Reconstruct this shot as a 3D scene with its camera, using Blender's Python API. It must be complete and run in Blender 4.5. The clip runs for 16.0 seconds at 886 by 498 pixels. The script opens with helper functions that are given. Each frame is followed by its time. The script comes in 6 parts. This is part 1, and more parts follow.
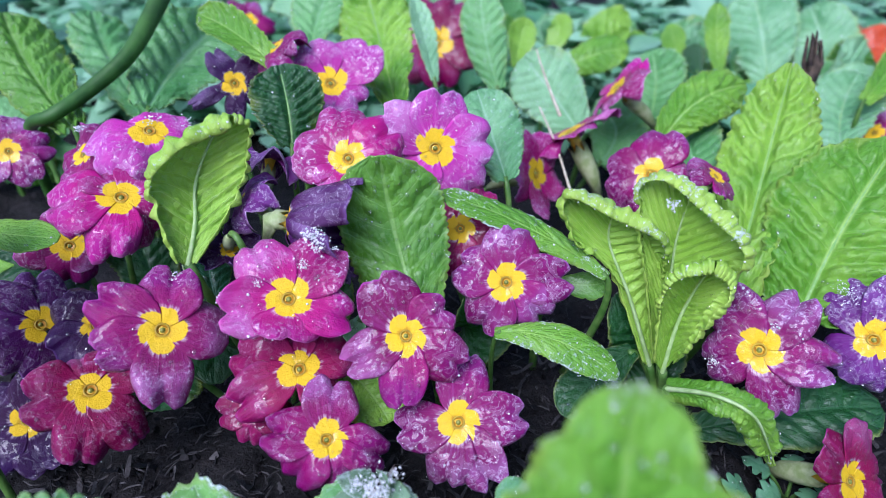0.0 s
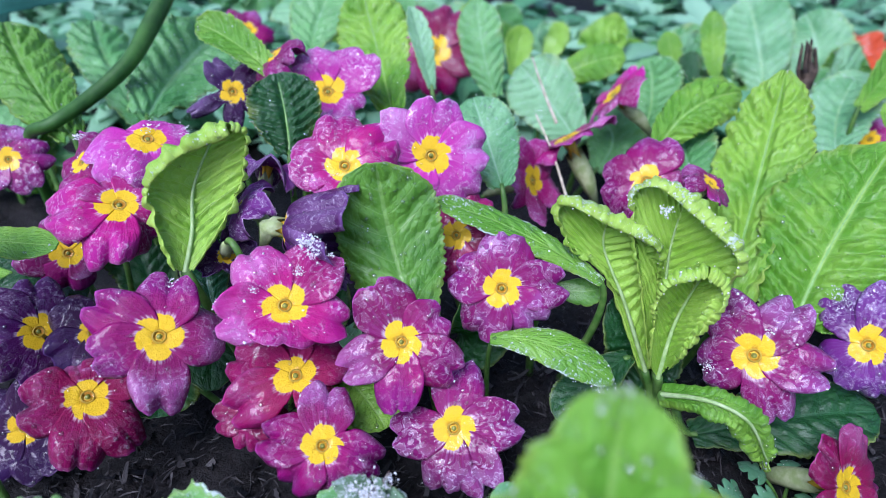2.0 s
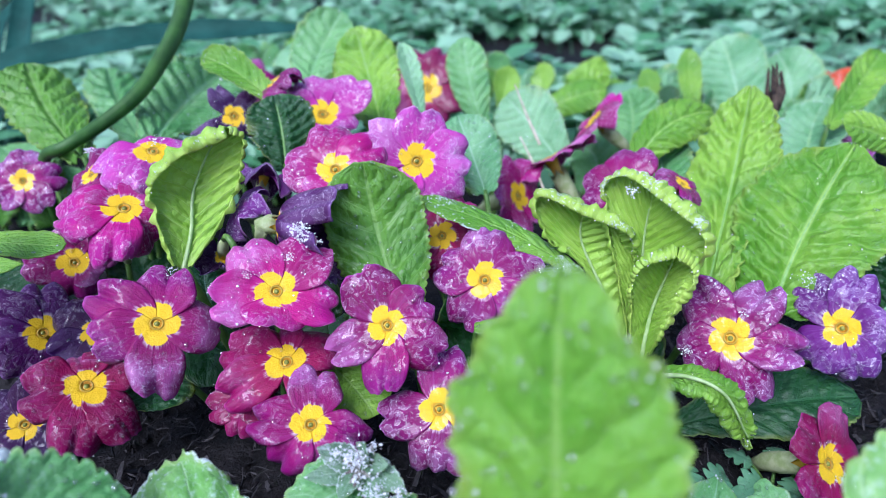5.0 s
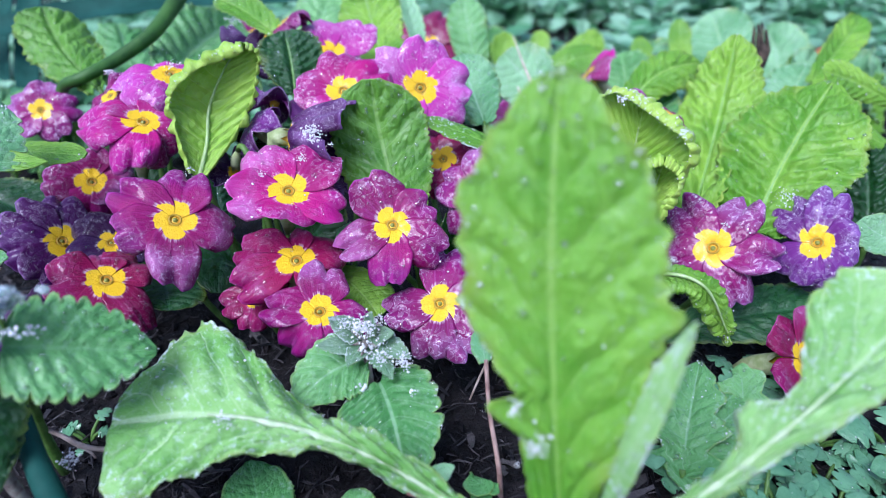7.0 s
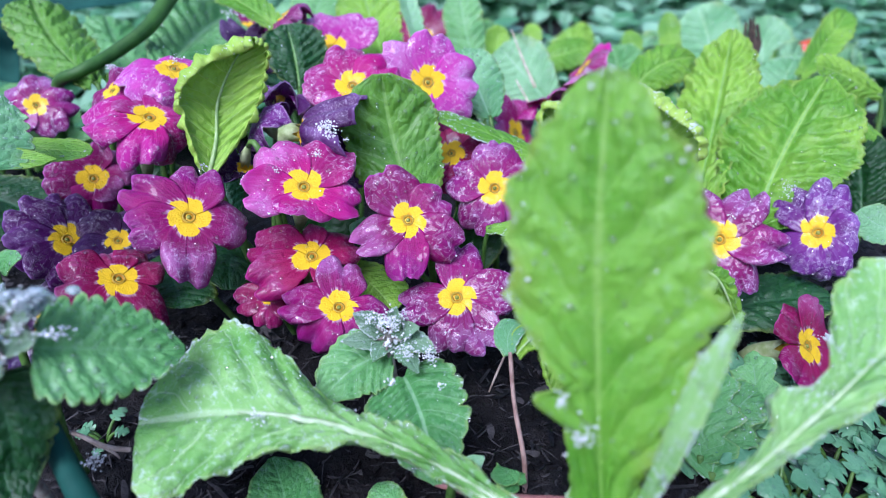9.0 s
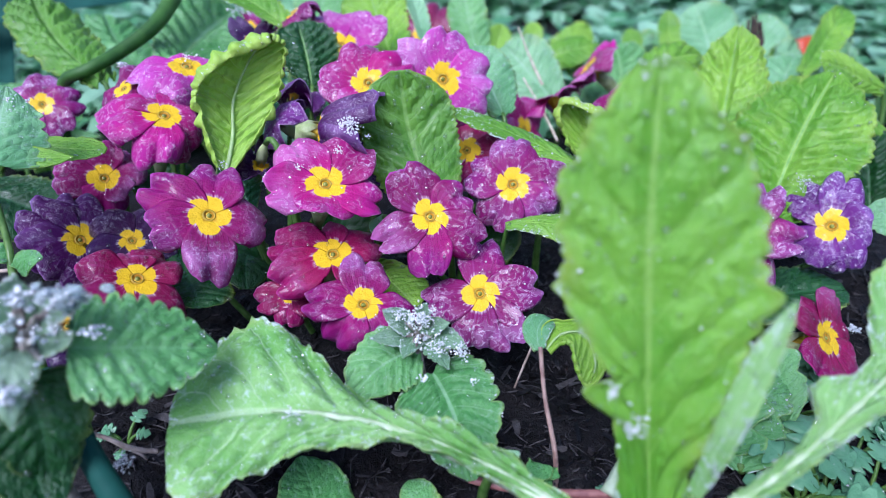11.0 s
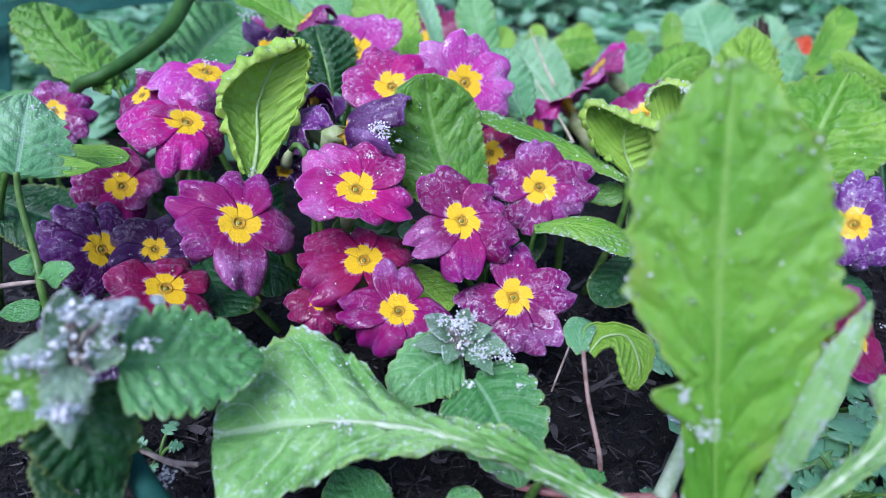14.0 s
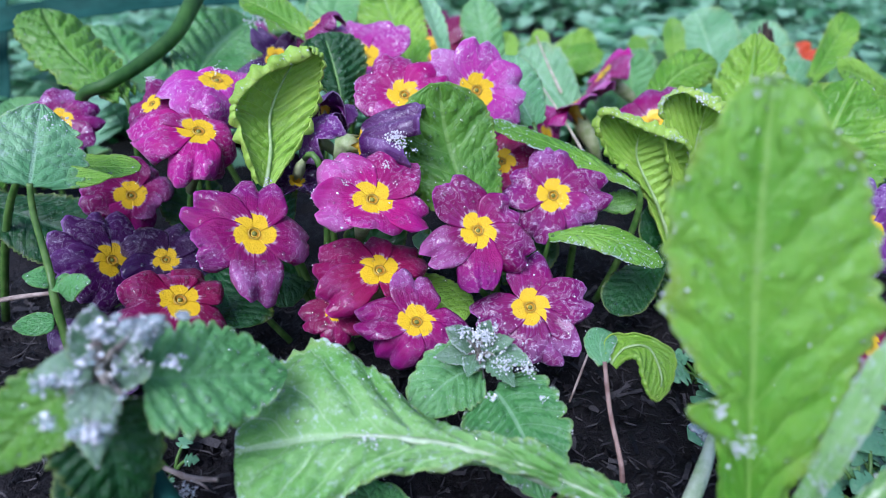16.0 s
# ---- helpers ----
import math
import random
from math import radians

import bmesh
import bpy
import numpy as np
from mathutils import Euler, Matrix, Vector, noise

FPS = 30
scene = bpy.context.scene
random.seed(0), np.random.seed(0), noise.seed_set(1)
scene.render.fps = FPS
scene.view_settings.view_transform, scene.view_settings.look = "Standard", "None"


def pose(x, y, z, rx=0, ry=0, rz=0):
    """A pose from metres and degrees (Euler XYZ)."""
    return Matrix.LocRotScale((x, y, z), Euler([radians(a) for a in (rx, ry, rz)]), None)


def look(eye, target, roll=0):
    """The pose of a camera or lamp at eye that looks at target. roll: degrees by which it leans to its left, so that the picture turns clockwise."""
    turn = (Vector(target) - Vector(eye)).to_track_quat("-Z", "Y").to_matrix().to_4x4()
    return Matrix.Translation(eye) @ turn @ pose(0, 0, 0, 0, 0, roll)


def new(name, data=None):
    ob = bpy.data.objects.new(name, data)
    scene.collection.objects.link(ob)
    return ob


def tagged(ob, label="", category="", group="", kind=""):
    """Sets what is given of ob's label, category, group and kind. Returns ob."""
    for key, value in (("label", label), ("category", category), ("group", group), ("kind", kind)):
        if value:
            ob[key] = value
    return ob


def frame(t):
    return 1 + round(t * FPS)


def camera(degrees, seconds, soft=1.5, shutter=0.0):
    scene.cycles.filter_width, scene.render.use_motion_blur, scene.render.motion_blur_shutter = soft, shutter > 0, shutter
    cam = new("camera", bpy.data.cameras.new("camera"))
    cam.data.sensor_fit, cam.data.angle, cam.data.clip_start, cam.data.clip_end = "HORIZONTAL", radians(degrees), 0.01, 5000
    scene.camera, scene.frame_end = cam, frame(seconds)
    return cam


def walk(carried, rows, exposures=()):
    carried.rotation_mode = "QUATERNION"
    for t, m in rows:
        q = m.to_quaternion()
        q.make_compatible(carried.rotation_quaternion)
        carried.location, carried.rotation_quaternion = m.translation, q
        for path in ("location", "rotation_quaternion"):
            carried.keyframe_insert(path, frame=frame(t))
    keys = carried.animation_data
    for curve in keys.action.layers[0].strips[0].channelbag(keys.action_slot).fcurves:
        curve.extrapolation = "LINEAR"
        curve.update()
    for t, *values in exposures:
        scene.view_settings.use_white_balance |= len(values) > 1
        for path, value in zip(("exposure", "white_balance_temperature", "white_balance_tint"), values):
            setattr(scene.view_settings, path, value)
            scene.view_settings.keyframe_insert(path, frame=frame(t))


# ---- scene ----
cam = camera(71.7, 16.0, soft=0.5)
EXPOSURES = [(0.0, 0.48, 5300, 22), (7.0, 0.64, 5300, 22), (12.5, 0.49, 5300, 22), (16.0, 0.38, 5300, 22)]
METRES, EYE, TILT, LEAN, TURN = 0.115, 0.175, -37.0, 0.0, 0.0
ROWS = [
    (0.0, 0.0, 0.0, 0.0, 0.0, 0.0, -0.0),
    (0.5, 0.0083, -0.0024, -0.0005, 0.04, 0.17, 0.02),
    (1.0, 0.0124, -0.0049, -0.0035, 0.06, 0.38, 0.05),
    (1.5, 0.0127, -0.0065, -0.0017, 0.05, 0.49, 0.07),
    (2.0, 0.014, -0.0095, -0.0019, 0.08, 0.67, 0.11),
    (2.5, 0.011, -0.0123, -0.0022, 0.06, 0.89, 0.15),
    (3.0, 0.0174, -0.0172, -0.0068, 0.26, 1.35, 0.33),
    (5.5, 0.0864, -0.1073, -0.2971, 0.7, 7.74, 1.41),
    (6.0, 0.093, -0.1274, -0.3831, 0.52, 7.86, 1.54),
    (6.5, 0.0814, -0.1438, -0.4609, 0.42, 7.82, 1.13),
    (7.0, 0.0458, -0.1559, -0.5069, 0.0, 7.66, 0.46),
    (7.5, 0.0298, -0.1656, -0.5265, -0.16, 7.37, 0.81),
    (8.0, -0.0078, -0.169, -0.5199, -0.71, 7.04, 0.83),
    (8.5, -0.0416, -0.165, -0.5051, -1.75, 6.9, 1.06),
    (9.0, -0.0639, -0.1675, -0.5007, -2.1, 6.89, 1.4),
    (11.5, -0.1879, -0.1539, -0.5109, -3.53, 7.02, 2.35),
    (12.0, -0.2125, -0.1529, -0.5096, -3.74, 7.07, 2.66),
    (12.5, -0.2373, -0.1499, -0.5083, -3.93, 7.09, 2.87),
    (13.0, -0.2578, -0.1443, -0.509, -4.06, 7.1, 2.91),
    (13.5, -0.2756, -0.1416, -0.5026, -4.27, 7.08, 2.99),
    (14.0, -0.2878, -0.1367, -0.4963, -4.43, 7.1, 3.16),
    (14.5, -0.3007, -0.134, -0.4917, -4.59, 7.13, 3.24),
    (15.0, -0.3163, -0.1314, -0.4853, -4.78, 7.16, 3.31),
    (15.5, -0.3335, -0.128, -0.4773, -4.92, 7.19, 3.43),
    (16.0, -0.35, -0.1252, -0.4702, -5.08, 7.25, 3.45),
]
walk(cam, [(t, pose(0, 0, EYE, TILT, LEAN, TURN) @ pose(METRES * x, METRES * y, METRES * z, 90 + pitch, roll, yaw)) for t, x, y, z, yaw, pitch, roll in ROWS], exposures=EXPOSURES)
cam.data.dof.use_dof = True
cam.data.dof.focus_distance = 0.19
cam.data.dof.aperture_fstop = 9.5

# ---------------------------------------------------------------- world and light: a low overcast winter sky
world = bpy.data.worlds.new("overcast_sky")
scene.world = world
world.use_nodes = True
wn, wl = world.node_tree.nodes, world.node_tree.links
sky = wn.new("ShaderNodeTexSky")
sky.sky_type = "NISHITA"
sky.sun_disc = False
sky.sun_elevation, sky.sun_rotation = radians(55), radians(212)
sky.air_density, sky.dust_density = 1.0, 3.0
wl.new(sky.outputs[0], wn["Background"].inputs[0])
wn["Background"].inputs[1].default_value = 0.13
sun = new("sun", bpy.data.lights.new("sun", "SUN"))
sun.data.energy, sun.data.angle, sun.data.color = 2.2, radians(36), (1.0, 0.99, 0.97)
sun.matrix_world = look((-0.60, -0.75, 1.6), (0, 0.15, 0))

# ---------------------------------------------------------------- materials


class Mat:
    """A node material and short ways to wire it."""

    def __init__(self, name):
        self.m = bpy.data.materials.new(name)
        self.m.use_nodes = True
        self.n, self.l = self.m.node_tree.nodes, self.m.node_tree.links
        self.out = self.n["Material Output"]
        self.p = self.n["Principled BSDF"]

    def put(self, socket, v):
        if hasattr(v, "is_output"):
            self.l.new(v, socket)
        elif v is not None:
            socket.default_value = v

    def math(self, op, a, b=None, c=None):
        n = self.n.new("ShaderNodeMath")
        n.operation = op
        for s, v in zip(n.inputs, (a, b, c)):
            self.put(s, v)
        return n.outputs[0]

    def mix(self, f, a, b, blend="MIX"):
        n = self.n.new("ShaderNodeMix")
        n.data_type, n.blend_type = "RGBA", blend
        self.put(n.inputs[0], f)
        self.put(n.inputs[6], a if hasattr(a, "is_output") else (*a, 1))
        self.put(n.inputs[7], b if hasattr(b, "is_output") else (*b, 1))
        return n.outputs[2]

    def step(self, v, lo, hi, a=0.0, b=1.0):
        n = self.n.new("ShaderNodeMapRange")
        n.interpolation_type = "SMOOTHSTEP"
        for s, x in zip(n.inputs, (v, lo, hi, a, b)):
            self.put(s, x)
        return n.outputs[0]

    def noise(self, scale, detail=3.0, rough=0.55, vec=None):
        n = self.n.new("ShaderNodeTexNoise")
        n.inputs["Scale"].default_value, n.inputs["Detail"].default_value, n.inputs["Roughness"].default_value = scale, detail, rough
        self.l.new(vec or self.coords(), n.inputs["Vector"])
        return n.outputs[0]

    def cells(self, scale, feature="F1", vec=None):
        n = self.n.new("ShaderNodeTexVoronoi")
        n.feature = feature
        n.inputs["Scale"].default_value = scale
        self.l.new(vec or self.coords(), n.inputs["Vector"])
        return n.outputs[0]

    def coords(self):
        return self.n.new("ShaderNodeTexCoord").outputs["Object"]

    def uv(self):
        s = self.n.new("ShaderNodeSeparateXYZ")
        self.l.new(self.n.new("ShaderNodeTexCoord").outputs["UV"], s.inputs[0])
        return s.outputs[0], s.outputs[1]

    def random(self):
        return self.n.new("ShaderNodeObjectInfo").outputs["Random"]

    def island(self):
        return self.n.new("ShaderNodeNewGeometry").outputs["Random Per Island"]

    def bump(self, h, strength=0.5, dist=0.001, under=None):
        n = self.n.new("ShaderNodeBump")
        n.inputs["Strength"].default_value, n.inputs["Distance"].default_value = strength, dist
        self.l.new(h, n.inputs["Height"])
        if under:
            self.l.new(under, n.inputs["Normal"])
        return n.outputs[0]

    def end(self, color, rough, normal=None, spec=0.5, coat=0.0, coat_rough=0.1, translucent=0.0, glow=None):
        p = self.p
        self.put(p.inputs["Base Color"], color if hasattr(color, "is_output") else (*color, 1))
        self.put(p.inputs["Roughness"], rough)
        self.put(p.inputs["Specular IOR Level"], spec)
        self.put(p.inputs["Coat Weight"], coat)
        self.put(p.inputs["Coat Roughness"], coat_rough)
        self.put(p.inputs["Coat IOR"], 1.45)
        self.put(p.inputs["Normal"], normal)
        if translucent:
            t = self.n.new("ShaderNodeBsdfTranslucent")
            self.put(t.inputs[0], glow or color)
            self.put(t.inputs[1], normal)
            x = self.n.new("ShaderNodeMixShader")
            x.inputs[0].default_value = translucent
            self.l.new(p.outputs[0], x.inputs[1])
            self.l.new(t.outputs[0], x.inputs[2])
            self.l.new(x.outputs[0], self.out.inputs[0])
        return self.m


def leaf_material(name, dark, light, vein, frost=0.25, gloss=0.38, wrinkle=1.0, translucent=0.3, slope=1.6):
    """Leaf skin. UV: u across from 0 to 1, v along in vein counts. frost: amount of pale film, frost and painted sky
    sheen.
    """
    M = Mat(name)
    u, v = M.uv()
    off = M.math("ABSOLUTE", M.math("SUBTRACT", u, 0.5))
    off = M.math("MULTIPLY", off, 2.0)
    wob = M.math("MULTIPLY", M.noise(110.0, 1.0), 0.30)
    along = M.math("ADD", M.math("SUBTRACT", v, M.math("MULTIPLY", off, slope)), wob)
    tri = M.math("ABSOLUTE", M.math("SUBTRACT", M.math("FRACT", along), 0.5))
    side = M.step(tri, 0.452, 0.5)
    rib = M.step(off, 0.032, 0.012)
    grid = M.n.new("ShaderNodeCombineXYZ")
    M.put(grid.inputs[0], M.math("MULTIPLY", u, 11.0))
    M.put(grid.inputs[1], M.math("MULTIPLY", along, 2.0))
    M.put(grid.inputs[2], M.math("MULTIPLY", M.random(), 30.0))
    net = M.step(M.cells(1.0, "DISTANCE_TO_EDGE", grid.outputs[0]), 0.06, 0.0)
    pads = M.cells(1.0, "F1", grid.outputs[0])
    veins = M.math("MAXIMUM", rib, M.math("MAXIMUM", M.math("MULTIPLY", side, 0.75), M.math("MULTIPLY", net, 0.22)))
    big = M.noise(38.0, 3.0)
    tone = M.mix(M.step(M.math("ADD", big, M.math("MULTIPLY", M.math("SUBTRACT", M.random(), 0.5), 0.22)), 0.32, 0.68), dark, light)
    tone = M.mix(M.math("MULTIPLY", veins, 0.6), tone, vein)
    fleck = M.step(M.noise(700.0, 4.0, 0.7), 0.35, 0.7)
    tone = M.mix(M.math("MULTIPLY", fleck, 0.2), tone, dark)
    tone = M.mix(M.math("MULTIPLY", M.step(M.math("ADD", off, M.math("MULTIPLY", big, 0.2)), 0.97, 1.1), 0.4), tone, M.mix(0.6, light, (0.55, 0.60, 0.14)))
    yellowing = M.math("MULTIPLY", M.step(M.noise(60.0, 2.0), 0.55, 0.72), M.step(off, 0.45, 1.0))
    tone = M.mix(M.math("MULTIPLY", yellowing, 0.35), tone, (0.42, 0.47, 0.07))
    # pale film: frost together with the sky's sheen on wet skin, put into colour
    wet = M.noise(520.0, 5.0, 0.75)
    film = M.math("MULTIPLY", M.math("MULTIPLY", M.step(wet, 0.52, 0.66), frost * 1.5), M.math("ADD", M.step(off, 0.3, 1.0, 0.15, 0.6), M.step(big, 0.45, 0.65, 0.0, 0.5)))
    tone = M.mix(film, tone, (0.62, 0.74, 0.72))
    at = M.n.new("ShaderNodeAttribute")
    at.attribute_name = "frost"
    rime = M.step(M.math("ADD", M.math("MULTIPLY", at.outputs["Fac"], 0.50), M.noise(780.0, 4.0, 0.7)), 0.72, 0.84)
    tone = M.mix(M.math("MULTIPLY", rime, 0.85), tone, (0.74, 0.83, 0.82))
    h = M.math("ADD", M.math("MULTIPLY", M.math("MULTIPLY", pads, pads), -1.3 * wrinkle), M.math("MULTIPLY", veins, -0.5 * wrinkle))
    n1 = M.bump(h, 0.30, 0.0013)
    n2 = M.bump(M.math("ADD", M.math("ADD", M.noise(900.0, 3.0), M.math("MULTIPLY", rime, 0.9)), M.math("MULTIPLY", M.noise(2600.0, 2.0), 0.5)), 0.5, 0.0007, n1)
    rough = M.step(M.noise(150.0, 4.0), 0.35, 0.7, gloss - 0.16, gloss + 0.16)
    return M.end(tone, rough, n2, 0.45, M.step(M.noise(120.0, 2.0), 0.45, 0.6, 0.03, 0.35), 0.15, translucent, M.mix(0.5, tone, (0.35, 0.6, 0.03)))


def petal_material(name, inner, outer, edge, frost=0.3, eye=0.345):
    """Petal skin with the yellow star at its foot. UV: u across, v from the throat to the rim. frost: amount of frost
    specks and painted wet sheen.
    """
    M = Mat(name)
    u, v = M.uv()
    off = M.math("MULTIPLY", M.math("ABSOLUTE", M.math("SUBTRACT", u, 0.5)), 2.0)
    grain = M.noise(420.0, 3.0)
    streak_in = M.n.new("ShaderNodeCombineXYZ")
    M.l.new(M.math("MULTIPLY", u, 15.0), streak_in.inputs[0])
    M.l.new(M.math("MULTIPLY", v, 1.6), streak_in.inputs[1])
    M.l.new(M.math("MULTIPLY", M.random(), 40.0), streak_in.inputs[2])
    streak = M.noise(1.0, 3.0, 0.6, streak_in.outputs[0])
    # a notched yellow mark on every petal, together a five-pointed star
    rim = M.math("MULTIPLY", M.math("SUBTRACT", 1.0, M.math("MULTIPLY", off, 0.50)), eye + 0.035)
    rim = M.math("SUBTRACT", rim, M.math("MULTIPLY", M.step(off, 0.20, 0.0), 0.014))
    rim = M.math("ADD", rim, M.math("MULTIPLY", M.math("SUBTRACT", streak, 0.5), 0.07))
    inside = M.math("SUBTRACT", rim, v)
    yellow = M.step(inside, -0.010, 0.016)
    white = M.math("MULTIPLY", M.step(inside, -0.07, 0.0), M.step(streak, 0.44, 0.66))
    big = M.noise(70.0, 3.0)
    tone = M.mix(M.step(M.math("ADD", v, M.math("MULTIPLY", M.math("SUBTRACT", big, 0.5), 1.5)), 0.40, 0.95), inner, outer)
    tone = M.mix(M.math("MULTIPLY", M.random(), 0.8), tone, M.mix(0.5, inner, (0.03, 0.0, 0.012)))
    # pale sheen on some petals, painted as a lighter colour
    other = M.math("FRACT", M.math("MULTIPLY", M.random(), 7.13))
    painted_sheen = M.math("MULTIPLY", M.math("MULTIPLY", M.step(other, 0.45, 0.9), M.step(v, 0.40, 0.75)), M.step(big, 0.38, 0.62))
    tone = M.mix(M.math("MULTIPLY", painted_sheen, 0.42), tone, M.mix(0.35, edge, (0.80, 0.50, 0.80)))
    tone = M.mix(M.math("MULTIPLY", M.step(streak, 0.48, 0.75), 0.18), tone, edge)
    tone = M.mix(M.math("MULTIPLY", M.step(streak, 0.46, 0.30), 0.25), tone, M.mix(0.5, inner, (0.02, 0.0, 0.01)))
    tone = M.mix(M.math("MULTIPLY", M.step(v, 0.95, 1.0), 0.7), tone, edge)
    # meltwater sheen put into the colour, with a bright shore line, and fine frost
    film = M.n.new("ShaderNodeTexNoise")
    film.inputs["Scale"].default_value, film.inputs["Detail"].default_value, film.inputs["Distortion"].default_value = 330.0, 4.0, 1.6
    M.l.new(M.coords(), film.inputs["Vector"])
    patch = M.math("MULTIPLY", M.step(v, 0.35, 0.7), M.step(M.math("ADD", big, M.math("MULTIPLY", M.random(), 0.34)), 0.46, 0.64))
    pool = M.step(film.outputs[0], 0.50, 0.52)
    shore = M.math("MULTIPLY", pool, M.step(film.outputs[0], 0.545, 0.52))
    wet = M.noise(650.0, 5.0, 0.75)
    speck = M.math("MULTIPLY", M.step(wet, 0.54, 0.60), M.step(film.outputs[0], 0.40, 0.60))
    spots = M.math("MAXIMUM", M.math("MULTIPLY", pool, 0.10), M.math("MAXIMUM", M.math("MULTIPLY", shore, 0.50), M.math("MULTIPLY", speck, 0.9)))
    spots = M.math("MULTIPLY", M.math("MULTIPLY", spots, patch), min(1.0, frost * 1.5))
    tone = M.mix(spots, tone, M.mix(0.72, edge, (0.90, 0.80, 0.94)))
    tone = M.mix(M.math("MULTIPLY", white, 0.6), tone, (0.86, 0.72, 0.80))
    gold = M.mix(M.step(M.math("ADD", v, M.math("MULTIPLY", grain, 0.1)), 0.11, 0.19), (0.50, 0.22, 0.01), (0.90, 0.60, 0.006))
    gold = M.mix(M.math("MULTIPLY", M.step(streak, 0.50, 0.32), 0.10), gold, (0.62, 0.32, 0.01))
    tone = M.mix(yellow, tone, gold)
    n1 = M.bump(M.math("MULTIPLY", streak, M.step(v, 0.2, 0.5)), 0.4, 0.0008)
    n2 = M.bump(M.math("ADD", M.math("MULTIPLY", wet, 0.9), M.math("MULTIPLY", M.math("MULTIPLY", pool, patch), 0.8)), 0.55, 0.0010, n1)
    rough = M.step(big, 0.35, 0.65, 0.32, 0.6)
    return M.end(tone, rough, n2, 0.24, M.step(film.outputs[0], 0.48, 0.57, 0.04, 0.75), 0.05, 0.2)


def plain_material(name, a, b, scale=200.0, rough=0.5, bump=0.3, coat=0.0, translucent=0.0, island=False, spec=0.4):
    M = Mat(name)
    f = M.noise(scale, 4.0)
    if island:
        f = M.math("ADD", M.math("MULTIPLY", f, 0.4), M.math("MULTIPLY", M.island(), 0.6))
    tone = M.mix(M.step(f, 0.3, 0.7), a, b)
    return M.end(tone, M.step(M.noise(scale * 0.4), 0.3, 0.7, rough - 0.1, rough + 0.12), M.bump(M.noise(scale * 2.5, 4.0), bump, 0.001), spec, coat, 0.1, translucent)


LEAF = {
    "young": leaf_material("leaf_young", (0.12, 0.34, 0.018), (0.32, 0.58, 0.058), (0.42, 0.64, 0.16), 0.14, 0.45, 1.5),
    # pale underside, its colour lightened further to imitate light through the blade
    "pale": leaf_material("leaf_backlit_underside", (0.26, 0.51, 0.035), (0.43, 0.68, 0.085), (0.64, 0.80, 0.28), 0.08, 0.5, 1.2, 0.25),
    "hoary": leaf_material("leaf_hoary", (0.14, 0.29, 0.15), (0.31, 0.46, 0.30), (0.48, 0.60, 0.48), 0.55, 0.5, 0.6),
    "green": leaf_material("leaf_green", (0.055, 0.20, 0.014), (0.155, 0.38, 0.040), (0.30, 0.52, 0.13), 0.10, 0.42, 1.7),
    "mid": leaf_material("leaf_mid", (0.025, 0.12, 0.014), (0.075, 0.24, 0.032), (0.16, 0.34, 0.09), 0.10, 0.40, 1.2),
    # dark green; under the flowers it also puts shade into the leaf colour
    "deep": leaf_material("leaf_deep_shade", (0.010, 0.065, 0.014), (0.022, 0.105, 0.026), (0.05, 0.17, 0.06), 0.05, 0.32),
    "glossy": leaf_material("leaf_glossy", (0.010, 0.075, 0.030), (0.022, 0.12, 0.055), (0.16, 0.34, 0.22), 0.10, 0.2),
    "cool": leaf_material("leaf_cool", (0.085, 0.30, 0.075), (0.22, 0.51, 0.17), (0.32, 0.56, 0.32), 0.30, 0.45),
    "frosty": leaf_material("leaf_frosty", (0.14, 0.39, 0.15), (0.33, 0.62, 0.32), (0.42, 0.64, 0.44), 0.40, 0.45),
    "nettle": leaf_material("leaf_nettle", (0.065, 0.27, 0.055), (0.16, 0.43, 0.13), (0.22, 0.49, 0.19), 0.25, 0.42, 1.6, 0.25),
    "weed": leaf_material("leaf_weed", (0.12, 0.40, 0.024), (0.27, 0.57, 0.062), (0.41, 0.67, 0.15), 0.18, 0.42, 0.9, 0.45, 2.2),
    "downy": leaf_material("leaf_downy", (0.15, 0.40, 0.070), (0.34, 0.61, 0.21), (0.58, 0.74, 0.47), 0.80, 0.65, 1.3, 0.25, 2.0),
}
PETAL = {
    "magenta": petal_material("petal_magenta", (0.308, 0.002, 0.132), (0.256, 0.005, 0.172), (0.54, 0.10, 0.46), 0.45),
    "pink": petal_material("petal_pink", (0.506, 0.006, 0.201), (0.465, 0.016, 0.267), (0.72, 0.20, 0.56), 0.5),
    "crimson": petal_material("petal_crimson", (0.328, 0.002, 0.082), (0.279, 0.002, 0.111), (0.56, 0.07, 0.34), 0.2),
    "purple": petal_material("petal_purple", (0.300, 0.004, 0.150), (0.255, 0.012, 0.195), (0.50, 0.17, 0.55), 0.65),
    "lilac": petal_material("petal_lilac", (0.620, 0.040, 0.400), (0.600, 0.105, 0.500), (0.74, 0.36, 0.68), 0.9),
    "violet": petal_material("petal_violet", (0.165, 0.018, 0.220), (0.200, 0.050, 0.310), (0.46, 0.32, 0.68), 0.9),
    "plum": petal_material("petal_plum", (0.075, 0.005, 0.105), (0.085, 0.010, 0.135), (0.26, 0.12, 0.36), 0.35),
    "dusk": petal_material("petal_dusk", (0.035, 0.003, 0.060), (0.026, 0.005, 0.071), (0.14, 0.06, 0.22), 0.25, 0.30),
    "faded": petal_material("petal_faded", (0.165, 0.008, 0.177), (0.187, 0.042, 0.253), (0.46, 0.28, 0.50), 0.8, 0.12),
    "orange": petal_material("petal_orange", (0.70, 0.08, 0.010), (0.80, 0.11, 0.015), (0.80, 0.25, 0.08), 0.2, 0.2),
}
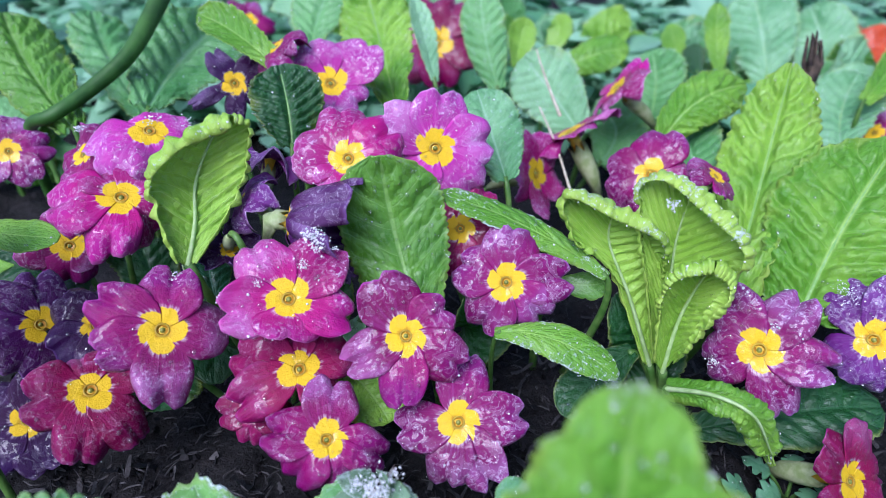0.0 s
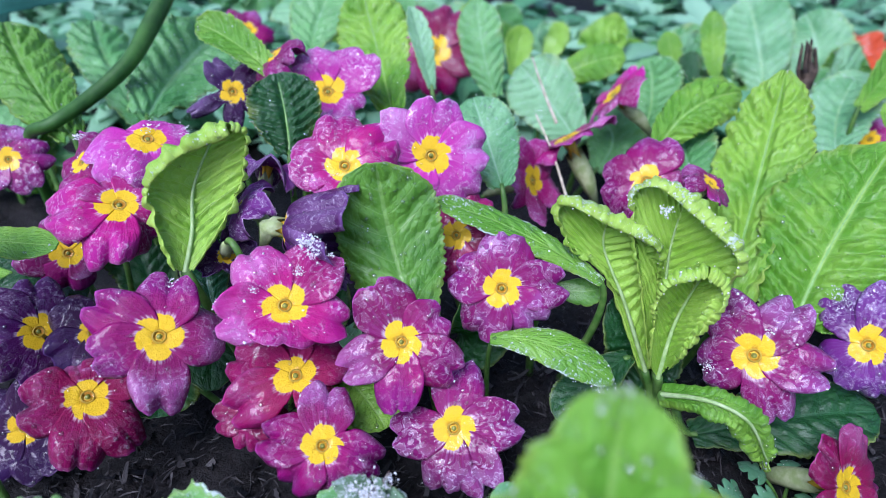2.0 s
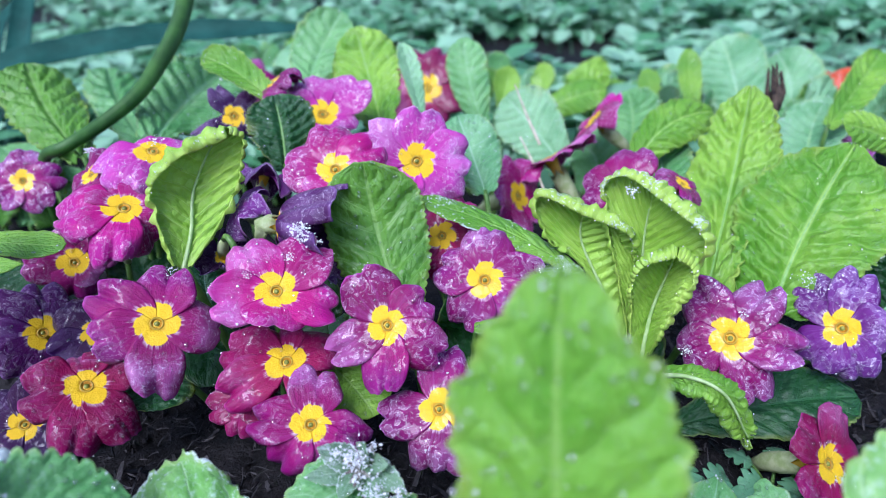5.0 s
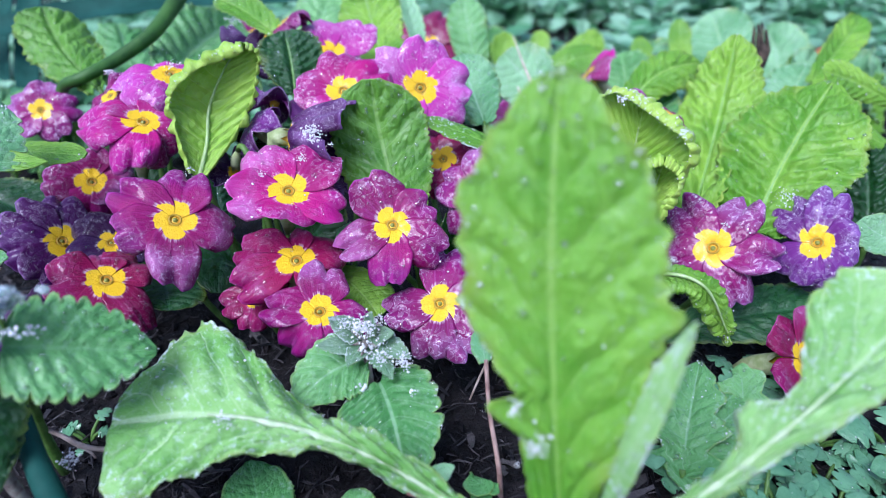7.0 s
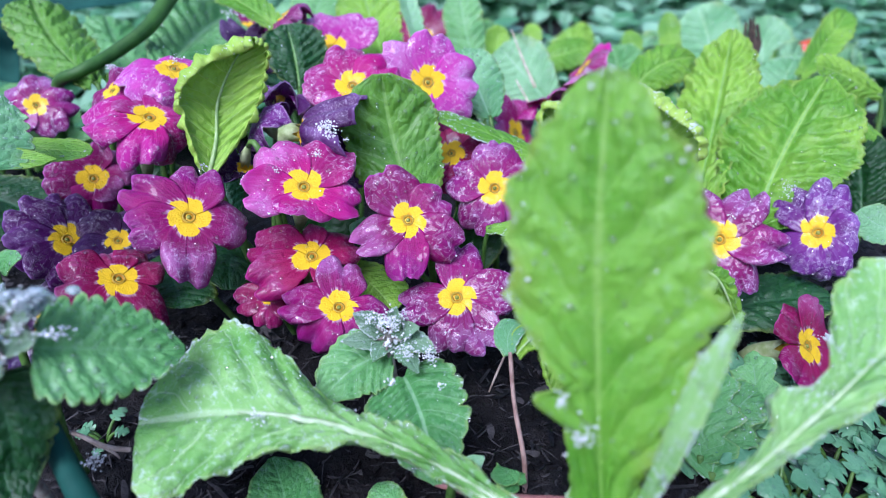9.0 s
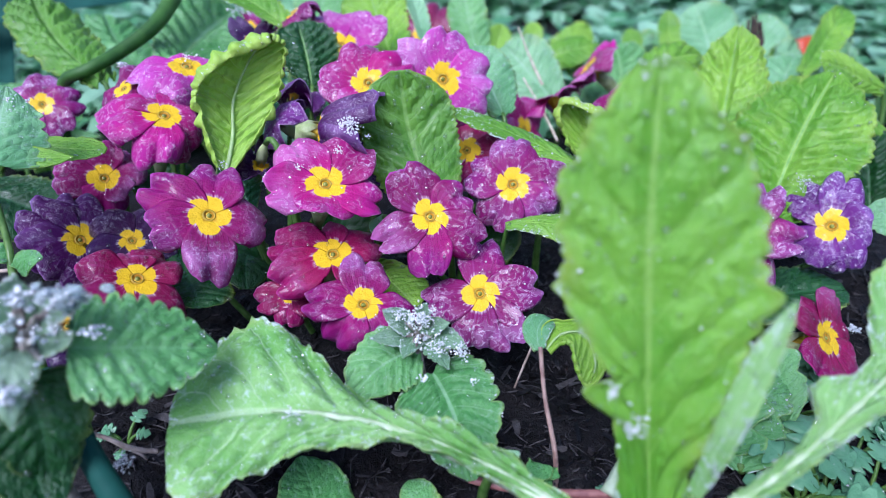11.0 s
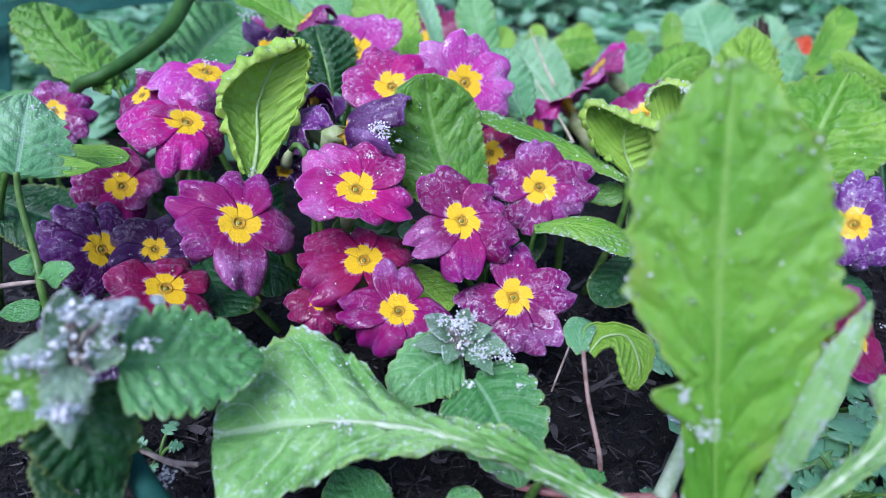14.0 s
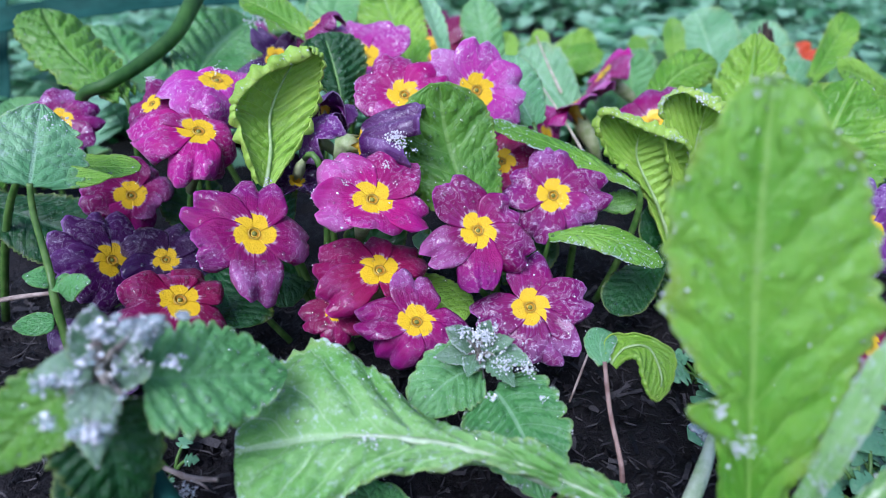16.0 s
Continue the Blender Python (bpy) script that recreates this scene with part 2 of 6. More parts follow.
RIB = plain_material("pale_rib", (0.20, 0.42, 0.09), (0.32, 0.54, 0.17), 300.0, 0.45, 0.2, 0.2, 0.2)
STRAP = plain_material("strap_leaf_green", (0.009, 0.040, 0.014), (0.020, 0.075, 0.026), 200.0, 0.45, 0.3, 0.1, 0.0)
RIB_WHITE = plain_material("white_rib", (0.40, 0.56, 0.28), (0.66, 0.76, 0.56), 260.0, 0.5, 0.4, 0.2, 0.2)
RIB_PALE = plain_material("underside_rib", (0.36, 0.54, 0.18), (0.52, 0.68, 0.32), 300.0, 0.45, 0.2, 0.2, 0.2)
STALK = plain_material("stalk_green", (0.06, 0.16, 0.022), (0.14, 0.26, 0.055), 240.0, 0.45, 0.3, 0.2, 0.15)
STALK_PINK = plain_material("stalk_reddish", (0.24, 0.14, 0.12), (0.46, 0.32, 0.27), 240.0, 0.45, 0.3, 0.2, 0.1)
CALYX = plain_material("calyx_pale", (0.34, 0.44, 0.16), (0.56, 0.62, 0.34), 300.0, 0.5, 0.3, 0.2, 0.25)
TUBE = plain_material("flower_tube", (0.70, 0.40, 0.02), (0.80, 0.56, 0.05), 300.0, 0.45, 0.2, 0.2, 0.2)
STIGMA = plain_material("stigma", (0.14, 0.15, 0.015), (0.26, 0.27, 0.04), 800.0, 0.4, 0.2, 0.3)
THROAT = plain_material("throat", (0.30, 0.19, 0.01), (0.48, 0.32, 0.015), 500.0, 0.5, 0.2)
DARK_STEM = plain_material("dark_stem", (0.018, 0.070, 0.008), (0.042, 0.130, 0.016), 90.0, 0.55, 0.25, 0.0)
STRAP = plain_material("strap_leaf", (0.008, 0.050, 0.038), (0.018, 0.085, 0.065), 60.0, 0.7, 0.2, 0.0, 0.0, False, 0.12)
STRAW = plain_material("straw", (0.42, 0.36, 0.24), (0.66, 0.60, 0.46), 300.0, 0.7, 0.5)
WOOD = plain_material("twig_bark", (0.20, 0.15, 0.12), (0.46, 0.38, 0.32), 260.0, 0.65, 0.7)
RUNNER = plain_material("runner_skin", (0.18, 0.06, 0.06), (0.34, 0.15, 0.13), 200.0, 0.45, 0.3, 0.3)
BRACT = plain_material("nettle_bract", (0.20, 0.14, 0.13), (0.44, 0.44, 0.36), 400.0, 0.5, 0.4, 0.2, 0.2)
DEAD = plain_material("withered_flower", (0.015, 0.010, 0.008), (0.10, 0.07, 0.045), 300.0, 0.7, 0.7)


def soil_material():
    M = Mat("wet_soil")
    a, b = M.noise(55.0, 5.0, 0.65), M.noise(420.0, 4.0, 0.7)
    tone = M.mix(M.step(a, 0.35, 0.7), (0.0035, 0.0032, 0.0035), (0.013, 0.011, 0.011))
    tone = M.mix(M.math("MULTIPLY", M.step(b, 0.55, 0.75), 0.5), tone, (0.045, 0.042, 0.042))
    n = M.bump(M.math("ADD", a, M.math("MULTIPLY", b, 0.5)), 0.9, 0.003)
    return M.end(tone, M.step(b, 0.3, 0.7, 0.4, 0.85), n, 0.22)


SOIL = soil_material()
CHIP = plain_material("mulch_chip", (0.004, 0.004, 0.005), (0.058, 0.053, 0.052), 260.0, 0.42, 0.7, 0.0, 0.0, True, 0.22)
CRUMB = plain_material("soil_crumb", (0.004, 0.0035, 0.004), (0.020, 0.018, 0.019), 350.0, 0.6, 0.9, 0.0, 0.0, True, 0.15)
UNDER = plain_material("far_leaf", (0.10, 0.30, 0.13), (0.34, 0.60, 0.38), 50.0, 0.45, 0.4, 0.2, 0.3, True)
FERN = plain_material("small_weed_leaf", (0.045, 0.20, 0.075), (0.19, 0.42, 0.22), 160.0, 0.30, 0.5, 0.3, 0.25, True)


def water_material():
    M = Mat("water")
    clear, gloss, x = M.n.new("ShaderNodeBsdfTransparent"), M.n.new("ShaderNodeBsdfGlossy"), M.n.new("ShaderNodeMixShader")
    clear.inputs[0].default_value = (1, 1, 1, 1)
    gloss.inputs["Roughness"].default_value = 0.05
    f = M.n.new("ShaderNodeFresnel")
    f.inputs[0].default_value = 1.33
    M.l.new(M.math("ADD", f.outputs[0], 0.07), x.inputs[0])
    M.l.new(clear.outputs[0], x.inputs[1])
    M.l.new(gloss.outputs[0], x.inputs[2])
    # diffuse white put in for the sky's brightness seen through a drop
    sky_white, y = M.n.new("ShaderNodeBsdfDiffuse"), M.n.new("ShaderNodeMixShader")
    sky_white.inputs[0].default_value = (0.80, 0.90, 0.84, 1)
    y.inputs[0].default_value = 0.035
    M.l.new(x.outputs[0], y.inputs[1])
    M.l.new(sky_white.outputs[0], y.inputs[2])
    M.l.new(y.outputs[0], M.out.inputs[0])
    return M.m


def snow_material():
    M = Mat("snow")
    M.end((0.90, 0.92, 0.93), 0.25, M.bump(M.noise(1500.0, 3.0), 0.6, 0.0006), 0.5, 0.4, 0.1)
    M.p.inputs["Subsurface Weight"].default_value = 0.3
    M.p.inputs["Subsurface Radius"].default_value = (0.002, 0.002, 0.002)
    M.p.inputs["Subsurface Scale"].default_value = 0.5
    M.p.inputs["Transmission Weight"].default_value = 0.15
    M.p.inputs["IOR"].default_value = 1.31
    return M.m


def ice_material():
    M = Mat("half_melted_ice")
    M.end((0.66, 0.76, 0.76), 0.12, M.bump(M.noise(900.0, 3.0), 0.7, 0.0008), 0.5, 0.5, 0.05)
    M.p.inputs["Transmission Weight"].default_value = 0.7
    M.p.inputs["IOR"].default_value = 1.31
    return M.m


WATER, SNOW, ICE = water_material(), snow_material(), ice_material()

# ---------------------------------------------------------------- building
rng = np.random.default_rng(7)
FROST = []
DROPS, FLAKES = [], []      # places (point, normal, size) for the drops and the snow, laid out at the end


def vec(*v):
    return np.array(v, float)


def unit(v):
    return v / (np.linalg.norm(v) + 1e-12)


def bez(a, b, c, s):
    """Points on the quadratic curve from a through b (half way) to c."""
    k = 2 * b - 0.5 * (a + c)
    s = np.asarray(s, float)[:, None]
    return (1 - s) ** 2 * a + 2 * s * (1 - s) * k + s ** 2 * c


def wave(p, scale, seed=0.0):
    """Smooth noise at points p, about -1 to 1."""
    return np.array([noise.noise(Vector((x * scale + seed, y * scale - seed, z * scale + 2 * seed))) for x, y, z in p])


def pad_cells(a, b, seed):
    """Cushions between the finest veins: 0 on a vein, 1 in the middle of a pad."""
    gap = np.array([(lambda d: d[1] - d[0])(noise.voronoi(Vector((x, y, seed)))[0]) for x, y in zip(a.ravel(), b.ravel())])
    return np.clip(gap / 0.5, 0, 1) ** 0.6


def part(name, verts, faces, material, parent=None, label="", uv=None, thick=0.0, smooth=True, frost=None):
    """Links one mesh object, given in world metres, under its thing or part."""
    mesh = bpy.data.meshes.new(name)
    root = parent
    while root is not None and root.parent is not None:
        root = root.parent
    base = np.array(root.location) if root is not None else np.zeros(3)
    mesh.from_pydata((np.asarray(verts) - base).tolist(), [], [tuple(int(i) for i in f) for f in faces])
    mesh.materials.append(material)
    mesh.polygons.foreach_set("use_smooth", [smooth] * len(mesh.polygons))
    if uv is not None:
        layer = mesh.uv_layers.new(name="UVMap")
        idx = np.zeros(len(mesh.loops), int)
        mesh.loops.foreach_get("vertex_index", idx)
        layer.data.foreach_set("uv", np.asarray(uv, float)[idx].ravel())
    if frost is not None:
        mesh.attributes.new("frost", "FLOAT", "POINT").data.foreach_set("value", np.asarray(frost, np.float32).ravel())
    mesh.update()
    ob = new(name, mesh)
    ob.parent = parent
    if label:
        ob["label"] = label
    if thick:
        s = ob.modifiers.new("thickness", "SOLIDIFY")
        s.thickness, s.offset = thick, -1.0
    return ob


CLUMPS = []     # places of small heaps of wet snow: point, spread, grains, size


def clump(at, spread, count, size=1.0):
    CLUMPS.append((np.asarray(at, float), spread, count, size))


def bead(at, radius):
    DROPS.append((np.asarray(at, float), vec(0, -0.3, 1), 0.75 * radius))


def thing(name, at, label, category, group="", kind=""):
    ob = new(name)
    ob.location = at
    ob.empty_display_size = 0.01
    return tagged(ob, label, category, group, kind)


def sheet(n, m):
    """Quads of a grid of n rows and m columns."""
    i = np.arange((n - 1) * (m - 1))
    a = i // (m - 1) * m + i % (m - 1)
    return np.stack([a, a + 1, a + m + 1, a + m], 1)


def tube(path, radii, sides=8):
    path = np.asarray(path, float)
    tang = np.gradient(path, axis=0)
    verts, ref = [], vec(0.31, 0.17, 0.93)
    for p, t, r in zip(path, tang, radii):
        t = unit(t)
        a = unit(np.cross(t, ref))
        b = np.cross(t, a)
        for k in range(sides):
            w = 2 * math.pi * k / sides
            verts.append(p + r * (a * math.cos(w) + b * math.sin(w)))
    faces = []
    for i in range(len(path) - 1):
        for k in range(sides):
            q = (k + 1) % sides
            faces.append((i * sides + k, i * sides + q, (i + 1) * sides + q, (i + 1) * sides + k))
    faces += [tuple(range(sides))[::-1], tuple(range((len(path) - 1) * sides, len(path) * sides))]
    return np.array(verts), faces


SHAPES = {   # half widths along the leaf, from its foot to its tip
    "primrose": [(0, .10), (.12, .16), (.3, .50), (.5, .86), (.68, 1.0), (.84, .90), (.94, .62), (1, .12)],
    "blunt": [(0, .34), (.1, .46), (.25, .72), (.5, .96), (.70, 1.0), (.84, .86), (.94, .58), (1, .15)],
    "nettle": [(0, .35), (.06, .80), (.2, 1.0), (.4, .95), (.6, .76), (.8, .46), (.93, .2), (1, .02)],
    "heart": [(0, .45), (.06, .88), (.25, 1.0), (.5, .97), (.75, .72), (.92, .36), (1, .05)],
    "ovate": [(0, .08), (.12, .30), (.3, .80), (.45, 1.0), (.65, .94), (.82, .68), (.93, .42), (1, .12)],
    "wedge": [(0, .08), (.15, .26), (.35, .60), (.55, .9), (.72, 1.0), (.86, .92), (.95, .65), (1, .2)],
    "strap": [(0, .5), (.2, .9), (.5, 1.0), (.8, .8), (.95, .4), (1, .05)],
    "lance": [(0, .12), (.2, .5), (.45, 1.0), (.7, .8), (.9, .35), (1, .03)],
    "tongue": [(0, .08), (.2, .12), (.38, .24), (.55, .50), (.75, .90), (.86, 1.0), (.95, .82), (1, .35)],
}


def blade(base, mid, tip, width, normal, shape="primrose", veins=9, cup=0.0, roll=0.0, wavy=0.06, rugose=1.0,
          teeth=0.13, ntooth=24, twist=0.0, n=0, m=0, left=None, right=None, seed=0.0, drops=0, snow=0.0, size=1.0, rim=0.0, grains=None):
    """A leaf blade: spine, half width in metres, the way its upper face looks. cup and roll bend the halves up (plus) or down."""
    base, mid, tip, normal = (np.asarray(v, float) for v in (base, mid, tip, normal))
    span = np.linalg.norm(mid - base) + np.linalg.norm(tip - mid)
    if mid[1] > 0.19:                         # the bigger leaves of the bed behind are the most wrinkled
        rugose, wavy, teeth = rugose * 1.5, wavy * 2.0, teeth * 1.6
        cup = cup or rng.uniform(-0.35, 0.45)
    fine = 0.00055 if mid[1] < 0.27 else 0.0010
    n = n or int(min(96, max(20, span / fine)))
    m = m or int(min(49, max(15, 2 * width / (fine * 1.3)))) | 1
    s = np.linspace(0, 1, n)
    u = np.linspace(-1, 1, m)
    spine = bez(base, mid, tip, s)
    tang = np.gradient(spine, axis=0)
    tang /= np.linalg.norm(tang, axis=1)[:, None]
    knots = SHAPES[shape]
    prof = np.interp(s, [k for k, _ in knots], [w for _, w in knots])
    prof = np.convolve(np.pad(prof, 2, mode="edge"), [.1, .2, .4, .2, .1], "valid")
    pl = prof if left is None else np.interp(s, *zip(*left))
    pr = prof if right is None else np.interp(s, *zip(*right))
    saw = (s * ntooth) % 1.0
    jag = 0.6 + 0.8 * np.array([noise.noise(Vector((x * 11, seed, 1.0))) for x in s])
    drift = np.array([noise.noise(Vector((x * 6, seed + 7, 4.0))) for x in s])
    bite = 1 + 0.10 * drift * np.sin(np.pi * s) - teeth * jag * np.clip((1 - s) / 0.12, 0, 1) * (1 - np.abs(np.sin(np.pi * saw)) ** 0.6)
    pos = np.zeros((n, m, 3))
    nor = np.zeros((n, m, 3))
    for i in range(n):
        side = unit(np.cross(tang[i], normal))
        up = np.cross(side, tang[i])
        a = twist * (s[i] - 0.5)
        side, up = side * math.cos(a) + up * math.sin(a), up * math.cos(a) - side * math.sin(a)
        k = np.linspace(0, 1, 24)
        ang = cup * k + roll * np.clip((k - 0.55) / 0.45, 0, 1) ** 1.5
        dx, dz = np.cumsum(np.cos(ang)) / 24, np.cumsum(np.sin(ang)) / 24
        x = np.interp(np.abs(u), k, dx) * np.sign(u)
        z = np.interp(np.abs(u), k, dz)
        w = np.where(u < 0, pl[i], pr[i]) * width * (1 - (1 - bite[i]) * np.abs(u) ** 3)
        pos[i] = spine[i] + np.outer(x * w, side) + np.outer(z * w, up)
        nor[i] = up
    flat = pos.reshape(-1, 3)
    # wrinkled skin: pillows between the side veins, a groove along the rib
    U, S = np.meshgrid(u, s)
    along = S * veins - np.abs(U) * 1.6 + 0.32 * wave(flat, 110, seed).reshape(n, m)
    pillow = np.abs(np.sin(np.pi * along)) ** 0.85
    groove = np.exp(-(U / 0.09) ** 2)
    cells = wave(flat, 330, seed + 3).reshape(n, m)
    wob = wave(flat, 38, seed + 9).reshape(n, m)
    amp = min(0.0020, 0.17 * span / veins) * rugose * min(1.0, width / 0.012)
    pads = pad_cells(U * width / 0.0021 + 40.0, along * (span / veins) / 0.0024 + seed, seed).reshape(n, m)
    h = amp * (pillow * (1 - groove) * (0.62 + 0.65 * pads) - 0.35 * groove + 0.08 * cells) + wavy * width * (np.abs(U) ** 1.5 * 1.2 + 0.25) * wob * 1.6
    h = h + 0.17 * width * np.abs(U) ** 4 * wave(flat, 105, seed + 5).reshape(n, m) * min(1.0, rugose)
    h = h * np.clip((1.02 - S) / 0.14, 0.15, 1)
    pos = pos + nor * h[..., None]
    uv = np.stack([U.ravel() * 0.5 + 0.5, S.ravel() * veins], 1)
    for _ in range(int(1.15 * drops)):
        i, j = rng.integers(n // 6, n - 1), rng.integers(1, m - 1)
        DROPS.append((pos[i, j], nor[i, j], (0.00016 + 0.0006 * rng.random() ** 4) * size))
    grains = snow if grains is None else grains
    if grains:
        for _ in range(int(grains * span * width * 0.9e6)):
            i, j = rng.integers(n // 5, n), rng.integers(0, m)
            edge = max(abs(u[j]), s[i] ** 3)
            patch = 0.5 + 0.9 * noise.noise(Vector(pos[i, j] * 190.0))
            if rng.random() < (0.10 + 0.9 * max(0.0, (edge - rim) / (1.001 - rim))) * max(0.0, patch):
                at = pos[i, j] + rng.normal(size=3) * 0.0004
                FLAKES.append((at, nor[i, j], (0.00007 + 0.00027 * rng.random() ** 3) * size))
    brink = np.maximum(np.abs(U), np.clip((S - 0.8) / 0.2, 0, 1))
    rime = min(0.62, 0.30 + snow) * np.clip((brink - 0.84) / 0.16, 0, 1) * (0.30 + 0.9 * wave(flat, 120, seed + 1).reshape(n, m)).clip(0, 1) + 0.4 * min(1.0, snow) * (0.8 + 0.8 * wave(flat, 70, seed + 2).reshape(n, m))
    FROST[:] = [rime]
    return pos.reshape(-1, 3), sheet(n, m), uv, spine, nor[:, m // 2]


def leaf(name, base, mid, tip, width, normal, look_of, label, root=None, rib=None, stalk=None, group="", category="leaf",
         parent=None, run=0.12, thick=0.00035, rib_size=0.0006, stalk_size=0.0012, **more):
    """A leaf as a thing of its own (or, with a parent, as a part): blade, rib and stalk down to the soil."""
    v, f, uv, spine, nor = blade(base, mid, tip, width, normal, **more)
    if parent is None:
        foot = np.asarray(root if root is not None else spine[0], float)
        owner = thing(name, foot, label, category, group)
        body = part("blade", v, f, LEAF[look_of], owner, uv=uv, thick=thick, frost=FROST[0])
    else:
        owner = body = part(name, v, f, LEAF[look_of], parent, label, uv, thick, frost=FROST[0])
    k = slice(0, int(len(spine) * (0.72 if rib else 0.93)))
    r = np.linspace(rib_size, rib_size * (0.12 if rib else 0.3), k.stop)
    tv, tf = tube(spine[k] - nor[k] * (r[:, None] * (0.35 if rib else 1.0) + (0.0 if rib else 0.0006)), r, 6)
    part("midrib", tv, tf, rib or RIB, owner)
    if root is not None:
        d = unit(spine[1] - spine[0])
        foot = np.asarray(root, float)
        b = spine[0] - d * np.linalg.norm(foot - spine[0]) * run
        path = bez(foot, 0.25 * foot + 0.5 * b + 0.25 * spine[0], spine[0] + d * 0.002, np.linspace(0, 1, 12))
        tv, tf = tube(path, np.linspace(stalk_size * 1.3, stalk_size * 0.8, 12), 8)
        part("stalk", tv, tf, stalk or STALK, owner)
    return owner


def flower(at, radius, normal, spin, kind, label, root, cup=0.05, back=0.22, sag=0.0, ruffle=1.0, narrow=1.0, lobes=None,
           drops=20, snow=0.0, tube_length=0.75, worn=0.0, hang=0.25, category="flower", name="primrose_flower"):
    """A primrose: five notched petals round a throat, tube, calyx and stalk. lobes: direction in degrees, length and half width of each
    petal in radii; without them spin turns five even ones. sag bends the lower ones back."""
    at, n = np.asarray(at, float), unit(np.asarray(normal, float))
    x = unit(np.cross(vec(0, 0, 1), n))
    y = np.cross(n, x)
    seed = 37.0 * at[0] + 91.0 * at[1] + spin
    R = radius
    root = np.asarray(root, float)
    owner = thing(name, root, label, category, "primrose flowers")
    ns, nu = 21, 27
    s, u = np.linspace(0.05, 1, ns), np.linspace(-1, 1, nu)
    U, S = np.meshgrid(u, s)
    E = np.clip((S - 0.26) / 0.74, 0, 1)
    E = E * E * (1.6 - 0.6 * E)
    lobes = lobes or [(spin + 72 * i + rng.uniform(-7, 7), rng.uniform(0.90, 1.04), rng.uniform(0.40, 0.47) * narrow) for i in range(5)]
    twirl = rng.choice([-1.0, 1.0])
    for turn, reach_of, wide in lobes:
        turn, wide = radians(turn), 1.07 * wide
        down = 0.5 - 0.5 * math.sin(turn)
        notch = rng.uniform(0.05, 0.17)
        phase = rng.uniform(0, 6.28)
        crimp = 0.016 * np.sin(U * 7 + phase) * S + 0.010 * np.sin(U * 17 + phase * 2) * S ** 3 + rng.uniform(-0.05, 0.05) * U * S
        reach = 1.03 - 0.30 * np.abs(U) ** 3.8 - notch * np.exp(-(np.abs(U) / 0.20) ** 1.5) + crimp
        px = S * reach * reach_of * R
        foot = np.minimum(1.0 * S * reach_of, wide) * R
        full = np.interp(s, [0, .2, .36, .5, .64, .8, .92, 1], [.2, .42, .64, .86, .98, 1.0, .97, .93])[:, None] * wide * R
        blend = np.clip((S - 0.18) / 0.3, 0, 1)
        py = U * (foot * (1 - blend) + full * blend)
        lift = cup + rng.uniform(-0.12, 0.14)
        bend = back * (0.5 + rng.uniform(0, 0.7)) + sag * down
        pz = R * (0.05 * (1 - np.exp(-S / 0.12)) + lift * E - bend * E ** 2)
        pz += R * twirl * 0.010 * U * np.minimum(1, S / 0.15)
        pz += R * E * (twirl * 0.09 * U - 0.08 * np.abs(U) ** 2.5 - 0.05 * np.exp(-(U / 0.16) ** 2) * S)
        pz += R * 0.05 * ruffle * E * np.sin(U * rng.uniform(2.5, 4.5) + phase)
        gx, gy = px * math.cos(turn) - py * math.sin(turn), px * math.sin(turn) + py * math.cos(turn)
        p = at + gx[..., None] * x + gy[..., None] * y + pz[..., None] * n
        q = p.reshape(-1, 3)
        w = wave(q, 110, seed).reshape(ns, nu) * 0.075 + wave(q, 260, seed).reshape(ns, nu) * 0.036 + wave(q, 540, seed).reshape(ns, nu) * 0.014
        p = p + (w * E * R * (1 + 2.8 * worn))[..., None] * n
        if worn:
            p = p - (worn * R * S ** 2 * np.abs(U))[..., None] * n
        uv = np.stack([U.ravel() * 0.5 + 0.5, (S * (reach_of * (1 - S) + S)).ravel()], 1)
        part("petal", p.reshape(-1, 3), sheet(ns, nu), PETAL[kind], owner, uv=uv, thick=0.00022)
        for _ in range(int(1.1 * drops)):
            a1, b1 = rng.integers(5, ns), rng.integers(1, nu - 1)
            DROPS.append((p[a1, b1], n, 0.00015 + 0.0006 * rng.random() ** 5))
        for _ in range(9):                                       # grains along the rim
            b1 = rng.integers(0, nu)
            if noise.noise(Vector(p[ns - 1, b1] * 160.0)) > 0.0:
                FLAKES.append((p[ns - 1, b1] + rng.normal(size=3) * 0.00025, n, 0.00008 + 0.00026 * rng.random() ** 3))
        if snow:
            for _ in range(int(140 * snow)):
                a1, b1 = rng.integers(6, ns), rng.integers(0, nu)
                if rng.random() < snow * (0.25 + 0.75 * (1 - down)):
                    FLAKES.append((p[a1, b1] + rng.normal(size=3) * 0.0003, unit(n + vec(0, 0, 1)), 0.00010 + 0.00036 * rng.random() ** 2.5))
    # throat and stigma
    k = np.linspace(0, 2 * math.pi, 17)[:-1]
    rings = [(0.105, 0.040), (0.092, 0.056), (0.078, 0.054), (0.066, 0.0), (0.0, -0.05)]
    tv = np.array([at + R * (r * math.cos(t) * x + r * math.sin(t) * y + z * n) for r, z in rings for t in k])
    tf = [(a * 16 + b, a * 16 + (b + 1) % 16, (a + 1) * 16 + (b + 1) % 16, (a + 1) * 16 + b) for a in range(4) for b in range(16)]
    part("throat", tv, tf, THROAT, owner, "ochre ring round the throat")
    c = at + n * R * 0.015
    sv, sf = tube([c - n * R * 0.03, c, c + n * R * 0.03, c + n * R * 0.045], [R * .03, R * .042, R * .038, R * .014], 10)
    part("stigma", sv, sf, STIGMA, owner, "green stigma")
    # tube, calyx, stalk
    L = R * tube_length
    tv, tf = tube([at + n * R * 0.03, at - n * L * 0.3, at - n * L], [R * .15, R * .10, R * .10], 12)
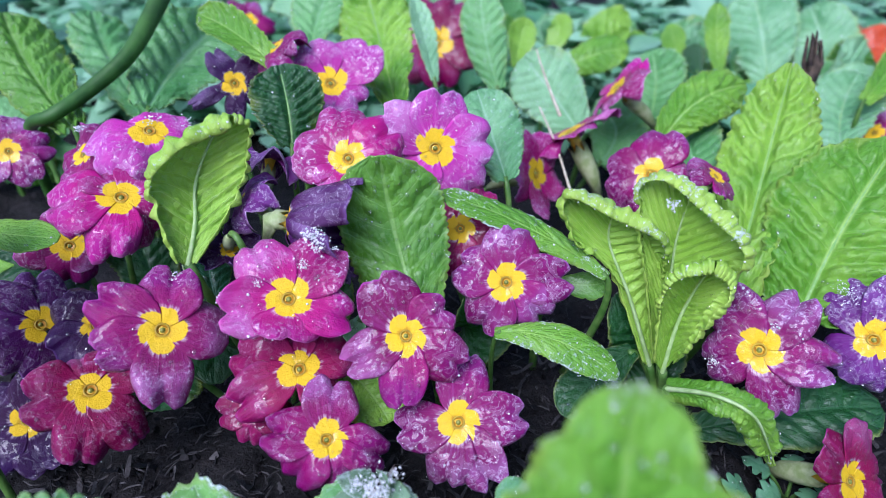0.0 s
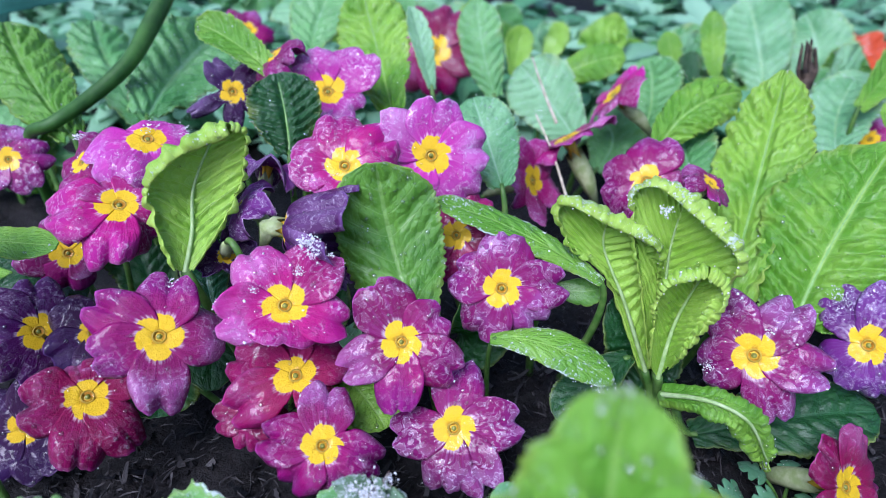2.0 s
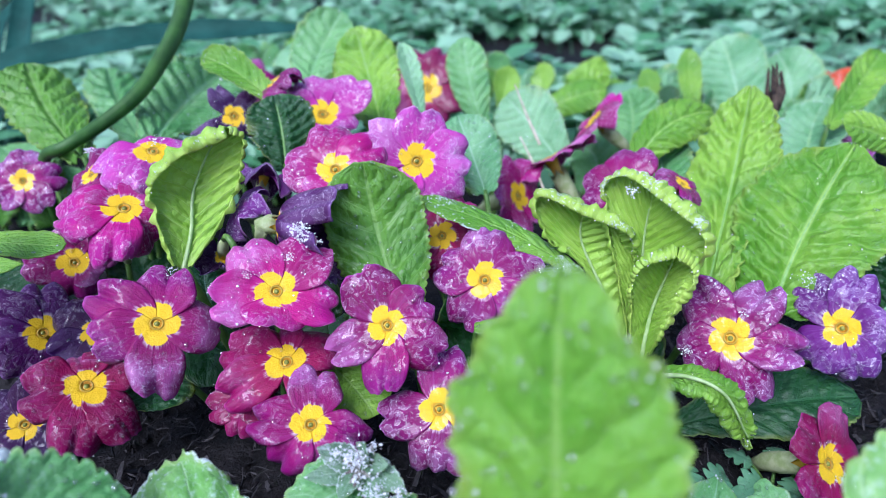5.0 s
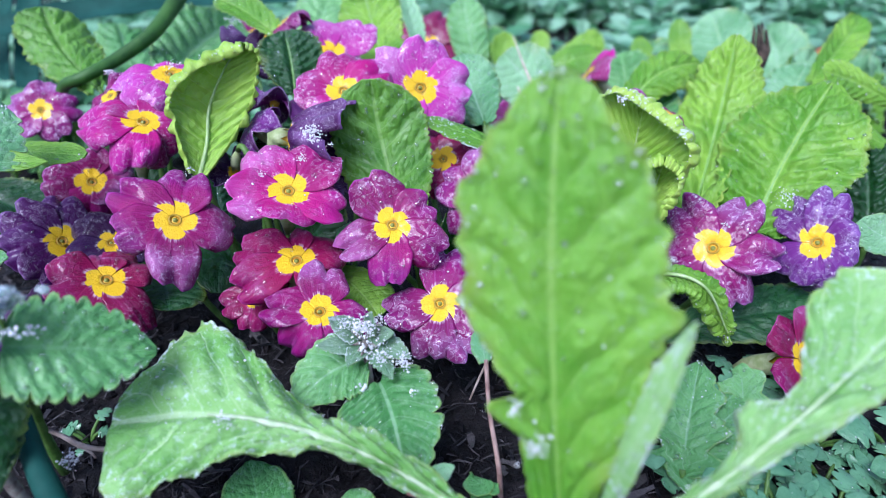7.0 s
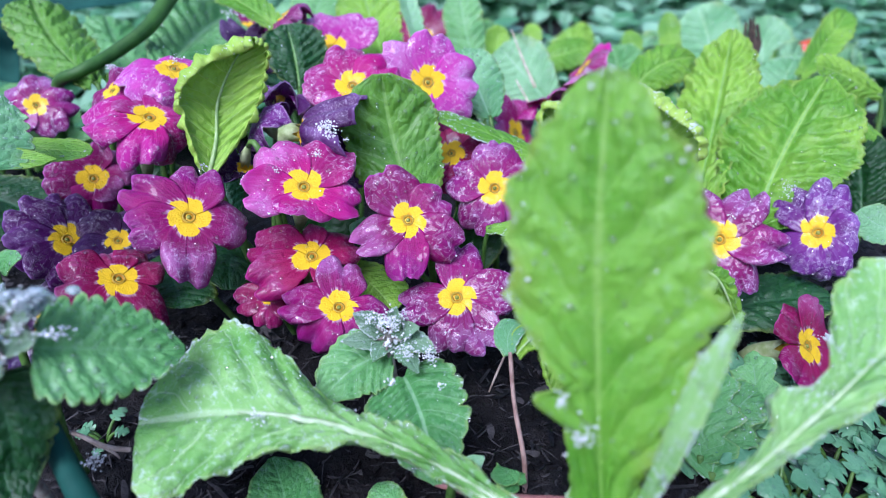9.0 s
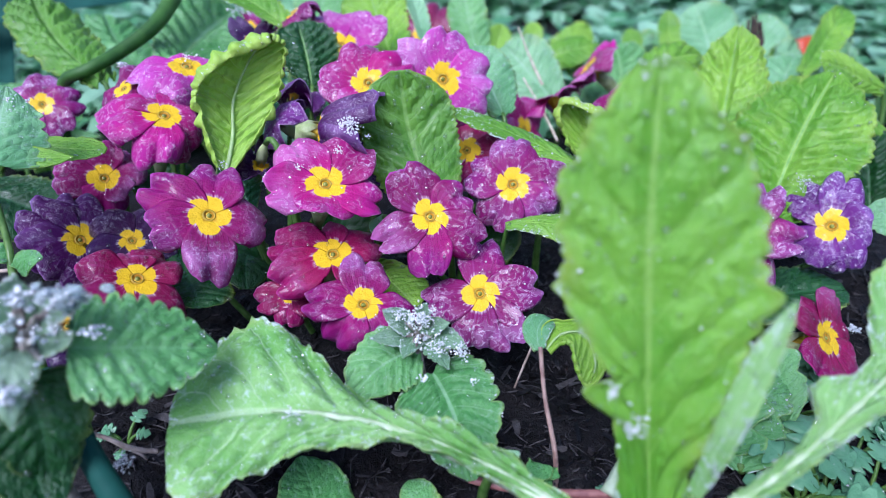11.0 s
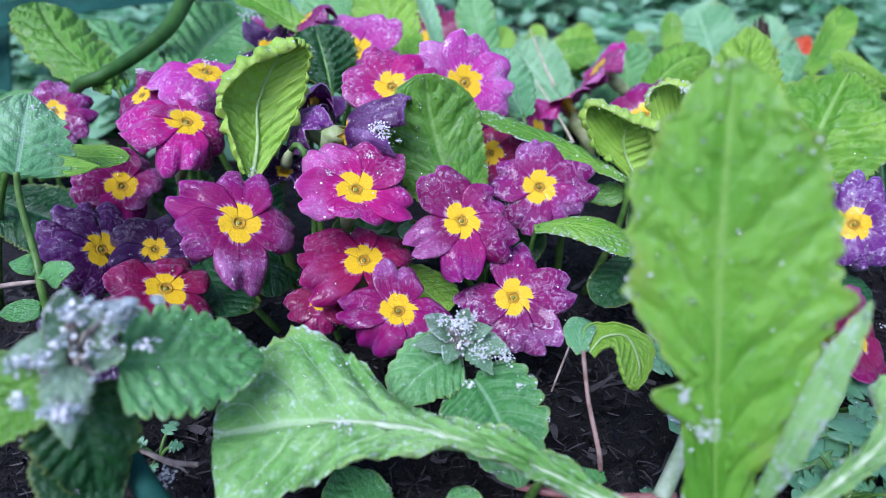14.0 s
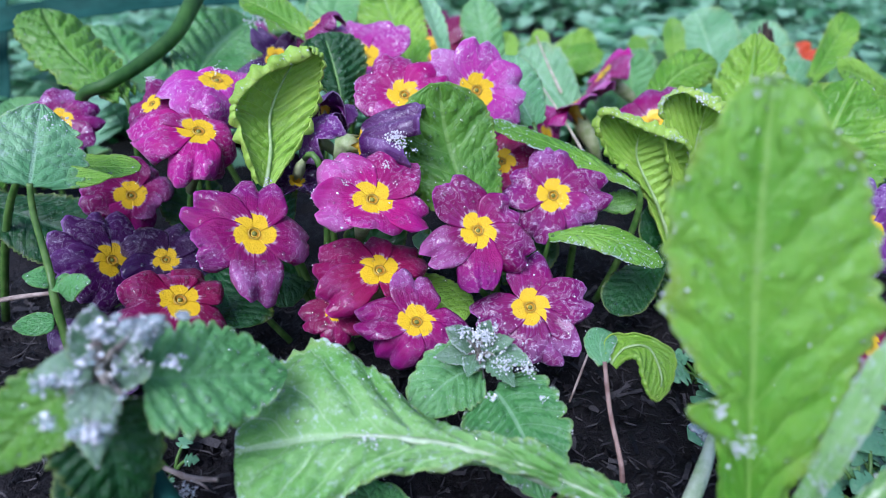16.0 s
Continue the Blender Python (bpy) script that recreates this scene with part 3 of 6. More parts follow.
    part("tube", tv, tf, TUBE, owner, "yellow flower tube")
    d = unit(n * 0.8 + vec(0, 0, hang))
    end = at - n * L - d * R * 0.55
    ring = 10
    cv, cf = [], []
    path = np.array([at - n * L * 0.45, at - n * L * 0.75, at - n * L, end])
    rad = [R * .19, R * .20, R * .17, R * .07]
    cv, cf = tube(path, rad, ring)
    for k in range(0, ring, 2):
        cv[k] = cv[k] + n * R * 0.22
    part("calyx", cv, cf[:-2], CALYX, owner, "pale green ribbed calyx", thick=0.0002)
    b = end - d * np.linalg.norm(end - root) * 0.35
    line = bez(root, 0.25 * root + 0.5 * b + 0.25 * end, end, np.linspace(0, 1, 12))
    tv, tf = tube(line, np.linspace(0.0013, 0.0010, 12), 8)
    part("stalk", tv, tf, STALK, owner)
    return owner


def stem(name, points, radii, material, label, category, parent=None, sides=12, steps=30, kind="", group=""):
    """A round stem through a few points."""
    pts = np.asarray(points, float)
    k = np.linspace(0, len(pts) - 1, steps)
    i = np.clip(k.astype(int), 0, len(pts) - 2)
    f = (k - i)[:, None]
    p0, p1, p2, p3 = pts[np.maximum(i - 1, 0)], pts[i], pts[i + 1], pts[np.minimum(i + 2, len(pts) - 1)]
    path = 0.5 * (2 * p1 + (p2 - p0) * f + (2 * p0 - 5 * p1 + 4 * p2 - p3) * f ** 2 + (3 * p1 - p0 - 3 * p2 + p3) * f ** 3)
    rad = np.interp(k, range(len(pts)), radii)
    v, fc = tube(path, rad, sides)
    ob = part(name, v, fc, material, parent, label)
    if parent is None:
        tagged(ob, label, category, group, kind)
    return ob


def glide(points, count):
    """A smooth line through a few points."""
    pts = np.asarray(points, float)
    k = np.linspace(0, len(pts) - 1, count)
    i = np.clip(k.astype(int), 0, len(pts) - 2)
    f = (k - i)[:, None]
    p0, p1, p2, p3 = pts[np.maximum(i - 1, 0)], pts[i], pts[i + 1], pts[np.minimum(i + 2, len(pts) - 1)]
    return 0.5 * (2 * p1 + (p2 - p0) * f + (2 * p0 - 5 * p1 + 4 * p2 - p3) * f ** 2 + (3 * p1 - p0 - 3 * p2 + p3) * f ** 3)


def hem_leaf(spine, left, right, toward, look_of, label, root, hem_left, hem_right, roll=150.0, veins=14, crinkle=0.0007, bow=0.0,
             rime=0.8, grains=500, drops=30, seed=0.0, stalk_size=0.0014, parent=None):
    """A primrose leaf whose margins are rolled over: the lines of its rib and margins, the side that it shows, and the radius of the rolled
    hem along either margin."""
    n, m, k = 84, 25, 11
    mid, edges = glide(spine, n), (glide(left, n), glide(right, n))
    s = np.linspace(0, 1, n)
    tang = np.gradient(mid, axis=0)
    nrm = np.cross(edges[1] - edges[0], tang)
    nrm[-3:] = nrm[-4]
    nrm /= np.linalg.norm(nrm, axis=1)[:, None] + 1e-12
    nrm *= np.sign(nrm @ np.asarray(toward, float))[:, None]
    for _ in range(6):
        nrm[1:-1] = nrm[:-2] + nrm[1:-1] * 2 + nrm[2:]
        nrm /= np.linalg.norm(nrm, axis=1)[:, None]
    cols, us, rimes = [], [], []
    for side, edge, hem in ((-1, edges[0], hem_left), (1, edges[1], hem_right)):
        along = np.gradient(edge, axis=0)
        along /= np.linalg.norm(along, axis=1)[:, None] + 1e-12
        out = edge - mid
        out = out - along * np.sum(out * along, 1)[:, None]
        out = out - nrm * np.sum(out * nrm, 1)[:, None]
        out[-4:] = out[-5]
        out /= np.linalg.norm(out, axis=1)[:, None] + 1e-12
        for _ in range(4):
            out[1:-1] = out[:-2] + out[1:-1] * 2 + out[2:]
            out /= np.linalg.norm(out, axis=1)[:, None]
        r = np.interp(s, *zip(*hem))[:, None]
        half = [mid + (edge - mid) * f + nrm * (bow * f * (1 - f)) for f in np.linspace(0, 1, m // 2 + 1)]
        uu = list(np.linspace(0, 0.80, m // 2 + 1))
        rr = [np.zeros(n)] * (m // 2 + 1)
        for j in range(1, k + 1):
            a = radians(abs(roll)) * j / k
            fall = 1 - 0.25 * j / k
            half.append(edge + r * fall * (out * math.sin(a) + np.sign(roll) * nrm * (1 - math.cos(a))))
            uu.append(0.80 + 0.20 * j / k)
            rr.append(np.full(n, min(1.0, j / 3.0)) * np.clip(r[:, 0] / 0.0016, 0, 1))
        if side < 0:
            cols, us, rimes = half[:0:-1], [-v for v in uu[:0:-1]], rr[:0:-1]
        else:
            cols, us, rimes = cols + half, us + uu, rimes + rr
    pos = np.stack(cols, 1)
    U, S = np.meshgrid(np.array(us), s)
    flat = pos.reshape(-1, 3)
    w = pos.shape[1]
    dx, dy = np.gradient(pos, axis=0), np.gradient(pos, axis=1)
    nor = np.cross(dy, dx)
    nor /= np.linalg.norm(nor, axis=2)[..., None] + 1e-12
    line = S * veins - np.abs(U) * 1.6 + 0.22 * wave(flat, 120, seed).reshape(n, w)
    ridge = np.abs(np.sin(np.pi * line)) ** 0.7
    hemmed = np.stack(rimes, 1)
    amp = crinkle * (1.25 - 0.35 * hemmed) * np.clip((1 - S) / 0.05, 0, 1) * np.clip(S / 0.3, 0.1, 1)
    pads = pad_cells(U * 7 + 40, line * 2.2, seed).reshape(n, w)
    pos = pos - nor * (amp * (ridge * (0.5 + 0.5 * pads) + (0.4 + 1.1 * hemmed) * wave(flat, 300, seed + 4).reshape(n, w)))[..., None]
    frost = hemmed * rime * (0.62 + 0.75 * wave(flat, 130, seed + 6).reshape(n, w)).clip(0, 1.2) * np.clip((S - 0.35) / 0.3, 0, 1)
    uv = np.stack([U.ravel() * 0.5 + 0.5, S.ravel() * veins], 1)
    if parent is None:
        owner = thing("primrose_leaf", np.asarray(root, float), label, "leaf", "primrose leaves")
        part("blade", pos.reshape(-1, 3), sheet(n, w), LEAF[look_of], owner, uv=uv, thick=0.0004, frost=frost)
    else:
        owner = part("leaf", pos.reshape(-1, 3), sheet(n, w), LEAF[look_of], parent, label, uv, 0.0004, frost=frost)
    cut = slice(0, int(n * 0.86))
    tv, tf = tube(mid[cut] + np.sign(roll) * nrm[cut] * 0.0003, np.linspace(stalk_size * 0.6, 0.0002, cut.stop), 8)
    part("midrib", tv, tf, RIB_PALE, owner, "raised pale midrib")
    if root is not None:
        foot = np.asarray(root, float)
        path = bez(foot, 0.5 * (foot + mid[0]) - 0.1 * (mid[3] - mid[0]), mid[2], np.linspace(0, 1, 10))
        tv, tf = tube(path, np.linspace(stalk_size * 1.5, stalk_size, 10), 8)
        part("stalk", tv, tf, STALK, owner)
    spots = np.argwhere(hemmed > 0.6)
    for _ in range(grains if len(spots) else 0):
        i, j = spots[rng.integers(len(spots))]
        if s[i] > 0.4 and rng.random() < 0.5 + 0.9 * noise.noise(Vector(pos[i, j] * 200.0)):
            FLAKES.append((pos[i, j] + rng.normal(size=3) * 0.0003, -nor[i, j], 0.00008 + 0.00030 * rng.random() ** 3))
    for _ in range(drops):
        i, j = rng.integers(n // 4, n - 2), rng.integers(2, w - 2)
        DROPS.append((pos[i, j], -nor[i, j], 0.00016 + 0.0005 * rng.random() ** 4))
    return owner


# ---------------------------------------------------------------- the ground
def lay_ground():
    n = 270
    k = np.linspace(-1, 1, n)
    x = 0.42 * k + 60.0 * np.sign(k) * np.abs(k) ** 13
    y = 0.22 + 0.42 * k + 60.0 * np.sign(k) * np.abs(k) ** 13
    X, Y = np.meshgrid(x, y)
    p = np.stack([X.ravel(), Y.ravel(), np.zeros(n * n)], 1)
    near = np.clip(1.6 - np.hypot(p[:, 0], p[:, 1] - 0.25), 0, 1)
    h = np.zeros(n * n)
    m = near > 0
    q = p[m]
    h[m] = (0.006 * wave(q, 14, 2) + 0.0035 * wave(q, 55, 5) + 0.0030 * wave(q, 130, 8) + 0.0017 * wave(q, 330, 1)) * near[m]
    p[:, 2] = h - 0.004
    ob = part("ground", p, sheet(n, n), SOIL)
    tagged(ob, "dark wet garden soil with crumbs and fibres", "soil", kind="structure")


lay_ground()


def soil_at(x, y):
    q = [(x, y, 0.0)]
    return float(0.006 * wave(q, 14, 2)[0] + 0.0035 * wave(q, 55, 5)[0]) - 0.004


def nettle_top(parent, at, size, count):
    """The crowded purplish calyces in the top of a dead-nettle."""
    at = np.asarray(at, float)
    for i in range(count):
        d = unit(rng.normal(size=3) * vec(1, 1, 0.6) + vec(0, 0, 0.35))
        a = at + d * size * 0.25
        b = at + d * size * rng.uniform(0.7, 1.1)
        v, f = tube([a, 0.5 * (a + b), b, b + d * size * 0.35], [size * .06, size * .13, size * .10, size * .015], 7)
        part("calyx", v, f, BRACT, parent)
        if i % 2 == 0:
            for _ in range(3):
                FLAKES.append((b + rng.normal(size=3) * size * 0.2, d, 0.0003 + 0.0005 * rng.random()))


def strap(base, mid, tip, width, normal, label):
    v, f, uv, spine, nor = blade(base, mid, tip, width, normal, shape="strap", cup=0.5, rugose=0.1, wavy=0.02, n=40, m=13)
    owner = thing("bulb_leaf", np.asarray(base, float), label, "leaf", "bulb leaves")
    part("blade", v, f, STRAP, owner, uv=uv, thick=0.0008)


# ---------------------------------------------------------------- the flowers of the main clump
flower((-0.0319, 0.1026, 0.0320), 0.0180, (0.1659, -0.4143, 0.8949), 85, "magenta", "wet magenta primrose flower with a yellow star eye, above dark soil", (-0.0415, 0.1334, -0.0040), sag=0.35, cup=0.1, lobes=[(150, 0.98, 0.41), (69, 0.95, 0.42), (-29, 0.94, 0.33), (-69, 0.74, 0.32), (-151, 0.71, 0.40)])
flower((0.0044, 0.1106, 0.0293), 0.0183, (-0.0275, -0.6044, 0.7962), 92, "purple", "frost-speckled purple primrose flower with a yellow eye", (0.0096, 0.1425, -0.0040), snow=0.25, lobes=[(85, 1.04, 0.40), (8, 1.04, 0.40), (-59, 1.08, 0.39), (-100, 0.95, 0.37), (-171, 0.99, 0.38)])
flower((-0.0106, 0.1248, 0.0499), 0.0177, (0.0596, -0.6684, 0.7414), 44, "magenta", "wet magenta primrose flower with a yellow star eye", (0.0072, 0.1554, -0.0040), cup=0.08, lobes=[(113, 1.05, 0.50), (30, 0.82, 0.41), (-32, 1.05, 0.40), (-96, 1.11, 0.37), (-158, 1.07, 0.37)])
flower((-0.0433, 0.1288, 0.0601), 0.0193, (0.2331, -0.5527, 0.8002), 58, "pink", "large pink-magenta primrose flower with snow on a petal", (-0.0539, 0.1442, -0.0040), snow=0.35, cup=0.1, lobes=[(108, 1.02, 0.41), (38, 1.09, 0.47), (-31, 0.94, 0.38), (-106, 0.62, 0.47), (178, 0.95, 0.41)])
flower((-0.0421, 0.1224, 0.0383), 0.0196, (0.1257, -0.4436, 0.8874), 170, "crimson", "dark crimson primrose flower with a yellow eye", (-0.0534, 0.1421, -0.0040), cup=0.12, lobes=[(150, 1.03, 0.42), (-162, 1.05, 0.38), (96, 0.70, 0.35), (17, 0.83, 0.38), (-56, 0.73, 0.30)])
flower((-0.0792, 0.1244, 0.0525), 0.0198, (0.4031, -0.5516, 0.7302), 3, "magenta", "broad magenta-purple primrose flower with a yellow eye", (-0.0770, 0.1447, -0.0040), sag=0.15, lobes=[(126, 1.04, 0.36), (57, 0.93, 0.42), (-23, 0.92, 0.41), (-111, 1.06, 0.38), (175, 0.90, 0.35)])
flower((-0.1029, 0.1180, 0.0342), 0.0195, (0.4763, -0.3384, 0.8116), 28, "crimson", "glossy wet crimson primrose flower, yellow eye", (-0.1152, 0.1451, -0.0040), cup=0.12, sag=0.2, lobes=[(147, 0.85, 0.46), (71, 0.56, 0.37), (9, 0.71, 0.44), (-84, 1.03, 0.34), (-132, 1.02, 0.37)])
flower((-0.1326, 0.1462, 0.0336), 0.0182, (0.7026, -0.4588, 0.5439), 90, "plum", "dark violet primrose flower with a yellow eye", (-0.1340, 0.1655, -0.0040), lobes=[(114, 1.07, 0.44), (60, 0.97, 0.41), (-10, 0.60, 0.50), (-146, 0.95, 0.47), (166, 0.98, 0.44)])
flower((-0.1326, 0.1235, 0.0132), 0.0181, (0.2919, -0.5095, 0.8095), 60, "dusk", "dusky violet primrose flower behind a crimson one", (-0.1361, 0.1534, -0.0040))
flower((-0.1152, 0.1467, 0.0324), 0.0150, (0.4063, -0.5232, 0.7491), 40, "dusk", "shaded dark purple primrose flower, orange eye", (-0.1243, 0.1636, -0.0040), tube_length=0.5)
flower((-0.1326, 0.1747, 0.0446), 0.0185, (0.4567, -0.6876, 0.5645), -75, "magenta", "magenta-purple primrose flower with an orange-yellow eye", (-0.1358, 0.1858, -0.0040), lobes=[(165, 0.89, 0.38), (-111, 0.68, 0.45), (-47, 0.53, 0.38), (23, 0.80, 0.47), (83, 0.76, 0.42)])
flower((-0.1007, 0.1628, 0.0720), 0.0212, (0.3685, -0.3077, 0.8772), -95, "pink", "shiny pink-magenta primrose flower facing upwards", (-0.1154, 0.1686, -0.0040), cup=0.1, sag=0.3, lobes=[(149, 0.94, 0.54), (-131, 0.94, 0.35), (-69, 0.59, 0.41), (20, 0.58, 0.34), (91, 0.69, 0.38)])
flower((-0.0976, 0.1862, 0.0832), 0.0197, (0.3577, -0.2536, 0.8987), -92, "lilac", "faded lilac primrose flower with melting snow", (-0.1121, 0.1878, -0.0040), snow=0.5, worn=0.42, lobes=[(172, 0.97, 0.59), (75, 0.59, 0.48), (-9, 0.74, 0.51), (-86, 0.70, 0.49), (-148, 0.90, 0.43)])
flower((-0.1204, 0.1835, 0.0762), 0.0125, (-0.35, -0.45, 0.82), 60, "magenta", "crumpled magenta primrose flower seen from the side", (-0.1199, 0.1803, -0.0040), worn=0.45, cup=0.2)
flower((-0.1670, 0.2110, 0.0630), 0.0144, (0.2502, -0.7450, 0.6183), 80, "purple", "small purple primrose flower on a pale calyx", (-0.1721, 0.2408, -0.0040), tube_length=1.0)
flower((-0.0303, 0.1747, 0.0795), 0.0189, (0.0030, -0.7007, 0.7135), 92, "pink", "bright pinkish-magenta primrose flower, yellow eye", (-0.0334, 0.1769, -0.0040), snow=0.2, lobes=[(101, 0.98, 0.45), (173, 0.94, 0.49), (37, 0.99, 0.44), (-22, 0.76, 0.41), (-130, 0.68, 0.41)])
flower((-0.0027, 0.1849, 0.0780), 0.0205, (0.1327, -0.8545, 0.5022), 92, "lilac", "pale pink speckled primrose flower covered in droplets", (0.0104, 0.1917, -0.0040), snow=0.2, drops=34, lobes=[(79, 0.94, 0.46), (4, 0.94, 0.46), (-49, 0.99, 0.42), (-131, 0.71, 0.39), (143, 1.03, 0.41)])
flower((-0.0451, 0.2360, 0.0797), 0.0227, (0.1738, -0.5962, 0.7838), 55, "lilac", "pale pink primrose flower with a yellow eye", (-0.0654, 0.2491, -0.0040), snow=0.15, cup=0.2, lobes=[(106, 0.92, 0.49), (37, 1.03, 0.49), (-44, 0.65, 0.41), (-110, 0.56, 0.31), (155, 0.71, 0.36)])
flower((-0.0656, 0.2411, 0.0928), 0.0125, (-0.5544, -0.1276, 0.8224), 120, "magenta", "folded magenta primrose flower seen edge-on", (-0.0657, 0.2491, -0.0040), worn=0.35)
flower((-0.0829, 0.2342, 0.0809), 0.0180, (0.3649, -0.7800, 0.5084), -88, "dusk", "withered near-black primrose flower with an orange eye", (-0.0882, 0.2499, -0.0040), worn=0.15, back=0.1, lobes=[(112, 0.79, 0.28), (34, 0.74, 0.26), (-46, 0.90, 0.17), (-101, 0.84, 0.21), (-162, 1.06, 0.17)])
flower((-0.0598, 0.1877, 0.0718), 0.0129, (0.10, 0.70, 0.70), 40, "faded", "crumpled withered violet primrose flower", (-0.0577, 0.1749, -0.0040), worn=0.75, cup=0.5, snow=0.25)
flower((-0.0475, 0.1550, 0.0690), 0.0165, (0.95, -0.05, -0.10), -30, "plum", "dark purple primrose flower seen from the side", (-0.0602, 0.1511, -0.0040), cup=1.25, back=0.1, tube_length=0.3, narrow=1.0, hang=2.2)
flower((-0.0639, 0.1673, 0.0696), 0.0113, (-0.70, -0.10, 0.70), 150, "faded", "dark withered primrose flower hanging sideways", (-0.0556, 0.1711, -0.0040), worn=0.4)
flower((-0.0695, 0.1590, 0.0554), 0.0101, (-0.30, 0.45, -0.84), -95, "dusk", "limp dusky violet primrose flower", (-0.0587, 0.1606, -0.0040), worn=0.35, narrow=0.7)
flower((0.0060, 0.1720, 0.0540), 0.0159, (-0.1336, -0.6504, 0.7477), 70, "crimson", "dark red primrose flower half hidden below a leaf", (0.0110, 0.1751, -0.0040))
flower((0.0200, 0.1486, 0.0498), 0.0193, (-0.0567, -0.7518, 0.6570), 83, "purple", "magenta-purple primrose flower with a yellow eye", (0.0176, 0.1621, -0.0040), lobes=[(84, 0.92, 0.46), (160, 0.85, 0.44), (7, 1.04, 0.40), (-42, 0.85, 0.39), (-117, 0.87, 0.43)])
flower((-0.0560, 0.1180, 0.0270), 0.0114, (-0.1163, -0.4956, 0.8607), 200, "crimson", "small dark red primrose flower near the soil", (-0.0523, 0.1334, -0.0040), tube_length=0.4)

# the flowers further right and behind
flower((0.0975, 0.1322, 0.0364), 0.0213, (-0.4576, -0.6135, 0.6435), 50, "purple", "magenta-purple primrose flower with frosted petals", (0.1009, 0.1539, -0.0040), snow=0.25, lobes=[(141, 1.02, 0.37), (75, 1.00, 0.36), (9, 0.97, 0.34), (-51, 0.97, 0.32), (-142, 0.76, 0.38)])
flower((0.1364, 0.1376, 0.0352), 0.0200, (-0.5910, -0.5385, 0.6006), 60, "violet", "blue-violet primrose flower with a yellow eye", (0.1251, 0.1601, -0.0040), snow=0.2, lobes=[(146, 1.06, 0.38), (98, 1.01, 0.34), (22, 0.60, 0.41), (-52, 0.80, 0.36), (-108, 0.77, 0.43)])
flower((0.1186, 0.1024, 0.0126), 0.0184, (0.42, -0.62, 0.66), 75, "crimson", "red-magenta primrose flower turned aside on a pale calyx", (0.1014, 0.1398, -0.0040), tube_length=1.1, lobes=[(97, 0.75, 0.47), (29, 1.00, 0.47), (-25, 1.05, 0.44), (-75, 0.95, 0.44), (-150, 0.85, 0.47)])
flower((0.0580, 0.2530, 0.0500), 0.0215, (-0.48, 0.34, 0.81), 40, "pink", "red-magenta primrose flower seen in profile", (0.0612, 0.2625, -0.0040), tube_length=1.0)
flower((0.0850, 0.2850, 0.0580), 0.0185, (-0.76, 0.20, 0.60), 50, "pink", "pink primrose flower seen in profile", (0.1147, 0.2685, -0.0040), tube_length=1.0)
flower((0.0400, 0.2340, 0.0400), 0.0208, (0.74, -0.48, 0.46), 100, "pink", "red-magenta primrose flower with folded petals", (0.0411, 0.2628, -0.0040), worn=0.1, cup=0.35, back=0.15, narrow=0.9)
flower((0.0798, 0.2050, 0.0561), 0.0200, (-0.3191, -0.6456, 0.6938), 92, "magenta", "magenta primrose flower behind a curled leaf", (0.1047, 0.2307, -0.0040), snow=0.1, lobes=[(-167, 0.84, 0.52), (89, 0.93, 0.51), (-3, 0.77, 0.40), (-65, 0.84, 0.42), (-113, 0.86, 0.35)])
flower((0.0960, 0.1880, 0.0650), 0.0104, (0.4599, -0.2260, 0.8588), 60, "magenta", "magenta primrose flower peeping past a leaf", (0.0958, 0.1760, -0.0040), narrow=0.8)
flower((-0.0030, 0.3450, 0.0600), 0.0273, (-0.0009, -0.8152, 0.5791), 60, "crimson", "red-magenta primrose flower far back in the bed", (0.0232, 0.3323, -0.0040))
flower((-0.1141, 0.3680, 0.0651), 0.0159, (0.2884, -0.5466, 0.7862), 60, "magenta", "dark magenta primrose flower far back in the bed", (-0.0991, 0.3226, -0.0040))
flower((0.2900, 0.4250, 0.0250), 0.0238, (-0.6185, -0.6427, 0.4521), 60, "orange", "orange-red primrose flower far back", (0.2739, 0.3736, -0.0040))
flower((0.2749, 0.4429, 0.0316), 0.0170, (-0.4642, -0.6774, 0.5707), 20, "orange", "small orange-red primrose flower far back", (0.2548, 0.3826, -0.0040))
flower((0.2183, 0.2828, 0.0352), 0.0137, (-0.6535, -0.4419, 0.6145), 20, "purple", "dark purple primrose flower among leaves", (0.2253, 0.2898, -0.0040))

# ---------------------------------------------------------------- primrose leaves round the main clump
leaf("primrose_leaf", (-0.0054, 0.1303, 0.0455), (-0.0146, 0.1558, 0.0611), (-0.0189, 0.1629, 0.0871), 0.0183, (-0.0242, -0.7106, 0.7032), "green", "upright wrinkled green primrose leaf with droplets", root=(-0.0009, 0.1431, -0.0040), shape='blunt', cup=-0.25, veins=7, rugose=0.75, drops=130, snow=0.12, rim=0.85, seed=9.4, group='primrose leaves')
hem_leaf([(-0.0783, 0.1471, 0.0578), (-0.0765, 0.1552, 0.0670), (-0.0761, 0.1636, 0.0781), (-0.0688, 0.1675, 0.0915), (-0.0620, 0.1670, 0.0975)],
         [(-0.0799, 0.1461, 0.0598), (-0.0815, 0.1499, 0.0665), (-0.0843, 0.1559, 0.0778), (-0.0829, 0.1591, 0.0837), (-0.0728, 0.1638, 0.0933), (-0.0617, 0.1662, 0.0981)],
         [(-0.0761, 0.1476, 0.0585), (-0.0695, 0.1552, 0.0670), (-0.0624, 0.1622, 0.0779), (-0.0597, 0.1653, 0.0869), (-0.0587, 0.1675, 0.0948), (-0.0617, 0.1662, 0.0981)],
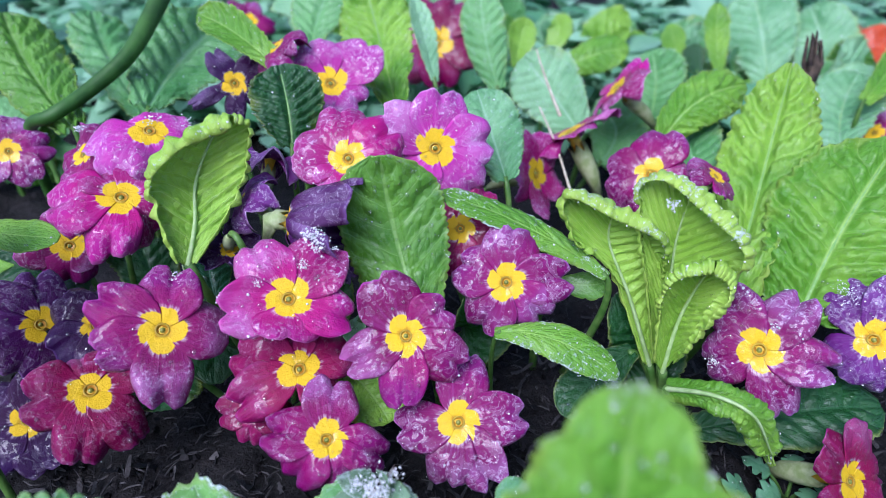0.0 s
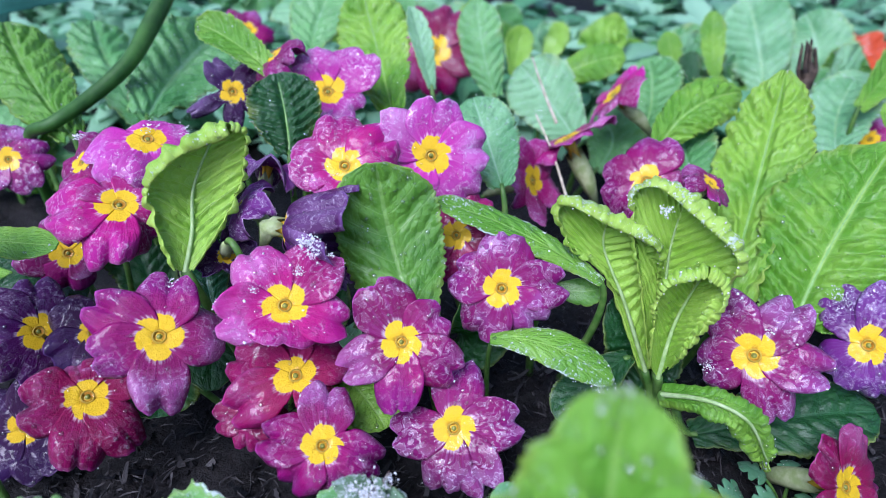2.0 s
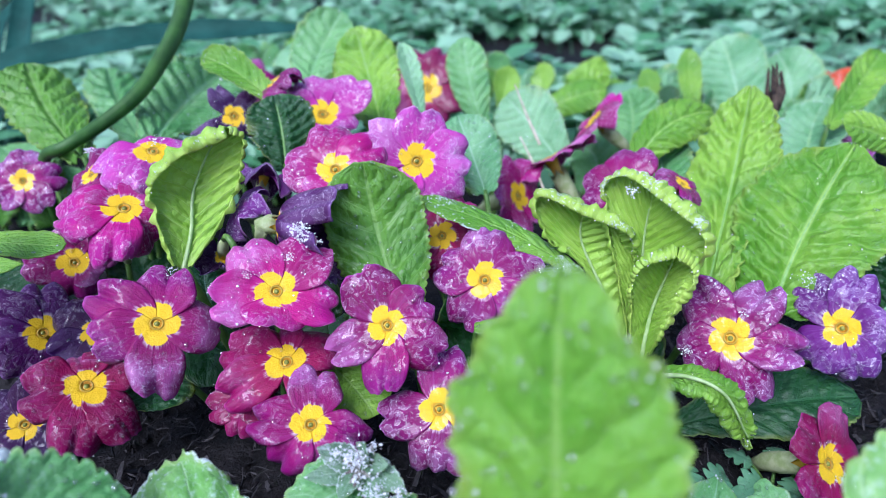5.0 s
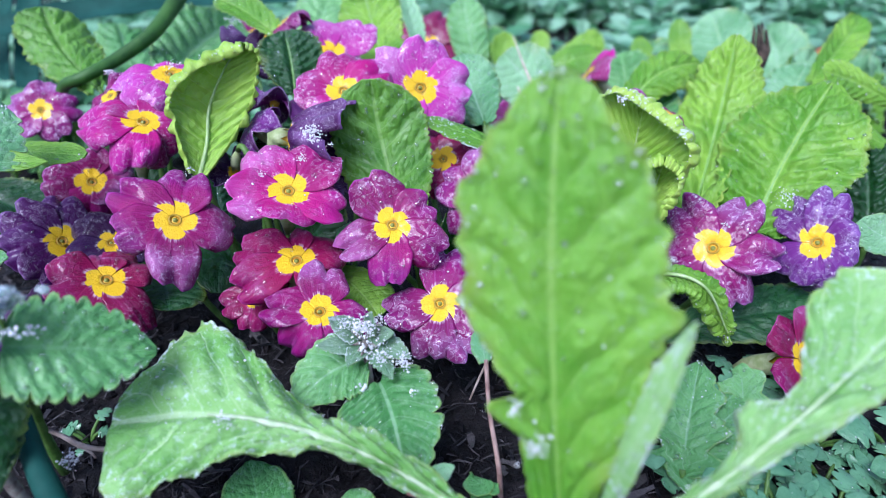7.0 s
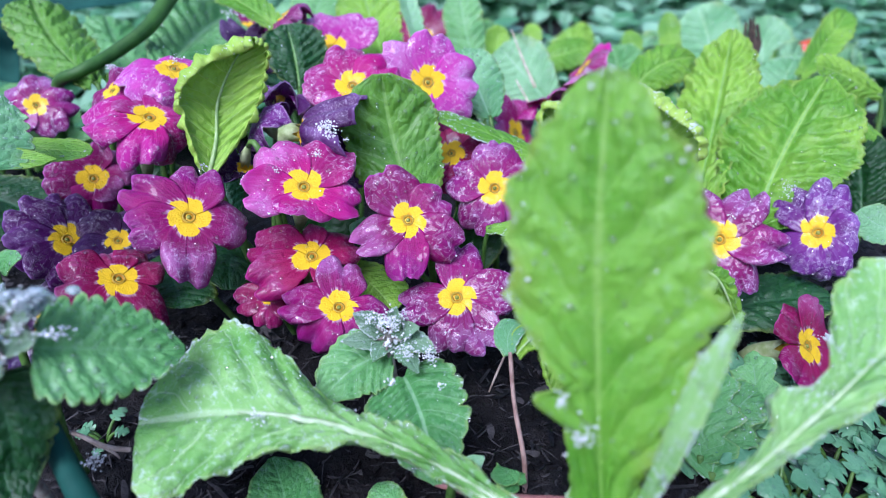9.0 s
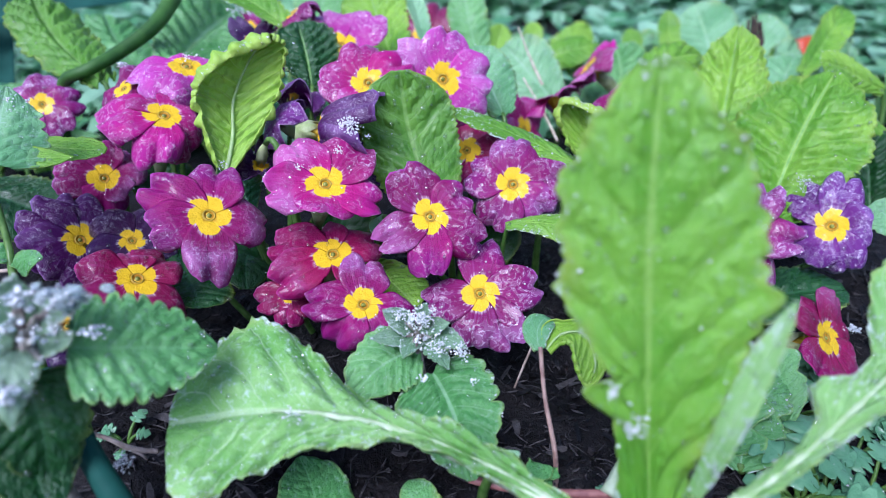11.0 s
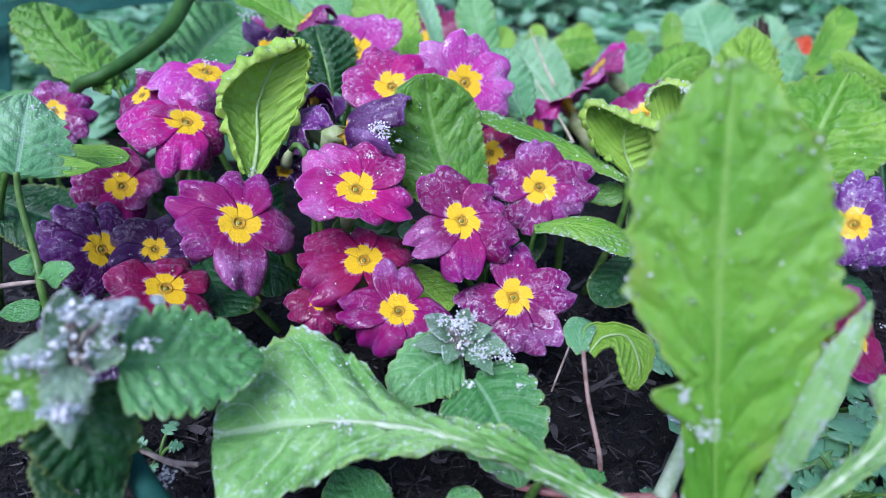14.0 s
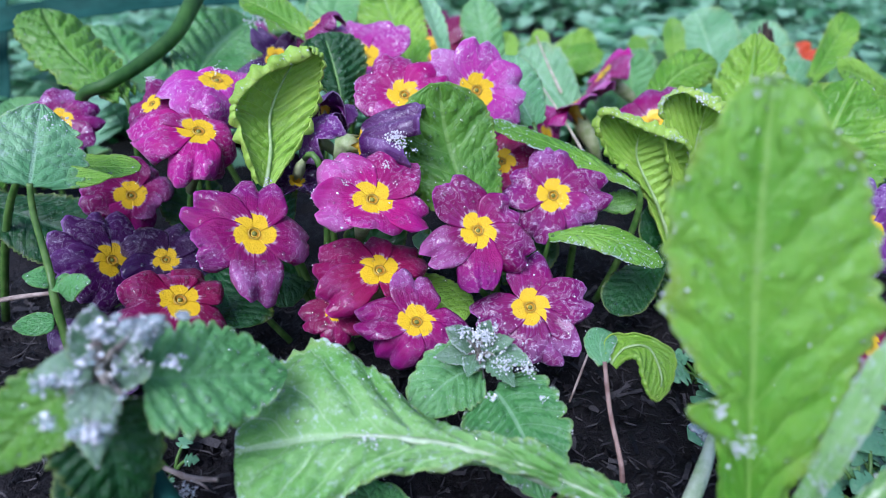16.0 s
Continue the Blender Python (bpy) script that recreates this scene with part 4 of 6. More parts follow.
         (0.4, -0.7, 0.5), "pale", "light green primrose leaf curling inwards, pale frost on its rim", (-0.0635, 0.1510, -0.0040),
         [(0, .0008), (.2, .0022), (.5, .0026), (.7, .0040), (1, .0026)], [(0, .0002), (.8, .0004), (1, .0016)], veins=12, crinkle=0.0017, rime=0.42, grains=160, seed=27.1)
leaf("primrose_leaf", (-0.0735, 0.1487, 0.0401), (-0.0778, 0.1594, 0.0492), (-0.0759, 0.1647, 0.0613), 0.0086, (0.4180, -0.5230, 0.7428), "glossy", "small dark glossy primrose leaf, deeply wrinkled", root=(-0.0628, 0.1481, -0.0040), shape='blunt', rugose=1.8, drops=35, snow=0.25, seed=46.3, group='primrose leaves')
leaf("primrose_leaf", (0.0523, 0.1504, 0.0506), (0.0266, 0.1626, 0.0618), (-0.0016, 0.1664, 0.0719), 0.0064, (0.0000, -0.3304, 0.9439), "young", "frosted primrose leaf lying flat", root=(0.0451, 0.1582, -0.0040), shape='blunt', cup=-0.5, drops=20, snow=1.3, wavy=0.26, veins=9, seed=24.0, group='primrose leaves')
leaf("primrose_leaf", (0.0159, 0.1355, 0.0408), (0.0341, 0.1304, 0.0423), (0.0520, 0.1224, 0.0351), 0.0068, (-0.1501, -0.3061, 0.9401), "young", "frosted light green primrose leaf tip near the soil", root=(0.0170, 0.1435, -0.0040), shape='blunt', cup=-0.5, drops=30, snow=1.4, veins=9, rim=0.1, run=0.02, stalk_size=0.0008, seed=42.1, group='primrose leaves')
leaf("primrose_leaf", (0.0380, 0.1570, 0.0427), (0.0470, 0.1549, 0.0433), (0.0531, 0.1532, 0.0460), 0.0052, (-0.2185, -0.6072, 0.7639), "green", "small green primrose leaf", root=(0.0346, 0.1617, -0.0040), shape='blunt', drops=8, seed=45.7, group='primrose leaves')
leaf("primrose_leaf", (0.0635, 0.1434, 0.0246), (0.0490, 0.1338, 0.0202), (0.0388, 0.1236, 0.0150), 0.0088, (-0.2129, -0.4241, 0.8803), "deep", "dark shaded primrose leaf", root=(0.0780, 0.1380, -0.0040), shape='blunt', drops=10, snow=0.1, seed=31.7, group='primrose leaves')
hem_leaf([(0.0695, 0.1406, 0.0193), (0.0606, 0.1487, 0.0425), (0.0530, 0.1573, 0.0589), (0.0530, 0.1590, 0.0686)],
         [(0.0669, 0.1404, 0.0223), (0.0552, 0.1546, 0.0495), (0.0420, 0.1558, 0.0611), (0.0394, 0.1605, 0.0739), (0.0527, 0.1582, 0.0692)],
         [(0.0710, 0.1411, 0.0216), (0.0708, 0.1487, 0.0401), (0.0678, 0.1510, 0.0547), (0.0645, 0.1515, 0.0654), (0.0527, 0.1582, 0.0692)],
         (-0.4, -0.75, 0.5), "pale", "light green primrose leaf folded over, frosty on top", (0.0780, 0.1380, -0.0040),
         [(0, .0002), (.62, .0006), (.78, .0036), (1, .0046)], [(0, .0002), (.50, .0006), (.74, .0034), (1, .0046)], veins=17, crinkle=0.0013, rime=0.5, grains=350, seed=18.3)
hem_leaf([(0.0718, 0.1386, 0.0216), (0.0719, 0.1469, 0.0442), (0.0729, 0.1545, 0.0610), (0.0739, 0.1559, 0.0778)],
         [(0.0693, 0.1383, 0.0246), (0.0644, 0.1471, 0.0511), (0.0610, 0.1515, 0.0654), (0.0604, 0.1573, 0.0779), (0.0664, 0.1578, 0.0819), (0.0735, 0.1553, 0.0787)],
         [(0.0734, 0.1383, 0.0246), (0.0803, 0.1391, 0.0488), (0.0846, 0.1403, 0.0654), (0.0805, 0.1467, 0.0739), (0.0735, 0.1553, 0.0787)],
         (-0.4, -0.75, 0.5), "pale", "curled yellow-green primrose leaf with snow on its rim", (0.0780, 0.1380, -0.0040),
         [(0, .0002), (.5, .0006), (.75, .0030), (1, .0046)], [(0, .0002), (.35, .0006), (.52, .0038), (1, .0048)], veins=18, crinkle=0.0013, seed=27.6, rime=0.62, grains=600)
hem_leaf([(0.0708, 0.1341, 0.0239), (0.0736, 0.1396, 0.0412), (0.0768, 0.1414, 0.0536), (0.0780, 0.1385, 0.0647)],
         [(0.0676, 0.1342, 0.0291), (0.0665, 0.1363, 0.0468), (0.0664, 0.1371, 0.0562), (0.0703, 0.1377, 0.0637), (0.0771, 0.1373, 0.0665)],
         [(0.0722, 0.1335, 0.0298), (0.0735, 0.1314, 0.0420), (0.0769, 0.1326, 0.0536), (0.0806, 0.1345, 0.0627), (0.0771, 0.1373, 0.0665)],
         (-0.4, -0.7, 0.5), "pale", "narrow primrose leaf with crinkled inrolled edges", (0.0780, 0.1380, -0.0040),
         [(0, .0003), (.45, .0012), (.6, .0026), (1, .0028)], [(0, .0006), (.3, .0022), (.6, .0030), (1, .0028)], veins=20, crinkle=0.0012, rime=0.35, grains=150, seed=9.8)
leaf("primrose_leaf", (0.0994, 0.1586, 0.0298), (0.1256, 0.2104, 0.0555), (0.1395, 0.2404, 0.0869), 0.0186, (-0.5860, -0.6615, 0.4681), "young", "tall upright light green primrose leaf, deeply wrinkled", root=(0.0924, 0.1635, -0.0040), left=[(0, 0.45), (0.2, 0.68), (0.4, 0.9), (0.55, 1), (0.7, 0.92), (0.83, 0.72), (0.93, 0.46), (1, 0.1)], right=[(0, 0.45), (0.2, 0.68), (0.4, 0.9), (0.55, 1), (0.7, 0.92), (0.83, 0.72), (0.93, 0.46), (1, 0.1)], cup=-0.15, veins=10, rugose=1.35, drops=60, snow=0.1, rim=0.8, seed=39.2, group='primrose leaves')
leaf("primrose_leaf", (0.1203, 0.1514, 0.0317), (0.1376, 0.1728, 0.0532), (0.1626, 0.1973, 0.0760), 0.0262, (-0.5748, -0.6671, 0.4738), "young", "large upright light green primrose leaf, deeply wrinkled", root=(0.1153, 0.1604, -0.0040), left=[(0, 0.45), (0.2, 0.68), (0.4, 0.9), (0.55, 1), (0.7, 0.92), (0.83, 0.72), (0.93, 0.46), (1, 0.1)], right=[(0, 0.45), (0.2, 0.68), (0.4, 0.9), (0.55, 1), (0.7, 0.92), (0.83, 0.72), (0.93, 0.46), (1, 0.1)], cup=-0.15, veins=10, rugose=2.2, drops=80, snow=0.12, rim=0.8, rib_size=0.0009, seed=27.2, group='primrose leaves')
hem_leaf([(0.0676, 0.1237, 0.0285), (0.0758, 0.1127, 0.0387), (0.0853, 0.1065, 0.0372), (0.0941, 0.1055, 0.0226), (0.0955, 0.1061, 0.0201)],
         [(0.0686, 0.1260, 0.0290), (0.0777, 0.1150, 0.0393), (0.0883, 0.1084, 0.0372), (0.0968, 0.1066, 0.0215), (0.0955, 0.1061, 0.0201)],
         [(0.0676, 0.1235, 0.0256), (0.0752, 0.1123, 0.0357), (0.0839, 0.1065, 0.0347), (0.0929, 0.1062, 0.0210), (0.0955, 0.1061, 0.0201)],
         (-0.4, -0.6, 0.6), "young", "arched yellow-green primrose leaf with rolled edges", (0.0780, 0.1380, -0.0040),
         [(0, .0016), (.3, .0030), (.8, .0030), (1, .0014)], [(0, .0016), (.3, .0032), (.8, .0034), (1, .0014)], roll=-165.0, veins=22, crinkle=0.0010, rime=0.55, grains=300, drops=60, seed=4.5)
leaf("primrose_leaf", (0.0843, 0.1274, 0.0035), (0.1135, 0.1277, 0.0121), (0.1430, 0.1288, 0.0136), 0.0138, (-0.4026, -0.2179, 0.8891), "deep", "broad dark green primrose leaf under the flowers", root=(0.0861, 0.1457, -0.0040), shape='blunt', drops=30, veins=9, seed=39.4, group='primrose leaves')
leaf("primrose_leaf", (-0.0334, 0.1356, 0.0276), (-0.0237, 0.1268, 0.0243), (-0.0162, 0.1175, 0.0202), 0.0106, (0.1388, -0.2877, 0.9476), "young", "bright wrinkled primrose leaf between the flowers", root=(-0.0394, 0.1418, -0.0040), shape='blunt', rugose=1.5, drops=20, veins=9, seed=10.9, group='primrose leaves')
leaf("primrose_leaf", (-0.0252, 0.1392, 0.0440), (-0.0270, 0.1354, 0.0423), (-0.0298, 0.1321, 0.0413), 0.0035, (0.2185, -0.4840, 0.8473), "frosty", "small frosty primrose leaf between petals", root=(-0.0378, 0.1396, -0.0040), shape='blunt', drops=8, snow=0.3, seed=44.6, group='primrose leaves')
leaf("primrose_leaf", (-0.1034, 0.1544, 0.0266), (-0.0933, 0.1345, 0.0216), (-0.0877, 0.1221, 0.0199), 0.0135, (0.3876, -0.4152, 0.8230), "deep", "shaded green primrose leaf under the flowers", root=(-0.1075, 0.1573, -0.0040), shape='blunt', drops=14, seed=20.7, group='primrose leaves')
leaf("primrose_leaf", (-0.1048, 0.1722, 0.0130), (-0.1146, 0.1865, 0.0320), (-0.1200, 0.1956, 0.0441), 0.0130, (0.4307, -0.5949, 0.6787), "deep", "primrose leaf deep in the clump, shade in its colour", root=(-0.1155, 0.1697, -0.0040), shape='blunt', seed=36.5, group='primrose leaves')
leaf("primrose_leaf", (-0.0701, 0.1480, 0.0141), (-0.0763, 0.1492, 0.0240), (-0.0745, 0.1332, 0.0195), 0.0116, (0.3036, -0.3927, 0.8681), "deep", "primrose leaf deep in the clump, shade in its colour", root=(-0.0613, 0.1502, -0.0040), shape='blunt', seed=13.7, group='primrose leaves')
leaf("primrose_leaf", (-0.0464, 0.1761, 0.0348), (-0.0454, 0.1636, 0.0266), (-0.0365, 0.1682, 0.0410), 0.0122, (0.1822, -0.4439, 0.8774), "deep", "primrose leaf deep in the clump, shade in its colour", root=(-0.0459, 0.1742, -0.0040), shape='blunt', seed=21.8, group='primrose leaves')
leaf("primrose_leaf", (0.0032, 0.1504, 0.0173), (0.0128, 0.1504, 0.0256), (0.0085, 0.1510, 0.0430), 0.0116, (-0.0556, -0.4898, 0.8700), "deep", "primrose leaf deep in the clump, shade in its colour", root=(0.0039, 0.1502, -0.0040), shape='blunt', seed=4.1, group='primrose leaves')
leaf("primrose_leaf", (0.0666, 0.1408, 0.0046), (0.0708, 0.1469, 0.0210), (0.0578, 0.1547, 0.0397), 0.0135, (-0.2925, -0.4499, 0.8438), "deep", "primrose leaf deep in the clump, shade in its colour", root=(0.0803, 0.1498, -0.0040), shape='blunt', seed=41.9, group='primrose leaves')
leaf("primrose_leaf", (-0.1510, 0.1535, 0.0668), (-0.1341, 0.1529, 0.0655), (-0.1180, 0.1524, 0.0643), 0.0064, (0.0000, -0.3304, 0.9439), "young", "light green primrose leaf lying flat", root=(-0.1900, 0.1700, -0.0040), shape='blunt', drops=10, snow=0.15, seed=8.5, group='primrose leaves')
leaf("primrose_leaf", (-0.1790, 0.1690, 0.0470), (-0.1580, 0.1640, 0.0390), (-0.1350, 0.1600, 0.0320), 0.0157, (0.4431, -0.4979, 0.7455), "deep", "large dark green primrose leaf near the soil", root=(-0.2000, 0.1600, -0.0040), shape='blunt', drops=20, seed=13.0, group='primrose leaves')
leaf("primrose_leaf", (-0.1601, 0.1812, 0.0166), (-0.1503, 0.1826, 0.0268), (-0.1344, 0.1736, 0.0232), 0.0087, (0.4911, -0.3655, 0.7907), "deep", "primrose leaf deep in the clump, shade in its colour", root=(-0.1438, 0.1837, -0.0040), shape='blunt', seed=17.0, group='primrose leaves')

# primrose leaves behind
leaf("primrose_leaf", (-0.1419, 0.2162, 0.0702), (-0.1743, 0.2526, 0.0806), (-0.1937, 0.2781, 0.0957), 0.0173, (0.6179, -0.7509, 0.2333), "green", "plain green primrose leaf standing alone", root=(-0.1570, 0.2324, -0.0040), shape='blunt', cup=-0.2, drops=14, snow=0.12, veins=8, seed=14.5, group='primrose leaves')
leaf("primrose_leaf", (-0.1335, 0.2565, 0.0560), (-0.1718, 0.3120, 0.0638), (-0.1929, 0.3477, 0.0767), 0.0165, (0.5653, -0.8139, 0.1345), "cool", "frosty blue-green primrose leaf", root=(-0.1434, 0.2501, -0.0040), shape='blunt', drops=10, snow=0.2, seed=34.7, group='primrose leaves')
leaf("primrose_leaf", (-0.1190, 0.2308, 0.0713), (-0.1162, 0.2692, 0.0784), (-0.1035, 0.2970, 0.0869), 0.0221, (0.2218, -0.7157, 0.6622), "cool", "broad frosty primrose leaf", root=(-0.1012, 0.2420, -0.0040), shape='blunt', drops=30, snow=0.3, seed=18.0, group='primrose leaves')
leaf("primrose_leaf", (-0.0601, 0.2323, 0.0831), (-0.0809, 0.2452, 0.0963), (-0.0976, 0.2510, 0.1029), 0.0085, (0.5130, -0.7108, 0.4813), "young", "folded bright green primrose leaf", root=(-0.0643, 0.2359, -0.0040), shape='blunt', cup=0.7, drops=8, snow=0.3, seed=15.7, group='primrose leaves')
leaf("primrose_leaf", (-0.0540, 0.1972, 0.0715), (-0.0561, 0.2086, 0.0816), (-0.0605, 0.2208, 0.0933), 0.0140, (0.2666, -0.8239, 0.5001), "deep", "dark bubbly primrose leaf", root=(-0.0536, 0.1870, -0.0040), shape='blunt', rugose=2.2, drops=20, snow=0.3, seed=7.7, group='primrose leaves')
leaf("primrose_leaf", (-0.0205, 0.2467, 0.0672), (-0.0287, 0.2786, 0.0833), (-0.0364, 0.2986, 0.1049), 0.0174, (0.0288, -0.9471, 0.3197), "young", "upright bright green primrose leaf", root=(-0.0087, 0.2532, -0.0040), shape='blunt', cup=-0.15, drops=16, snow=0.1, veins=8, seed=48.6, group='primrose leaves')
leaf("primrose_leaf", (-0.0648, 0.3011, 0.0730), (-0.0613, 0.3262, 0.0871), (-0.0489, 0.3425, 0.1058), 0.0175, (-0.0870, -0.9230, 0.3749), "cool", "pale frosty primrose leaf", root=(-0.0717, 0.2814, -0.0040), shape='blunt', drops=12, snow=0.25, seed=12.0, group='primrose leaves')
leaf("primrose_leaf", (-0.0036, 0.2653, 0.0694), (-0.0079, 0.2785, 0.0828), (-0.0134, 0.2928, 0.0982), 0.0062, (0.4908, -0.7992, 0.3469), "frosty", "narrow pale primrose leaf seen edge-on", root=(0.0016, 0.2673, -0.0040), shape='blunt', cup=0.5, drops=4, seed=34.9, group='primrose leaves')
leaf("primrose_leaf", (0.0274, 0.2917, 0.0546), (0.0212, 0.3087, 0.0748), (0.0188, 0.3248, 0.0934), 0.0123, (-0.1268, -0.9025, 0.4116), "cool", "pale green primrose leaf", root=(0.0351, 0.2851, -0.0040), shape='blunt', drops=8, snow=0.12, seed=41.7, group='primrose leaves')
leaf("primrose_leaf", (0.0231, 0.1920, 0.0608), (0.0183, 0.2091, 0.0711), (0.0131, 0.2264, 0.0814), 0.0134, (-0.0255, -0.8048, 0.5929), "frosty", "frosty primrose leaf behind the flowers", root=(0.0265, 0.1776, -0.0040), shape='blunt', drops=24, snow=0.3, seed=10.8, group='primrose leaves')
leaf("primrose_leaf", (0.0685, 0.2764, 0.0367), (0.0554, 0.2957, 0.0510), (0.0409, 0.3091, 0.0649), 0.0185, (-0.1293, -0.8673, 0.4807), "frosty", "frosty pale primrose leaf", root=(0.0660, 0.2818, -0.0040), shape='blunt', drops=20, snow=0.3, seed=15.7, group='primrose leaves')
leaf("primrose_leaf", (0.0642, 0.3478, 0.0416), (0.0847, 0.3479, 0.0516), (0.1066, 0.3504, 0.0556), 0.0119, (-0.1753, -0.7163, 0.6754), "young", "bright green primrose leaf lying over", root=(0.0566, 0.3233, -0.0040), shape='blunt', cup=-0.5, drops=6, seed=27.0, group='primrose leaves')
leaf("primrose_leaf", (0.0433, 0.3537, 0.0422), (0.0464, 0.3708, 0.0522), (0.0505, 0.3776, 0.0643), 0.0096, (0.1158, -0.8521, 0.5105), "young", "small bright green primrose leaf", root=(0.0408, 0.3320, -0.0040), shape='blunt', seed=26.7, group='primrose leaves')
leaf("primrose_leaf", (0.0641, 0.3770, 0.0425), (0.0720, 0.3835, 0.0539), (0.0685, 0.3877, 0.0615), 0.0083, (-0.4040, -0.7844, 0.4706), "young", "small bright green primrose leaf", root=(0.0625, 0.3398, -0.0040), shape='blunt', seed=48.3, group='primrose leaves')
leaf("primrose_leaf", (0.1117, 0.3077, 0.0305), (0.1163, 0.3214, 0.0446), (0.1149, 0.3353, 0.0592), 0.0166, (-0.2747, -0.7933, 0.5433), "cool", "blue-green bubbly primrose leaf", root=(0.1211, 0.2856, -0.0040), shape='blunt', rugose=2.2, drops=16, snow=0.25, seed=47.4, group='primrose leaves')
leaf("primrose_leaf", (0.0942, 0.2391, 0.0515), (0.1091, 0.2480, 0.0672), (0.1345, 0.2610, 0.0694), 0.0131, (-0.4301, -0.6888, 0.5836), "young", "arching bright green primrose leaf", root=(0.1091, 0.2470, -0.0040), shape='blunt', cup=-0.6, drops=8, veins=8, seed=2.3, group='primrose leaves')
leaf("primrose_leaf", (0.1677, 0.3630, 0.0360), (0.1656, 0.3729, 0.0538), (0.1647, 0.3828, 0.0715), 0.0077, (-0.1802, -0.8925, 0.4136), "young", "small upright bright green primrose leaf", root=(0.1841, 0.3438, -0.0040), shape='blunt', seed=15.2, group='primrose leaves')
leaf("primrose_leaf", (0.1438, 0.3658, 0.0415), (0.1404, 0.3707, 0.0503), (0.1371, 0.3766, 0.0610), 0.0074, (-0.1198, -0.8964, 0.4267), "young", "small upright bright green primrose leaf", root=(0.1742, 0.3386, -0.0040), shape='blunt', seed=48.9, group='primrose leaves')
leaf("primrose_leaf", (0.1511, 0.3532, 0.0393), (0.1485, 0.3576, 0.0473), (0.1462, 0.3611, 0.0536), 0.0072, (-0.1481, -0.8859, 0.4396), "deep", "small dark green primrose leaf", root=(0.1788, 0.3385, -0.0040), shape='blunt', seed=3.7, group='primrose leaves')
leaf("primrose_leaf", (0.2082, 0.3787, 0.0224), (0.2078, 0.4039, 0.0471), (0.2038, 0.4276, 0.0689), 0.0238, (-0.4107, -0.7839, 0.4656), "frosty", "large pale frosty primrose leaf", root=(0.2156, 0.3459, -0.0040), shape='blunt', drops=14, snow=0.25, seed=44.2, group='primrose leaves')
leaf("primrose_leaf", (0.2352, 0.3766, 0.0183), (0.2472, 0.3999, 0.0391), (0.2433, 0.4222, 0.0586), 0.0218, (-0.4042, -0.7778, 0.4813), "frosty", "large pale frosty primrose leaf", root=(0.2327, 0.3446, -0.0040), shape='blunt', drops=14, snow=0.25, seed=3.8, group='primrose leaves')
leaf("primrose_leaf", (0.2007, 0.2762, 0.0545), (0.2223, 0.2954, 0.0678), (0.2432, 0.3151, 0.0823), 0.0102, (-0.2846, -0.8648, 0.4137), "young", "narrow bright green primrose leaf, half folded", root=(0.2114, 0.2794, -0.0040), shape='blunt', cup=0.6, drops=8, snow=0.15, seed=9.2, group='primrose leaves')
leaf("primrose_leaf", (0.1900, 0.2602, 0.0363), (0.2005, 0.2879, 0.0446), (0.2146, 0.3067, 0.0574), 0.0182, (-0.4905, -0.7040, 0.5135), "frosty", "frosty blue-green primrose leaf", root=(0.2032, 0.2741, -0.0040), shape='blunt', drops=20, snow=0.25, seed=29.2, group='primrose leaves')
leaf("primrose_leaf", (0.2155, 0.2321, 0.0574), (0.1946, 0.2317, 0.0672), (0.1771, 0.2289, 0.0728), 0.0090, (-0.5375, -0.5819, 0.6103), "young", "bright green primrose leaf with a frosty rim", root=(0.2115, 0.2193, -0.0040), shape='blunt', cup=-0.4, drops=8, snow=0.3, seed=30.9, group='primrose leaves')
leaf("primrose_leaf", (0.1888, 0.1884, 0.0515), (0.1779, 0.1912, 0.0566), (0.1709, 0.1934, 0.0606), 0.0058, (-0.5348, -0.5286, 0.6592), "young", "small bright green primrose leaf", root=(0.1886, 0.1898, -0.0040), shape='blunt', cup=-0.4, drops=6, seed=39.9, group='primrose leaves')
leaf("primrose_leaf", (0.1754, 0.1654, 0.0208), (0.1795, 0.1804, 0.0372), (0.1813, 0.1941, 0.0516), 0.0133, (-0.6492, -0.5277, 0.5477), "deep", "dark bubbly primrose leaf", root=(0.1799, 0.1742, -0.0040), shape='blunt', rugose=2.2, drops=20, snow=0.1, seed=12.1, group='primrose leaves')
leaf("primrose_leaf", (0.1654, 0.1343, 0.0372), (0.1563, 0.1353, 0.0391), (0.1487, 0.1380, 0.0441), 0.0074, (-0.6046, -0.5001, 0.6200), "frosty", "frosty pale primrose leaf with a ragged rim", root=(0.1773, 0.1513, -0.0040), shape='blunt', teeth=0.15, ntooth=9, drops=14, snow=0.4, seed=1.5, group='primrose leaves')
leaf("primrose_leaf", (-0.2002, 0.2730, 0.0388), (-0.2112, 0.2764, 0.0433), (-0.2251, 0.2830, 0.0521), 0.0166, (0.5595, -0.4929, 0.6663), "cool", "frosty blue-green primrose leaf behind the flowers", root=(-0.1901, 0.2609, -0.0040), shape='blunt', drops=8, seed=34.0, group='primrose leaves')
leaf("primrose_leaf", (-0.0876, 0.3636, 0.0593), (-0.0810, 0.3706, 0.0686), (-0.0900, 0.3922, 0.0806), 0.0199, (0.2187, -0.8254, 0.5205), "frosty", "frosty primrose leaf far back", root=(-0.0814, 0.3265, -0.0040), shape='blunt', seed=34.7, group='primrose leaves')
leaf("primrose_leaf", (0.2117, 0.3058, 0.0325), (0.2178, 0.3113, 0.0398), (0.2360, 0.3205, 0.0519), 0.0182, (-0.5460, -0.5814, 0.6033), "frosty", "frosty blue-green primrose leaf behind the flowers", root=(0.2168, 0.2983, -0.0040), shape='blunt', drops=12, snow=0.2, seed=22.0, group='primrose leaves')
